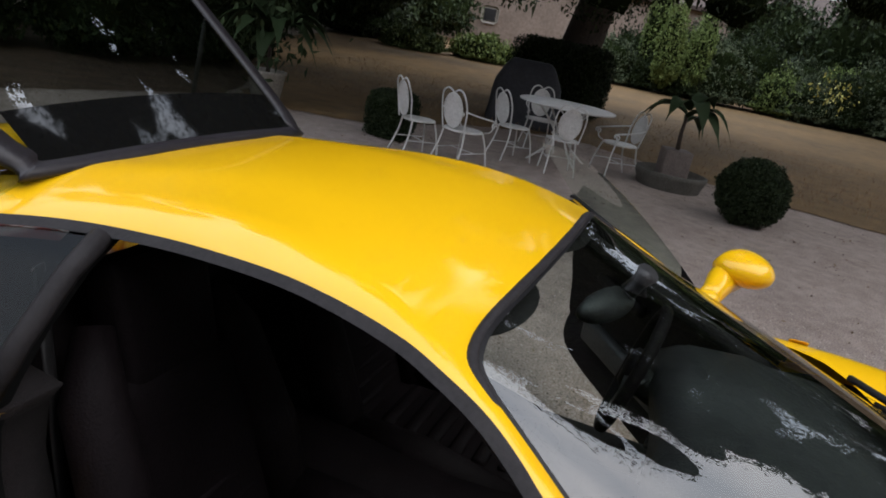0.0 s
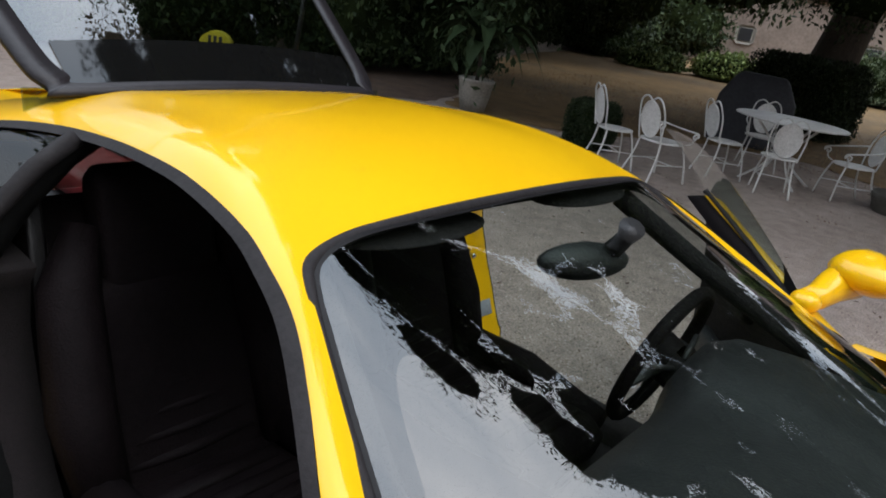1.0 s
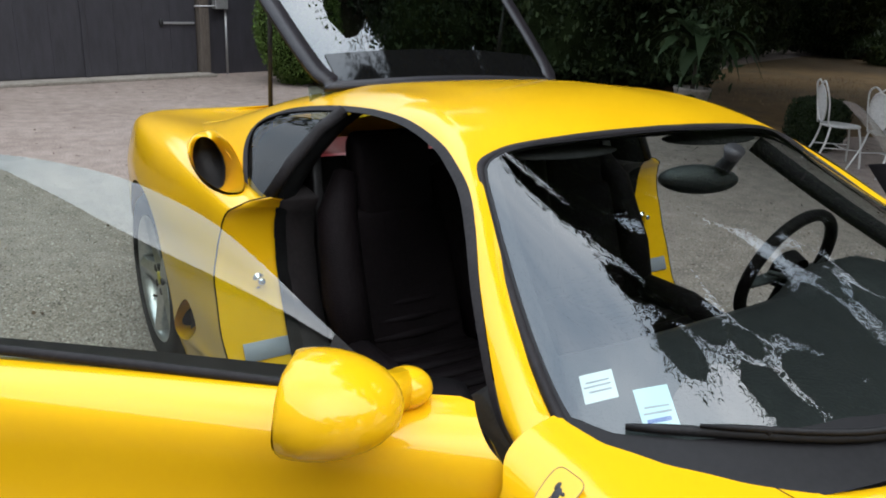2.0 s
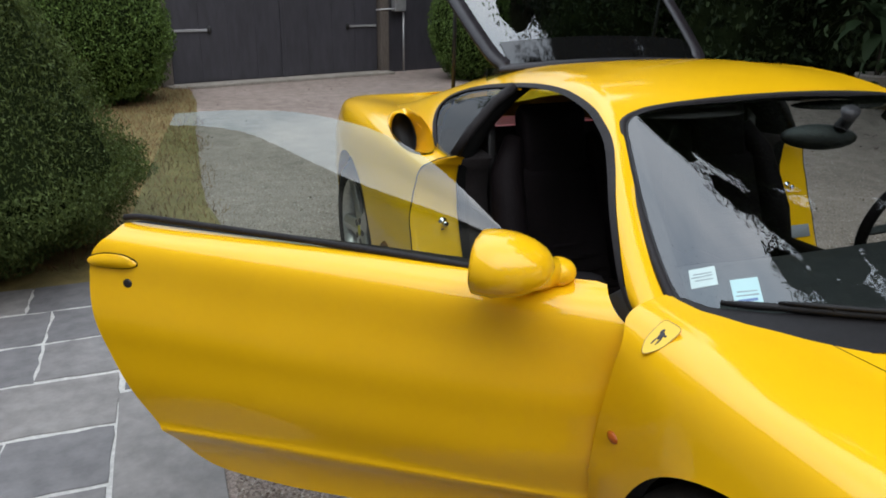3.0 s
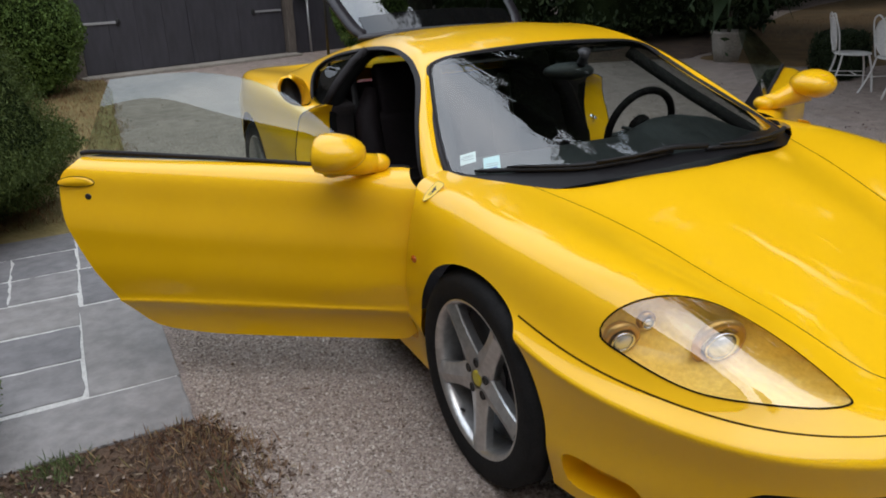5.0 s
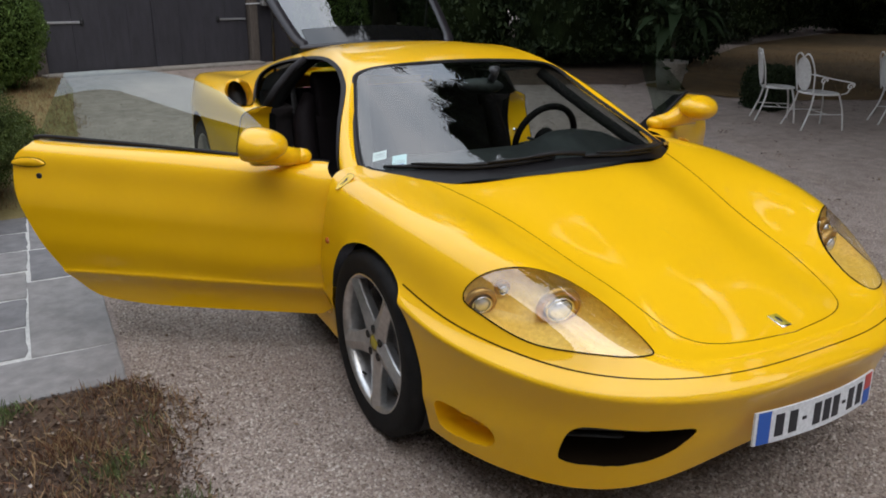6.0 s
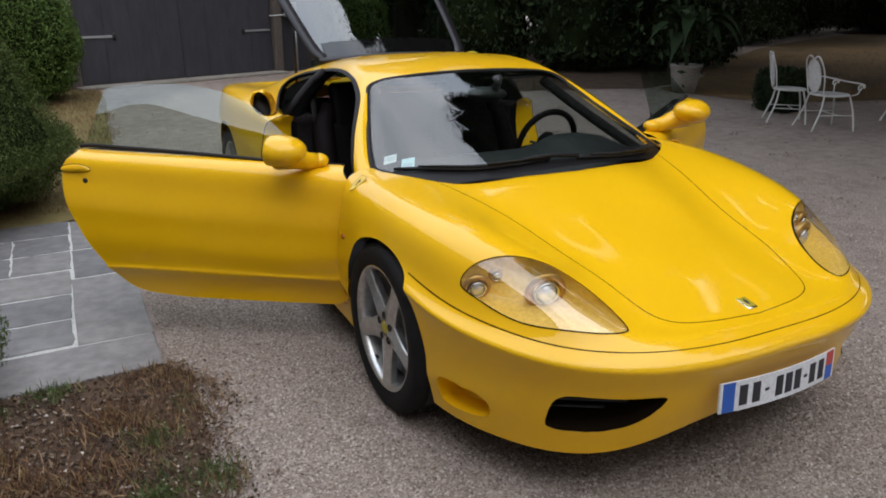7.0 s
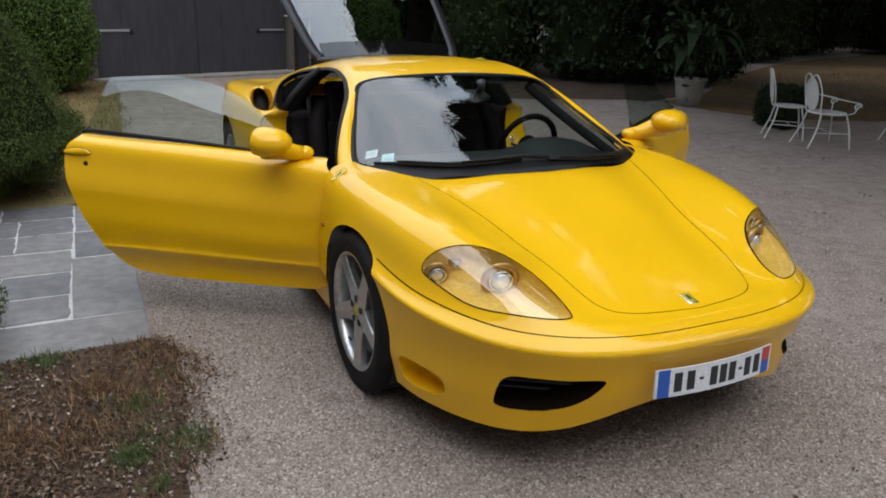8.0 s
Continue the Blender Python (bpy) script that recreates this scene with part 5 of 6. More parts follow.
PINKWALL = surface("pinkish_plaster", [(0.3, (0.20, 0.15, 0.12)), (0.7, (0.27, 0.21, 0.17))], 0.7, 0.9, 0.4, 12)
ROOFTILE = surface("dark_roof_tile", [(0.3, (0.035, 0.024, 0.020)), (0.7, (0.075, 0.052, 0.042))], 2.0, 0.9, 0.5, 14)
# for the added unseen wall, its paleness chosen for bounce light
BLOCKERWALL = surface("pale_wall", [(0.3, (0.27, 0.24, 0.21)), (0.7, (0.36, 0.33, 0.29))], 0.7, 0.9, 0.4, 12)
COVER = surface("grey_cover", [(0.3, (0.024, 0.024, 0.028)), (0.7, (0.042, 0.042, 0.048))], 2.5, 0.8, 0.5, 9)
BARK = surface("bark", [(0.3, (0.035, 0.026, 0.020)), (0.7, (0.075, 0.055, 0.043))], 4, 0.95, 0.9, 22, stretch=(1, 1, 0.3))


def leaf_material(name, a, b, c):
    m = principled(name, a, 0.68, spec=0.18)
    plug(m, "Base Color", island_random(m, [(0.0, a), (0.55, b), (1.0, c)]))
    return m


YEW = leaf_material("yew_leaf", (0.040, 0.059, 0.015), (0.060, 0.086, 0.021), (0.093, 0.124, 0.032))
BOX = leaf_material("box_leaf", (0.04, 0.07, 0.014), (0.075, 0.125, 0.026), (0.13, 0.20, 0.045))
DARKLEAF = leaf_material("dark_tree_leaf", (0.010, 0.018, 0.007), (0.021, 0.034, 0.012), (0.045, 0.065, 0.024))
GREYSHRUB = leaf_material("grey_shrub_leaf", (0.035, 0.050, 0.028), (0.070, 0.092, 0.050), (0.14, 0.165, 0.095))
LIGHTSHRUB = leaf_material("light_shrub_leaf", (0.075, 0.105, 0.032), (0.14, 0.195, 0.058), (0.23, 0.29, 0.10))
SHRUB = leaf_material("shrub_leaf", (0.035, 0.055, 0.02), (0.075, 0.105, 0.035), (0.14, 0.17, 0.06))
FLOWER = leaf_material("yellow_flower", (0.35, 0.32, 0.06), (0.5, 0.45, 0.12), (0.6, 0.58, 0.25))
FROND = leaf_material("broad_leaf", (0.016, 0.030, 0.011), (0.028, 0.047, 0.018), (0.046, 0.068, 0.029))
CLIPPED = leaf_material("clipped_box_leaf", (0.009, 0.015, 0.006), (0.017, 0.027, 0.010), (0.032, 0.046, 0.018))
# near-black green: the shade deep between leaves, put into the colour
SHADE_CORE = surface("leaf_shade_core", [(0.3, (0.008, 0.012, 0.005)), (0.7, (0.017, 0.024, 0.009))], 4, 0.95, 0.6, 20, spec=0.0)

rng = np.random.default_rng(7)


def height(x, y):
    """Ground level: the drive is flat and rises a little towards the lawn."""
    t = np.clip((np.asarray(x, float) - 2.5) / 4.0, 0, 1)
    return .0 * t


def sheet(name, loop, lift, mat, label, category, kind="structure", wobble=0.0, straight=False):
    """A flat patch of ground, its edge uneven or straight."""
    pts = np.array(loop) if straight else smooth_line(loop, 8, True)
    cx, cy = pts.mean(axis=0)
    V = []
    for k, (x, y) in enumerate(pts):
        V.append((x + rng.normal(0, wobble), y + rng.normal(0, wobble), float(height(x, y)) + lift))
    me = bpy.data.meshes.new(name)
    me.from_pydata(V, [], [tuple(range(len(V)))])
    me.materials.append(mat)
    ob = new(name, me)
    bm = bmesh.new()
    bm.from_mesh(me)
    bmesh.ops.triangulate(bm, faces=bm.faces)
    bmesh.ops.recalc_face_normals(bm, faces=bm.faces)
    if bm.faces and sum(f.normal.z for f in bm.faces) < 0:
        bmesh.ops.reverse_faces(bm, faces=bm.faces)
    bm.to_mesh(me)
    bm.free()
    return tagged(ob, label, category, kind=kind)


gx = np.concatenate([[-300, -80, -30, -12], np.linspace(-6, 2, 9), np.linspace(2.5, 6.5, 17), [8, 12, 20, 40, 90, 300]])
gy = np.concatenate([[-300, -80, -25], np.linspace(-8, 14, 12), [25, 50, 90, 300]])
V = [(x, y, float(height(x, y))) for x in gx for y in gy]
m = len(gy)
F = [(i * m + j, (i + 1) * m + j, (i + 1) * m + j + 1, i * m + j + 1) for i in range(len(gx) - 1) for j in range(m - 1)]
ground = mesh_from("ground", V, F, GRAVEL)
tagged(ground, "pale grey-brown gravel drive with scattered leaves", "gravel", kind="structure")

lawn = sheet("lawn", [(9.0, -40), (8.8, -9), (8.7, -2.6), (9.7, 0), (10.3, 1.6), (9.0, 2.9), (7.5, 3.4), (6.9, 4.4), (6.9, 5.3), (8.6, 6.2), (12, 8.7), (22, 13), (42, 18), (70, 12), (75, -30), (40, -60)], .012, LAWN, "sun-dried straw-coloured lawn", "lawn", wobble=.04)
verge = sheet("verge", [(-1.55, 2.0), (-1.50, 3.4), (-1.42, 5.5), (-1.30, 8.2), (-1.6, 9.1), (-3.5, 8.8), (-6, 6), (-6, 1.9), (-3, 1.8)], .012, VERGE, "strip of dry yellowish grass beside the drive", "grass", wobble=.006)
shrub_bed = sheet("shrub_bed", [(3.3, 6.5), (4.4, 6.1), (5.5, 5.85), (6.3, 5.6), (6.8, 5.5), (8.5, 6.3), (11.8, 8.8), (14, 12.5), (4.5, 12.5), (3.3, 9.6), (3.0, 7.6)], .008, DIRT, "dark bare earth under trees and shrubs", "earth", wobble=.02)
flower_bed = sheet("flower_bed", [(-1.64, -.66), (-1.58, -1.1), (-1.62, -1.6), (-1.75, -2.2), (-2.05, -3.2), (-3.5, -4.2), (-5, -3), (-5, -.6), (-2.3, -.60)], .012, DIRT, "bare brown earth with dry grass and weeds", "earth", wobble=.012)


def scatter_mesh(name, P, size, shape, mat, flat=1.0, label="", category="", kind="stuff", parent=None, upright=False):
    """Many small copies of a shape (V, F) joined in one mesh, each turned and scaled at random."""
    V0, F0 = np.array(shape[0], float), shape[1]
    n, k = len(P), len(V0)
    a = rng.random((n, 3)) * 2 * np.pi
    if upright:
        a[:, 0] = rng.normal(0, .35, n)
        a[:, 1] = rng.normal(0, .35, n)
    ca, sa = np.cos(a), np.sin(a)
    Rx = np.zeros((n, 3, 3)); Ry = np.zeros((n, 3, 3)); Rz = np.zeros((n, 3, 3))
    Rx[:, 0, 0] = 1; Rx[:, 1, 1] = ca[:, 0]; Rx[:, 1, 2] = -sa[:, 0]; Rx[:, 2, 1] = sa[:, 0]; Rx[:, 2, 2] = ca[:, 0]
    Ry[:, 1, 1] = 1; Ry[:, 0, 0] = ca[:, 1]; Ry[:, 0, 2] = sa[:, 1]; Ry[:, 2, 0] = -sa[:, 1]; Ry[:, 2, 2] = ca[:, 1]
    Rz[:, 2, 2] = 1; Rz[:, 0, 0] = ca[:, 2]; Rz[:, 0, 1] = -sa[:, 2]; Rz[:, 1, 0] = sa[:, 2]; Rz[:, 1, 1] = ca[:, 2]
    R = Rz @ Ry @ Rx
    s = np.asarray(size).reshape(-1, 1, 1) * (0.65 + 0.7 * rng.random((n, 1, 1)))
    W = np.einsum("nij,kj->nki", R, V0) * s
    W[:, :, 2] *= flat
    W += np.asarray(P)[:, None, :]
    me = bpy.data.meshes.new(name)
    f = np.array(F0)
    faces = (f[None] + (np.arange(n) * k)[:, None, None]).reshape(-1, f.shape[1])
    me.vertices.add(n * k)
    me.vertices.foreach_set("co", W.reshape(-1).astype(np.float32))
    me.loops.add(faces.size)
    me.loops.foreach_set("vertex_index", faces.reshape(-1).astype(np.int32))
    me.polygons.add(len(faces))
    me.polygons.foreach_set("loop_start", (np.arange(len(faces)) * f.shape[1]).astype(np.int32))
    me.update(calc_edges=True)
    me.materials.append(mat)
    ob = new(name, me)
    if parent is not None:
        ob.parent = parent
        if label:
            ob["label"] = label
        if kind == "stuff":
            ob["kind"] = "stuff"
        return ob
    return tagged(ob, label, category, kind=kind)


LEAF = ([(-.5, 0, 0), (0, -.22, .06), (.5, 0, 0), (0, .22, .06)], [(0, 1, 2), (0, 2, 3)])
NEEDLE = ([(-.5, 0, 0), (0, -.13, .05), (.5, 0, 0), (0, .13, .05)], [(0, 1, 2), (0, 2, 3)])
CHIP = ([(1, 0, -.2), (-.3, .9, -.3), (-.7, -.6, -.2), (.1, 0, .7)], [(0, 1, 3), (1, 2, 3), (2, 0, 3)])
BLADE = ([(-.03, 0, 0), (.03, 0, 0), (.012, .12, .55), (0, .35, 1.0)], [(0, 1, 2), (0, 2, 3)])


def bush(at, radii, n, size, mat, label, core=.9, shape=LEAF, square=2.0, category="bush", name="bush", lean=0.0, low=None, rough=1.0):
    """A clipped shrub: an uneven core, near black for the shade inside, and a shell of leaves; square > 2 gives a boxy
    outline.
    """
    top = thing(name, at, 0, label, category)
    bm = bmesh.new()
    bmesh.ops.create_icosphere(bm, subdivisions=4, radius=1.0)
    rx, ry, rz = radii
    low = low or rz
    up = 2 * rz - low
    seed = rng.random(3) * 50
    for v in bm.verts:
        d = v.co.normalized()
        k = (abs(d.x) ** square + abs(d.y) ** square + abs(d.z) ** square) ** (-1 / square)
        k *= core * (1 + .09 * rough * noise.noise(Vector(d * 2.4 + Vector(seed))) + .05 * noise.noise(Vector(d * 6 + Vector(seed))))
        z = d.z * k
        w = 1 - lean * max(z, 0) ** 1.0
        v.co = Vector((d.x * k * rx * w, d.y * k * ry * w, low + (up if z > 0 else low) * z))
    part("leaf_shade_core", bm, SHADE_CORE, top)
    D = rng.normal(size=(n, 3))
    D /= np.linalg.norm(D, axis=1)[:, None]
    K = (np.abs(D) ** square).sum(axis=1) ** (-1 / square)
    K *= np.array([1 + .10 * rough * noise.noise(Vector(d * 2.4 + seed)) + .08 * rough * noise.noise(Vector(d * 6.0 + seed)) for d in D]) * (core + .02 + .14 * rng.random(n) ** 1.5)
    Z = D[:, 2] * K
    W = 1 - lean * np.maximum(Z, 0)
    P = np.stack([D[:, 0] * K * rx * W, D[:, 1] * K * ry * W, np.maximum(low + np.where(Z > 0, up, low) * Z, .02)], axis=1)
    scatter_mesh("leaves", P, size, shape, mat, parent=top)
    return top


def tree(at, trunk_r, clear, crown, n, size, mat, label, seed, tilt=(0, 0), clumps=60, tight=.135, inner=1.05):
    """Tapered trunk, limbs and a crown of leaf clumps with gaps. crown: (dx, dy, height, radius in x, radius up, radius in y)."""
    r = np.random.default_rng(seed)
    top = thing("tree", at, 0, label, "tree")
    cx, cy, cz, cr, ch = crown[:5]
    cw = crown[5] if len(crown) > 5 else cr
    trunk = [(tilt[0] * t, tilt[1] * t, clear * 1.25 * t) for t in np.linspace(0, 1, 8)]
    part("trunk", tube(trunk, [trunk_r * (1.25 - .6 * t ** .7) for t in np.linspace(0, 1, 8)], 12), BARK, top)
    P = []
    for k in range(11):
        a = 2 * math.pi * k / 11 + r.random() * .5
        rr = .45 + .5 * r.random()
        tip = (cx + cr * rr * math.cos(a), cy + cw * rr * math.sin(a), cz + ch * (r.random() * 1.5 - .75))
        b = trunk[4 + int(r.random() * 3.9)]
        mid = ((b[0] + tip[0]) / 2 + r.normal() * .3, (b[1] + tip[1]) / 2 + r.normal() * .3, (b[2] + tip[2]) / 2 + .5)
        line = smooth_line([b, mid, tip], 6)
        part("limb", tube([tuple(q) for q in line], list(np.linspace(trunk_r * .42, trunk_r * .07, len(line))), 7), BARK, top)
        P.append(tip)
    while len(P) < clumps:
        d = r.normal(size=3)
        d /= np.linalg.norm(d)
        q = .32 + .68 * r.random() ** .42
        P.append((cx + d[0] * cr * q, cy + d[1] * cw * q, cz + d[2] * ch * q))
    C = np.array(P)
    idx = r.integers(0, len(C), n)
    spread = cr * tight
    D = r.normal(size=(n, 3))
    D *= (spread * 1.7 * r.random(n) ** .42 / np.linalg.norm(D, axis=1) * (.75 + .5 * r.random(len(C)))[idx])[:, None]
    Q = C[idx] + D * np.array([1, 1, .78])
    scatter_mesh("crown", Q, size, LEAF, mat, parent=top)
    # solid near-black lumps in the clumps: painted inner shade that also blocks sky
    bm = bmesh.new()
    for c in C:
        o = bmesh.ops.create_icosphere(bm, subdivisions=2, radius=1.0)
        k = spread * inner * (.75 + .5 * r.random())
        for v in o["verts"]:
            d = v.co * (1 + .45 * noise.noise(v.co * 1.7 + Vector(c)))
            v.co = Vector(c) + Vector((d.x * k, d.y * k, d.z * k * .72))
    part("crown_shade_core", bm, SHADE_CORE, top)["kind"] = "stuff"
    return top


# garage at the end of the drive
GDIR = 16.5
garage = thing("garage", (.13, 9.72, 0), GDIR, "dark grey double garage with weathered posts", "garage", kind="structure")


def gbox(name, size, at, mat, parent=garage, bevel=.006, label="", rot=(0, 0, 0)):
    bm = bmesh.new()
    box(bm, size, at, rot, bevel, 1)
    return part(name, bm, mat, parent, label, smooth=False)


for s in (-1, 1):
    leaf = gbox("garage_door", (1.70, .05, 2.5), (s * .86, 0, 1.29), DOORGREY, label="dark grey boarded garage door")
    for k in range(4):
        gbox("board", (.4225, .010, 2.46), (s * .86 - .6375 + k * .425, -.029, 1.29), DOORGREY, leaf, .0012)
    gbox("strap_hinge", (.52, .016, .035), (s * 1.42, -.047, .77), GALV, leaf, .003, "pale metal strap hinge")
    bm = bmesh.new()
    egg(bm, (s * 1.14, -.05, .77), (.035, .02, .06))
    part("latch", bm, BLACK, leaf)
    gbox("post", (.16, .18, 2.9), (s * 1.82, -.02, 1.45), WOOD, label="weathered wooden post")
gbox("meeting_rail", (.07, .03, 2.5), (0, -.045, 1.29), DOORGREY)
gbox("lintel", (4.2, .22, .30), (0, -.01, 2.75), WOOD)
gbox("side_wall", (3.0, .25, 3.2), (-3.40, .1, 1.6), DOORGREY)
gbox("side_wall", (2.0, .25, 3.2), (2.93, .1, 1.6), DOORGREY)
gbox("threshold", (3.7, .35, .04), (0, -.18, .02), STONE)
gbox("roof", (9.4, 4.5, .14), (-.6, 2.1, 3.55), WOOD, rot=(-8, 0, 0))
gbox("meter_box", (.22, .12, .26), (2.10, -.11, 1.12), GALV, label="small pale meter box")
part("downpipe", tube([(2.20, -.10, 0), (2.20, -.10, 1.0)], .02, 8), GALV, garage)
part("cable", tube([(-1.95, -.12, 0), (-1.94, -.12, 1.2), (-1.97, -.12, 2.6)], .02, 8), GALV, garage)
part("cable", tube([(1.66, -.10, 1.02), (2.0, -.12, 1.03), (2.1, -.12, 1.05)], .012, 8), GALV, garage)

# paved terrace: each slab on its own, with pale mortar between
terrace = sheet("terrace", [(-1.665, -.625), (-1.655, 1.0), (-1.66, 1.76), (-4.2, 1.78), (-4.2, -.625)], .016, MORTAR, "slate paving with pale mortar joints beside the drive", "paving", straight=True)


def slab(x0, x1, y0, y1, rough=.0035):
    """One sawn stone with slightly uneven edges and a soft arris."""
    n = 7
    ring = [(x0 + (x1 - x0) * t, y0) for t in np.linspace(0, 1, n)[:-1]] + [(x1, y0 + (y1 - y0) * t) for t in np.linspace(0, 1, n)[:-1]]
    ring += [(x1 + (x0 - x1) * t, y1) for t in np.linspace(0, 1, n)[:-1]] + [(x0, y1 + (y0 - y1) * t) for t in np.linspace(0, 1, n)[:-1]]
    ring = [(x + rng.normal(0, rough), y + rng.normal(0, rough)) for x, y in ring]
    cx, cy = (x0 + x1) / 2, (y0 + y1) / 2
    h, tx, ty = .020 + rng.normal(0, .0006), rng.normal(0, .0008), rng.normal(0, .0008)
    z = lambda x, y, d: h - d + tx * (x - cx) + ty * (y - cy)
    m = len(ring)
    V = [(x, y, .003) for x, y in ring] + [(x, y, z(x, y, .004)) for x, y in ring] + [(cx + (x - cx) * .985, cy + (y - cy) * .985, z(x, y, 0)) for x, y in ring]
    F = [(r * m + i, r * m + (i + 1) % m, (r + 1) * m + (i + 1) % m, (r + 1) * m + i) for r in range(2) for i in range(m)] + [tuple(range(2 * m, 3 * m))]
    mesh_from("slab", V, F, SLATE, terrace, smooth=False)


for y0, y1, breaks in ((-.265, .040, (-1.99, -2.326, -2.62, -3.2, -4.2)), (.052, .382, (-1.985, -2.32, -2.60, -3.1, -4.2)), (.394, .770, (-1.975, -2.517, -3.0, -4.2)), (.782, 1.115, (-1.965, -2.283, -2.61, -3.2, -4.2)), (1.127, 1.46, (-1.96, -2.285, -2.60, -3.2, -4.2)), (1.472, 1.79, (-1.955, -2.4, -3.0, -4.2))):
    for p, q in zip(breaks, breaks[1:]):
        slab(q + .0045, p - .0045, y0 + .004, y1 - .004)
for y0, y1, x in ((-.285, .605, -1.978), (.617, 1.115, -1.958), (1.127, 1.76, -1.948)):
    slab(x, -1.652, y0, y1 - .006, .002)
for p, q in ((-1.652, -2.62), (-2.63, -3.4), (-3.41, -4.2)):
    slab(q, p, -.64, -.297, .002)

# shrubs beside the drive
bush((-2.95, 2.42, 0), (1.12, 1.12, 1.32), 160000, .025, YEW, "tall conical dark green clipped yew", lean=.98, shape=NEEDLE, core=.88, low=.55)
bush((-2.35, 7.9, 0), (.85, .85, .85), 32000, .038, BOX, "rounded green clipped shrub beside the garage")
bush((2.95, 9.0, 0), (.62, .62, .78), 18000, .038, BOX, "rounded green shrub beside the garage")
bush((-2.80, -.52, 0), (.55, .64, .265), 30000, .022, YEW, "low dark green shrub on bare earth", shape=NEEDLE)
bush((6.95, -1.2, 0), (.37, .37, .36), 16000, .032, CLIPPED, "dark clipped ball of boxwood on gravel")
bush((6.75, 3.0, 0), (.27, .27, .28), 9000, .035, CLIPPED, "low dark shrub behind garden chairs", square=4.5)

# garden furniture
table_spot = (8.0, 1.15, 0)


def build_chair(arms):
    """A white-painted wrought-iron chair facing +x, feet at z 0."""
    top = thing("garden_chair", (0, 0, 0), 0, "white wrought-iron garden armchair with scrolled arms" if arms else "white wrought-iron garden chair with oval back", "chair", "garden chairs")
    w = .24 if arms else .21
    part("seat", lathe([(.455, .0005), (.46, w * .8), (.455, w), (.44, w + .004), (.435, w * .95), (.44, .0005)], 28, "z"), IRON, top)
    back = []
    for t in np.linspace(0, 2 * math.pi, 24, endpoint=False):
        back.append((-.215 - .075 * (.5 + .5 * math.sin(t)), .145 * math.cos(t), .68 + .20 * math.sin(t)))
    part("back_frame", tube(back, .010, 6, True), IRON, top)
    bm = bmesh.new()
    bm.faces.new([bm.verts.new(Vector(p) + Vector((0, 0, 0))) for p in back])
    bmesh.ops.triangulate(bm, faces=bm.faces)
    r = bmesh.ops.extrude_face_region(bm, geom=list(bm.faces))
    bmesh.ops.translate(bm, vec=(.006, 0, 0), verts=[v for v in r["geom"] if isinstance(v, bmesh.types.BMVert)])
    bmesh.ops.recalc_face_normals(bm, faces=bm.faces)
    part("back_panel", bm, IRON, top, "pierced white back panel", smooth=False)
    for s in (-1, 1):
        part("back_loop", tube([tuple(p) for p in smooth_line([(-.19, s * .17, .44), (-.235, s * .20, .70), (-.285, s * .17, .87), (-.295, s * .09, .93), (-.29, s * .02, .90), (-.285, 0, .86)], 5)], .010, 6), IRON, top)
        part("leg", tube([tuple(p) for p in smooth_line([(w * .72, s * w * .70, .44), (w * .95, s * w * .86, .25), (w * 1.1, s * w * 1.0, .0)], 5)], .012, 6), IRON, top)
        part("leg", tube([tuple(p) for p in smooth_line([(-w * .72, s * w * .70, .44), (-w * .85, s * w * .80, .25), (-w * 1.25, s * w * .95, .0)], 5)], .012, 6), IRON, top)
        part("stretcher", tube([(w * .97, s * w * .87, .20), (-w * .95, s * w * .83, .20)], .007, 6), IRON, top)
        if arms:
            spiral = [(w * .95 + .045 * (1 - k / 12) * math.cos(k * .75), s * (w + .03), .60 - .045 + .045 * (1 - k / 12) * math.sin(k * .75)) for k in range(11)]
            part("arm", tube([tuple(p) for p in smooth_line([(-.245, s * .19, .70), (-.10, s * (w + .02), .665), (.10, s * (w + .04), .63), (w * .98 + .03, s * (w + .03), .60)] + spiral, 3)], .010, 6), IRON, top)
            part("arm_support", tube([tuple(p) for p in smooth_line([(w * .95, s * (w + .03), .545), (w * .9, s * (w + .01), .48), (w * .75, s * w * .8, .45)], 4)], .009, 6), IRON, top)
    part("stretcher", tube([(w * .2, w * .85, .20), (w * .2, -w * .85, .20)], .007, 6), IRON, top)
    return top


plain, armed = build_chair(False), build_chair(True)
plain.matrix_basis = pose(6.12, 2.40, 0, 0, 0, -42) @ Matrix.Scale(.9, 4)
armed.matrix_basis = pose(6.14, 1.87, 0, 0, 0, -22) @ Matrix.Scale(.9, 4)
copy_thing(plain, pose(7.35, 1.62, 0, 0, 0, -40))
copy_thing(plain, pose(7.25, .98, 0, 0, 0, 22))
copy_thing(armed, pose(8.7, 1.6, 0, 0, 0, 205))
copy_thing(armed, pose(8.1, .40, 0, 0, 0, 128))

table = thing("garden_table", table_spot, 0, "round white wrought-iron garden table on scrolled legs", "table")
part("tabletop", lathe([(.715, .0005), (.715, .58), (.722, .62), (.735, .625), (.742, .61), (.738, .0005)], 44, "z"), IRON, table)
for k in range(4):
    a = math.pi / 4 + k * math.pi / 2
    c, s = math.cos(a), math.sin(a)
    line = smooth_line([(.42, .715), (.22, .52), (.10, .36), (.20, .18), (.45, .0)], 6)
    part("leg", tube([(r * c, r * s, z) for r, z in line], .014, 6), IRON, table)
part("ring", tube([(.12 * math.cos(w), .12 * math.sin(w), .36) for w in np.linspace(0, 2 * math.pi, 20, endpoint=False)], .009, 6, True), IRON, table)

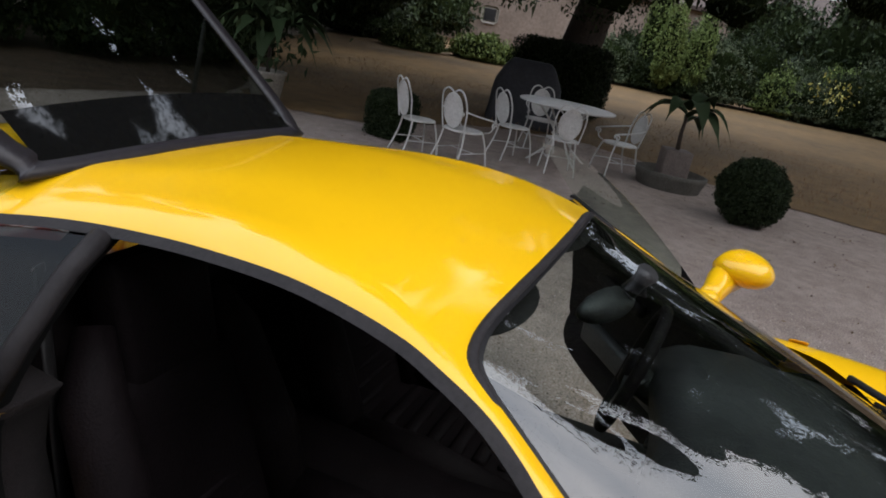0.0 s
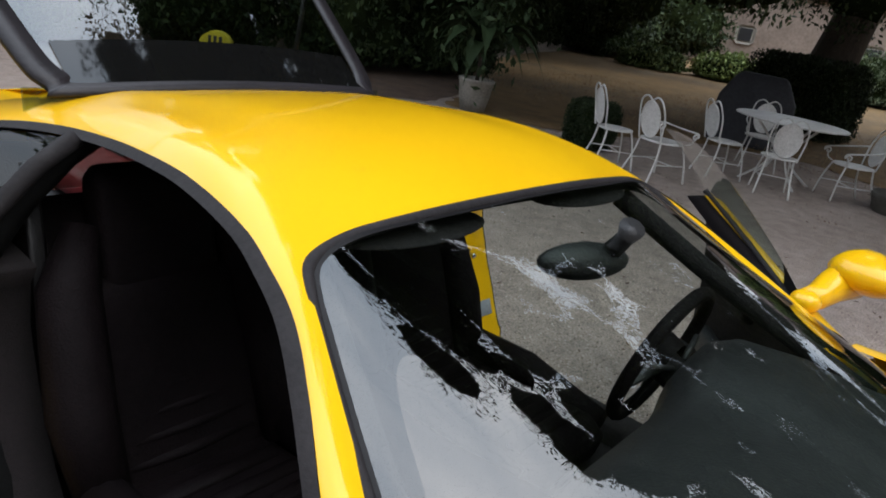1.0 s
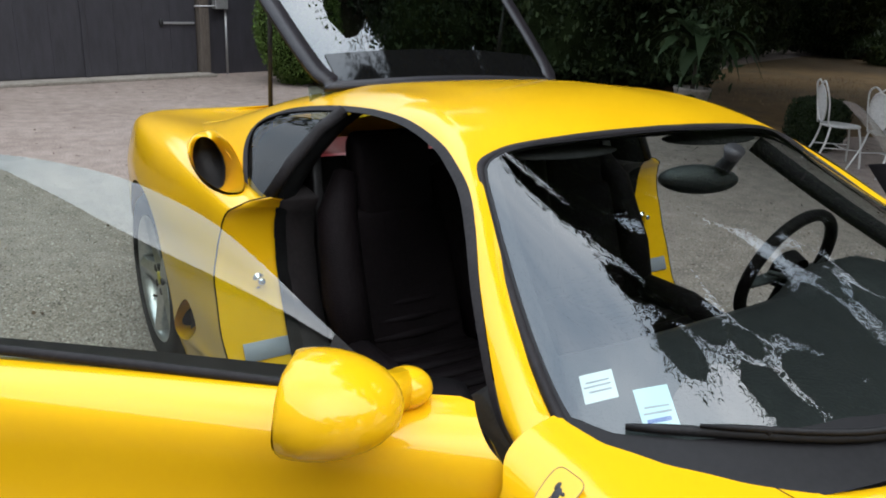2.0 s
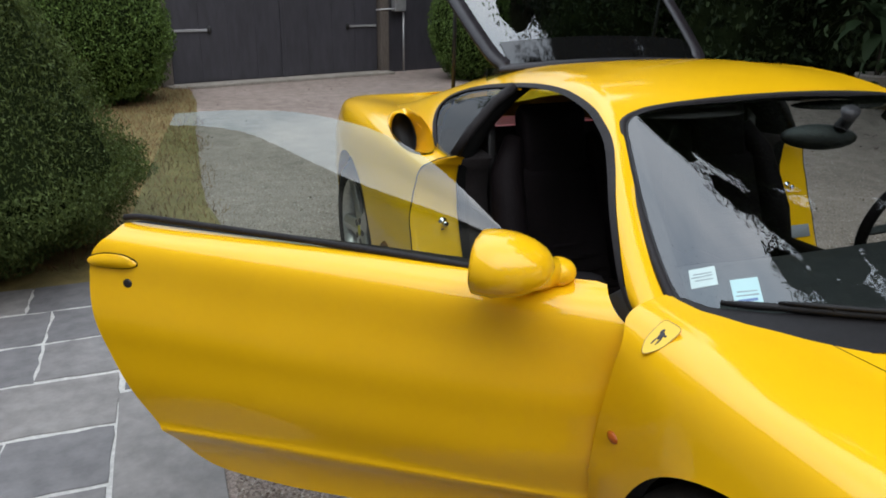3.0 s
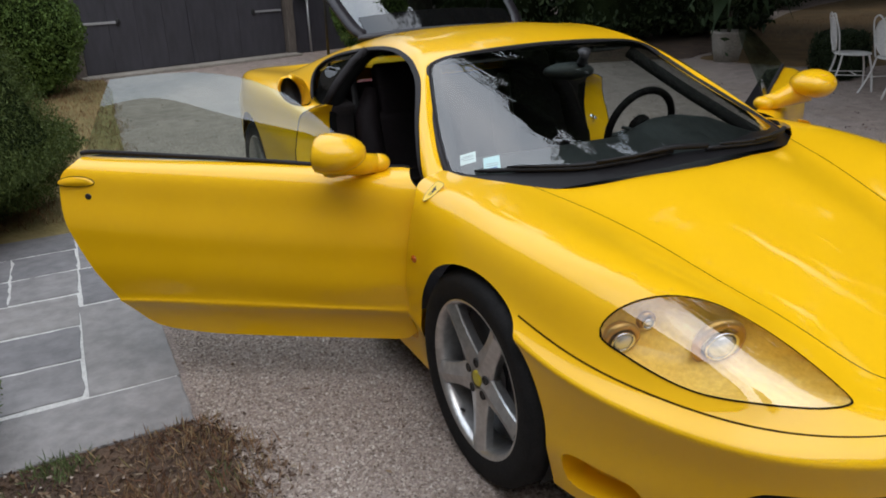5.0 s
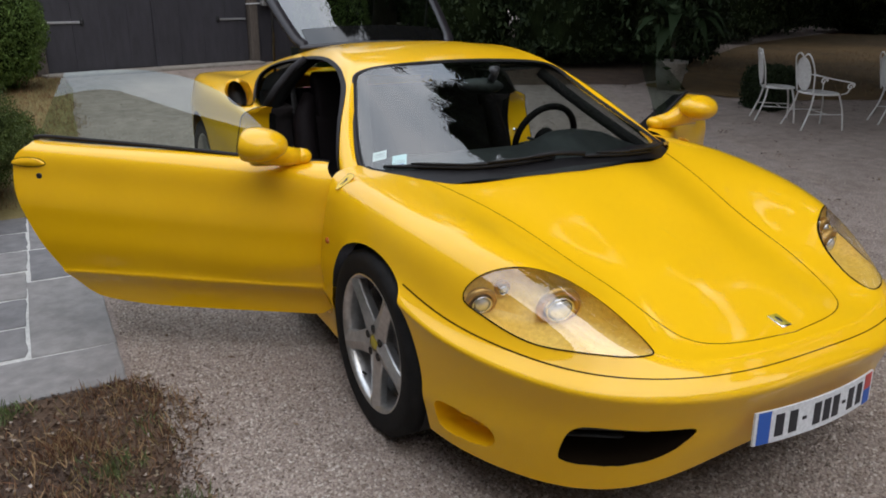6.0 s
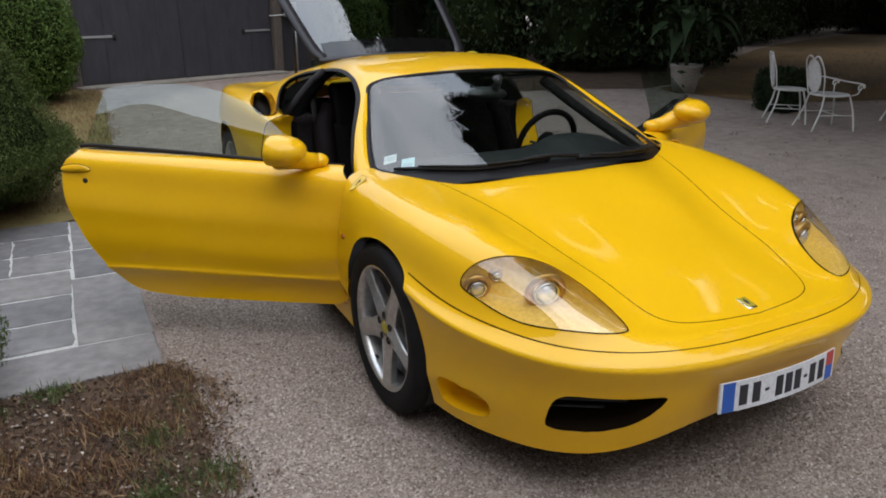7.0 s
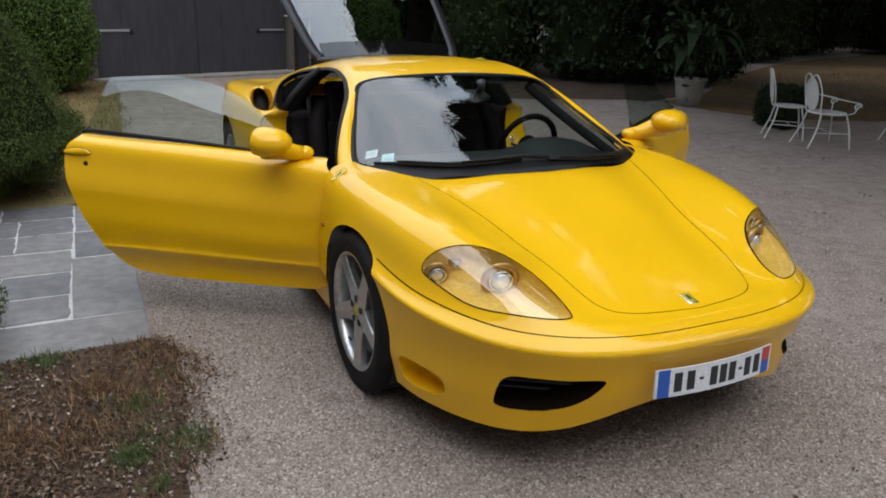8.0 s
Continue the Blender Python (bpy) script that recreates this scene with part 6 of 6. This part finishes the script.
grill = thing("barbecue", (10.6, 2.35, 0), 15, "barbecue under a dark grey fabric cover", "barbecue")
bm = bmesh.new()
vs = box(bm, (.72, 1.15, 1.02), (0, 0, .51), (0, 0, 0), .12, 4)
bmesh.ops.subdivide_edges(bm, edges=list(bm.edges), cuts=3, use_grid_fill=True)
for v in bm.verts:
    k = (.94 + .10 * (1 - v.co.z / 1.02)) * (1 - .35 * max(0, v.co.z - .68) / .34)
    v.co.z += .06 * max(0, v.co.z - .68) / .34
    v.co.x *= k
    v.co.y *= k
    v.co += Vector((1, 1, .4)) * .018 * noise.noise(v.co * 5)
    v.co.z = max(v.co.z, 0)
part("fabric_cover", bm, COVER, grill)

# stone basin with a square planter and a broad-leaved plant
urn = thing("stone_basin", (8.2, -.3, 0), 0, "low round stone basin holding a planter", "basin")
part("rim", lathe([(0, .40), (.08, .42), (.15, .45), (.20, .46), (.21, .42), (.15, .38), (.10, .0005)], 36, "z"), DARKSTONE, urn)
planter = thing("planter", (8.17, -.3, .11), 18, "square pale stone planter with a broad-leaved plant", "planter")
bm = bmesh.new()
box(bm, (.34, .34, .38), (0, 0, .19), (0, 0, 0), .02)
part("pot", bm, PINKSTONE, planter)


def frond(bm, base, yaw, length, width, rise, droop):
    """One long arching leaf with a fold along the rib."""
    n = 9
    rows = []
    for i in range(n):
        t = i / (n - 1)
        along = length * t
        z = base[2] + rise * math.sin(t * math.pi * .62) - droop * t ** 2.2
        w = width * math.sin(min(1, t * 1.05 + .06) * math.pi) ** .8
        c, s = math.cos(yaw), math.sin(yaw)
        rows.append([bm.verts.new((base[0] + along * c - q * w * s, base[1] + along * s + q * w * c, z + abs(q) * w * .35)) for q in (-1, 0, 1)])
    for A, B in zip(rows, rows[1:]):
        for q in (0, 1):
            bm.faces.new((A[q], A[q + 1], B[q + 1], B[q]))


def leafy(parent, base, count, length, width, rise, droop, seed):
    r = np.random.default_rng(seed)
    part("stem", tube([(0, 0, base - .35), (.01, .01, base - .1), (0, 0, base + .12)], [.03, .025, .02], 8), BARK, parent)
    for k in range(count):
        bm = bmesh.new()
        frond(bm, (0, 0, base + .25 * r.random()), 2 * math.pi * k / count + r.normal() * .25, length * (.75 + .45 * r.random()), width * (.8 + .4 * r.random()), rise * (.7 + .6 * r.random()), droop * (.7 + .7 * r.random()))
        part("leaf", bm, FROND, parent)


leafy(planter, .70, 8, .60, .105, .26, .42, 3)

pot = thing("plant_pot", (6.9, 4.9, 0), 0, "pale round clay pot with a large broad-leaved shrub", "plant pot")
part("pot", lathe([(0, .0005), (0, .17), (.20, .21), (.38, .235), (.40, .25), (.43, .25), (.43, .22), (.36, .20), (.36, .0005)], 28, "z"), STONE, pot)
leafy(pot, .75, 14, .85, .12, .42, .55, 5)
Q = np.array([0, 0, 1.05]) + rng.normal(size=(320, 3)) * np.array([.34, .34, .30])
scatter_mesh("leaves", Q, .13, LEAF, FROND, parent=pot)

# small painted milestone at the edge of the drive
MILE_WHITE = surface("chalky_white_paint", [(0.3, (0.52, 0.52, 0.50)), (0.7, (0.68, 0.68, 0.66))], 6, 0.9, 0.4, 40)
MILE_YELLOW = surface("chalky_yellow_paint", [(0.3, (0.58, 0.50, 0.03)), (0.7, (0.70, 0.60, 0.04))], 6, 0.85, 0.4, 40)
milestone = thing("milestone", (3.88, 6.42, .008), -46, "small white milestone with a yellow painted rounded top", "milestone")


def upright(name, prof, depth, mat, label=""):
    """A profile in x, z drawn out over a depth, its edges rounded."""
    bm = bmesh.new()
    A = [bm.verts.new((x, -depth / 2, z)) for x, z in prof]
    B = [bm.verts.new((x, depth / 2, z)) for x, z in prof]
    bm.faces.new(A)
    bm.faces.new(B[::-1])
    for i in range(len(prof)):
        j = (i + 1) % len(prof)
        bm.faces.new((A[j], A[i], B[i], B[j]))
    bmesh.ops.bevel(bm, geom=[e for e in bm.edges if abs(e.verts[0].co.y - e.verts[1].co.y) < 1e-6], offset=.014, segments=2, affect="EDGES")
    return part(name, bm, mat, milestone, label, smooth=False)


upright("shaft", [(-.18, .05), (.18, .05), (.18, .41), (-.18, .41)], .20, MILE_WHITE)
upright("cap", [(-.184, .412), (.184, .412)] + [(.184 * math.cos(a), .425 + .172 * math.sin(a)) for a in np.linspace(0, math.pi, 15)], .206, MILE_YELLOW, "yellow painted rounded top")
upright("plinth", [(-.23, 0), (.23, 0), (.23, .05), (-.23, .05)], .28, MILE_WHITE)
for x in (-.06, .0, .06):
    bm = bmesh.new()
    box(bm, (.036, .004, .085), (x, -.1045, .505), (0, 0, 0), .001, 1)
    part("print_bar", bm, INK, milestone)

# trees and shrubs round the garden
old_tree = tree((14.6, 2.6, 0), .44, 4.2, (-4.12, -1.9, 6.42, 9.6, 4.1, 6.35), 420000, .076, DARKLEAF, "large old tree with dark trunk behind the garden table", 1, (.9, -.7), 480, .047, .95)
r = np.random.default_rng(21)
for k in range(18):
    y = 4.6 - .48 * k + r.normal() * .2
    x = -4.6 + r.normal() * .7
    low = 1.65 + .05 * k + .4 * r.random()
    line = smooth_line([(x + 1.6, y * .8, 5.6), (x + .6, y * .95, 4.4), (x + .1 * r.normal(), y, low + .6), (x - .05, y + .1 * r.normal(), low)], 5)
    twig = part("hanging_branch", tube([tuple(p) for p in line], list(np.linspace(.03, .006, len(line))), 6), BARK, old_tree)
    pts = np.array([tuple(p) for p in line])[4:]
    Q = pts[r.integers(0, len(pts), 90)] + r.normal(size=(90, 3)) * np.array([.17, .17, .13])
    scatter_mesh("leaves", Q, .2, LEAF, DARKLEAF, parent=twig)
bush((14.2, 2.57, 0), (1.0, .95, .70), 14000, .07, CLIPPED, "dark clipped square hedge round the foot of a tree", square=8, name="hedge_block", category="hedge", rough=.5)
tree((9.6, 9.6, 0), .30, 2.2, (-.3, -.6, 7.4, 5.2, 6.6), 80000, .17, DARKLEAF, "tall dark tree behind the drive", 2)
# made-up tree: its unseen crown hangs far off the trunk to shade the ground
tree((13.6, 12.6, 0), .26, 3.0, (-4.0, -6.0, 6.3, 4.8, 3.2), 60000, .15, DARKLEAF, "dark tree added to shade the lawn's edge, crown out of view", 14)
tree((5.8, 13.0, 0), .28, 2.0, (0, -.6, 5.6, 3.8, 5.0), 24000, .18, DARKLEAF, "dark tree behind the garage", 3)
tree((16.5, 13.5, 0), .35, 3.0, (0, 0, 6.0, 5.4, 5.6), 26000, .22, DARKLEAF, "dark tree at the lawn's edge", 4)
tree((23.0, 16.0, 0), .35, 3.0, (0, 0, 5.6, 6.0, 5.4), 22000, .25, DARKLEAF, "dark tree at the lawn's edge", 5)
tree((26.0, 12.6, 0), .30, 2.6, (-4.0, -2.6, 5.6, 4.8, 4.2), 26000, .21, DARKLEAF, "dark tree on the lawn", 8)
# tree added outside the view to darken the lawn side
tree((16.5, -10.5, 0), .32, 3.2, (-.5, .5, 7.0, 5.2, 4.2), 36000, .2, DARKLEAF, "unseen dark tree beside the lawn, added for shade", 9)
tree((27, -9, 0), .35, 3.2, (0, 0, 7.0, 5.5, 4.6), 12000, .26, SHRUB, "broad green tree beyond the lawn", 6)
for k, (x, y, a, b, h, mat, lab) in enumerate((
        (5.6, 9.2, 1.3, 1.0, 1.05, DARKLEAF, "dark evergreen shrub beside the drive"), (7.6, 8.2, 1.4, 1.1, 1.2, DARKLEAF, "dark evergreen shrub beside the drive"), (9.6, 7.9, 1.5, 1.2, 1.0, DARKLEAF, "dark evergreen shrub beside the lawn"),
        (12.2, 10.2, 2.0, 1.5, 1.4, DARKLEAF, "dark spreading shrub beside the lawn"), (15.8, 12.0, 2.2, 1.6, 1.5, DARKLEAF, "dark spreading shrub beside the lawn"), (20.5, 14.2, 2.8, 1.7, 1.6, DARKLEAF, "dark spreading shrub beside the lawn"),
        (26, 13.6, 3.0, 2.0, 1.4, DARKLEAF, "dark spreading shrub at the lawn's end"), (24.6, 10.4, 1.6, 1.3, .45, SHRUB, "low green border plant at the lawn's end"), (26.4, 8.2, 1.5, 1.4, .55, LIGHTSHRUB, "low bright green border plant at the lawn's end"),
        (3.6, 12.2, 1.2, 1.0, 1.2, DARKLEAF, "dark evergreen shrub behind the garage"))):
    bush((x, y, 0), (a, b, h), int(3200 + 500 * a * b), .11 if mat is DARKLEAF else .14, mat, lab, category="shrub", name="shrub", core=.78, rough=2.6, low=.4 * h)
# mixed border beyond the lawn: overlapping shrubs of uneven height
r = np.random.default_rng(8)
for k in range(30):
    t = k / 29
    x, y = 29.9 + 1.6 * math.sin(t * 2.6) + 1.1 * (k % 2) - 4.5 * max(0, t - .6), 7.4 - 24 * t + r.normal() * .4
    a, h = 1.15 + .75 * r.random(), (.9 + .75 * r.random()) * (.55 if y > 4.2 else 1.0) * (1.25 if k % 2 else .85)
    mat = (GREYSHRUB, DARKLEAF, LIGHTSHRUB, GREYSHRUB, SHRUB)[int(r.random() * 5)]
    lab = {"dark_tree_leaf": "dark leafy border shrub beyond the lawn", "light_shrub_leaf": "light green border shrub beyond the lawn", "grey_shrub_leaf": "grey-green border shrub beyond the lawn", "shrub_leaf": "mid-green border shrub beyond the lawn"}[mat.name]
    bush((x, y, 0), (a, a * 1.1, h), 4200, .13, mat, lab, category="shrub", name="shrub", core=.66, rough=3.6, low=.35 * h)
for x, y, a, h in ((29.6, 1.6, .9, 2.5), (30.4, .5, .9, 2.3), (30.9, 2.4, 1.0, 2.9)):
    bush((x, y, 0), (a, a, h), 6000, .12, LIGHTSHRUB, "tall feathery light green shrub beyond the lawn", category="shrub", name="shrub", core=.5, rough=3.5, low=.5 * h)
for x, y, z in ((28.4, -4.2, 1.5), (28.6, -4.6, 1.2)):
    scatter_mesh("blossom", np.array([x, y, z]) + rng.normal(size=(46, 3)) * np.array([.25, .32, .25]), .15, LEAF, FLOWER, label="cluster of pale yellow blossom", category="flowers")

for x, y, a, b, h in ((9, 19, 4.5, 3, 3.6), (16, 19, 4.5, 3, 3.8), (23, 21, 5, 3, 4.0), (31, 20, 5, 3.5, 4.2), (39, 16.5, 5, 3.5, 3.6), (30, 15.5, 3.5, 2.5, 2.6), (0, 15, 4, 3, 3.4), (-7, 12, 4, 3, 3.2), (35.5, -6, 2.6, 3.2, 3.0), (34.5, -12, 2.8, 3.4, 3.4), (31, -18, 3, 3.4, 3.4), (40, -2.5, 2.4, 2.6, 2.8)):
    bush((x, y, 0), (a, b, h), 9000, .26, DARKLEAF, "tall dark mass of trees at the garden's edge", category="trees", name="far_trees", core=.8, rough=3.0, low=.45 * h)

# behind camera, unseen: made-up house and trees that block sky and shape reflections
home = thing("home", (-5.65, -2.5, 0), 90, "plain pale wall beside the terrace, unseen, added to block sky and bounce light", "house", kind="structure")
gbox("wall", (22, .4, 6.1), (0, 0, 3.05), BLOCKERWALL, home)
gbox("roof", (22.6, 5, .2), (0, 1.85, 7.05), WOOD, home, rot=(22, 0, 0))
# two trees added out of view to cut the sky light from the front
tree((-2.5, -13.0, 0), .30, 2.2, (0, 0, 5.6, 4.6, 4.6), 26000, .2, DARKLEAF, "unseen dark tree in front of the drive, added to block sky", 11)
tree((5.5, -12.5, 0), .30, 2.2, (0, 0, 5.6, 4.8, 4.6), 26000, .2, DARKLEAF, "unseen dark tree in front of the drive, added to block sky", 12)

# far house seen between the trees
house = thing("house", (47, 1, 0), -82, "far pinkish rendered house with small windows", "house")
gbox("wall", (46, .4, 4.4), (-8, 0, 2.2), PINKWALL, house)
for x in (-20.0, -13.2, -6.4, .4, 7.2):
    wn = gbox("window", (1.15, .12, 1.10), (x, -.20, 1.85), STONE, house, bevel=.2)
    gbox("pane", (.74, .03, .72), (x, -.27, 1.85), BLACK, wn)
gbox("eave", (46.6, .7, .22), (-8, -.35, 4.45), ROOFTILE, house)
gbox("roof", (47, 6, .25), (-8, 2.2, 5.5), ROOFTILE, house, rot=(22, 0, 0))

# loose gravel, dry grass, weeds and fallen leaves
def inside_car(x, y):
    return (np.abs(x) < .6) & (y > -1.7) & (y < 1.7)


def gravel_points(n, x0, x1, y0, y1, soft):
    """Random points on the drive, thinning out at the far edges and over the earth."""
    X, Y = rng.uniform(x0, x1, n), rng.uniform(y0, y1, n)
    fade = np.clip((x1 - X) / soft, 0, 1) * np.clip((y1 - Y) / soft, 0, 1) * np.clip((Y - y0) / soft, 0, 1)
    edge = -1.60 + .05 * np.sin(Y * 9) + .04 * np.sin(Y * 23) - .10 * np.clip(-1.6 - Y, 0, 2)
    over = (X < edge) & (rng.random(n) > np.exp((X - edge) / .10) * .75)
    keep = ~inside_car(X, Y) & ~((X < -1.625) & (Y > -.62)) & ~(over & (Y <= -.62)) & (rng.random(n) < fade)
    X, Y = X[keep], Y[keep]
    return np.stack([X, Y, height(X, Y) + .001 + .003 * rng.random(len(X))], axis=1)


P = np.concatenate([gravel_points(300000, -2.2, 1.6, -4.4, 2.4, .7), gravel_points(120000, -1.75, 4.6, -5.2, 5.0, 2.0)])
scatter_mesh("gravel_stones", P, .0074, CHIP, PEBBLE, flat=.8, upright=True, label="loose pale and dark gravel stones", category="gravel")


def patches(n, count, spread, x0, x1, y0, y1, lift):
    """Points gathered in uneven patches, thinning out towards the drive."""
    C = np.stack([rng.uniform(x0, x1, count), rng.uniform(y0, y1, count)], axis=1)
    w = rng.random(count) ** 2 + .15
    idx = rng.choice(count, n, p=w / w.sum())
    Q = C[idx] + rng.normal(0, 1, (n, 2)) * (spread * (.5 + rng.random(count))[idx])[:, None]
    edge = -1.56 + .07 * np.sin(Q[:, 1] * 4.1) + .05 * np.sin(Q[:, 1] * 11) - .10 * np.clip(-1.6 - Q[:, 1], 0, 2)
    Q = Q[(Q[:, 0] < edge + np.abs(rng.normal(0, .05, n))) & (Q[:, 1] < -.63)]
    return np.concatenate([Q, np.full((len(Q), 1), lift)], axis=1)


scatter_mesh("dry_grass", patches(17000, 110, .08, -3.2, -1.5, -3.3, -.66, .010), .047, BLADE, STRAW, label="tufts of dry brown grass on earth", category="grass", upright=True)
weed_spots = np.concatenate([patches(8000, 42, .045, -3.0, -1.5, -3.2, -.66, .012), patches(1500, 9, .05, -3.0, -1.75, -.70, -.64, .012)])
scatter_mesh("weeds", weed_spots, .042, BLADE, WEED, label="small green weeds in the earth", category="weeds", upright=True)
scatter_mesh("stray_stones", patches(1100, 40, .14, -3.0, -1.45, -3.2, -.66, .022), .0085, CHIP, PEBBLE, flat=.8, upright=True, label="pale gravel stones strewn over bare earth", category="gravel")
N = 15000
X, Y = rng.uniform(-3.4, -1.30, N), rng.uniform(2.0, 9.0, N)
edge = -1.52 + .03 * (Y - 2) + .05 * np.sin(Y * 5.3) + np.abs(rng.normal(0, .06, N))
X, Y = X[X < edge], Y[X < edge]
scatter_mesh("verge_grass", np.stack([X, Y, np.full(len(X), .010)], axis=1), .05, BLADE, STRAW, label="short dry grass on the verge", category="grass", upright=True)
N = 9000
X, Y = rng.uniform(8.9, 16, N), rng.uniform(-6, 8, N)
scatter_mesh("lawn_grass", np.stack([X, Y, np.full(N, .06)], axis=1), .06, BLADE, STRAW, label="short dry lawn grass", category="grass", upright=True)
scatter_mesh("leaf_litter", np.concatenate([patches(34000, 80, .15, -3.4, -1.46, -3.4, -.64, .020), patches(3000, 40, .2, -1.7, -1.3, -2.8, -.6, .016)]), .026, LEAF, LITTER, flat=.5, label="brown leaf litter on bare earth", category="leaves")
# fallen leaves, with many more towards the trees to darken gravel like shade
N = 1500
X, Y = 9 - 10.5 * rng.random(N) ** 1.7, rng.uniform(-4.5, 9, N)
C = np.stack([rng.uniform(1.5, 8.0, 34), rng.uniform(-3.5, 6.0, 34)], axis=1)
Q = np.repeat(C, 14, axis=0) + rng.normal(0, .07, (34 * 14, 2))
X, Y = np.concatenate([X, Q[:, 0]]), np.concatenate([Y, Q[:, 1]])
keep = ~inside_car(X, Y)
scatter_mesh("fallen_leaves", np.stack([X, Y, height(X, Y) + .012], axis=1)[keep], .04, LEAF, LITTER, flat=.35, label="fallen brown leaves on gravel, extra ones standing in for tree shade", category="leaves")
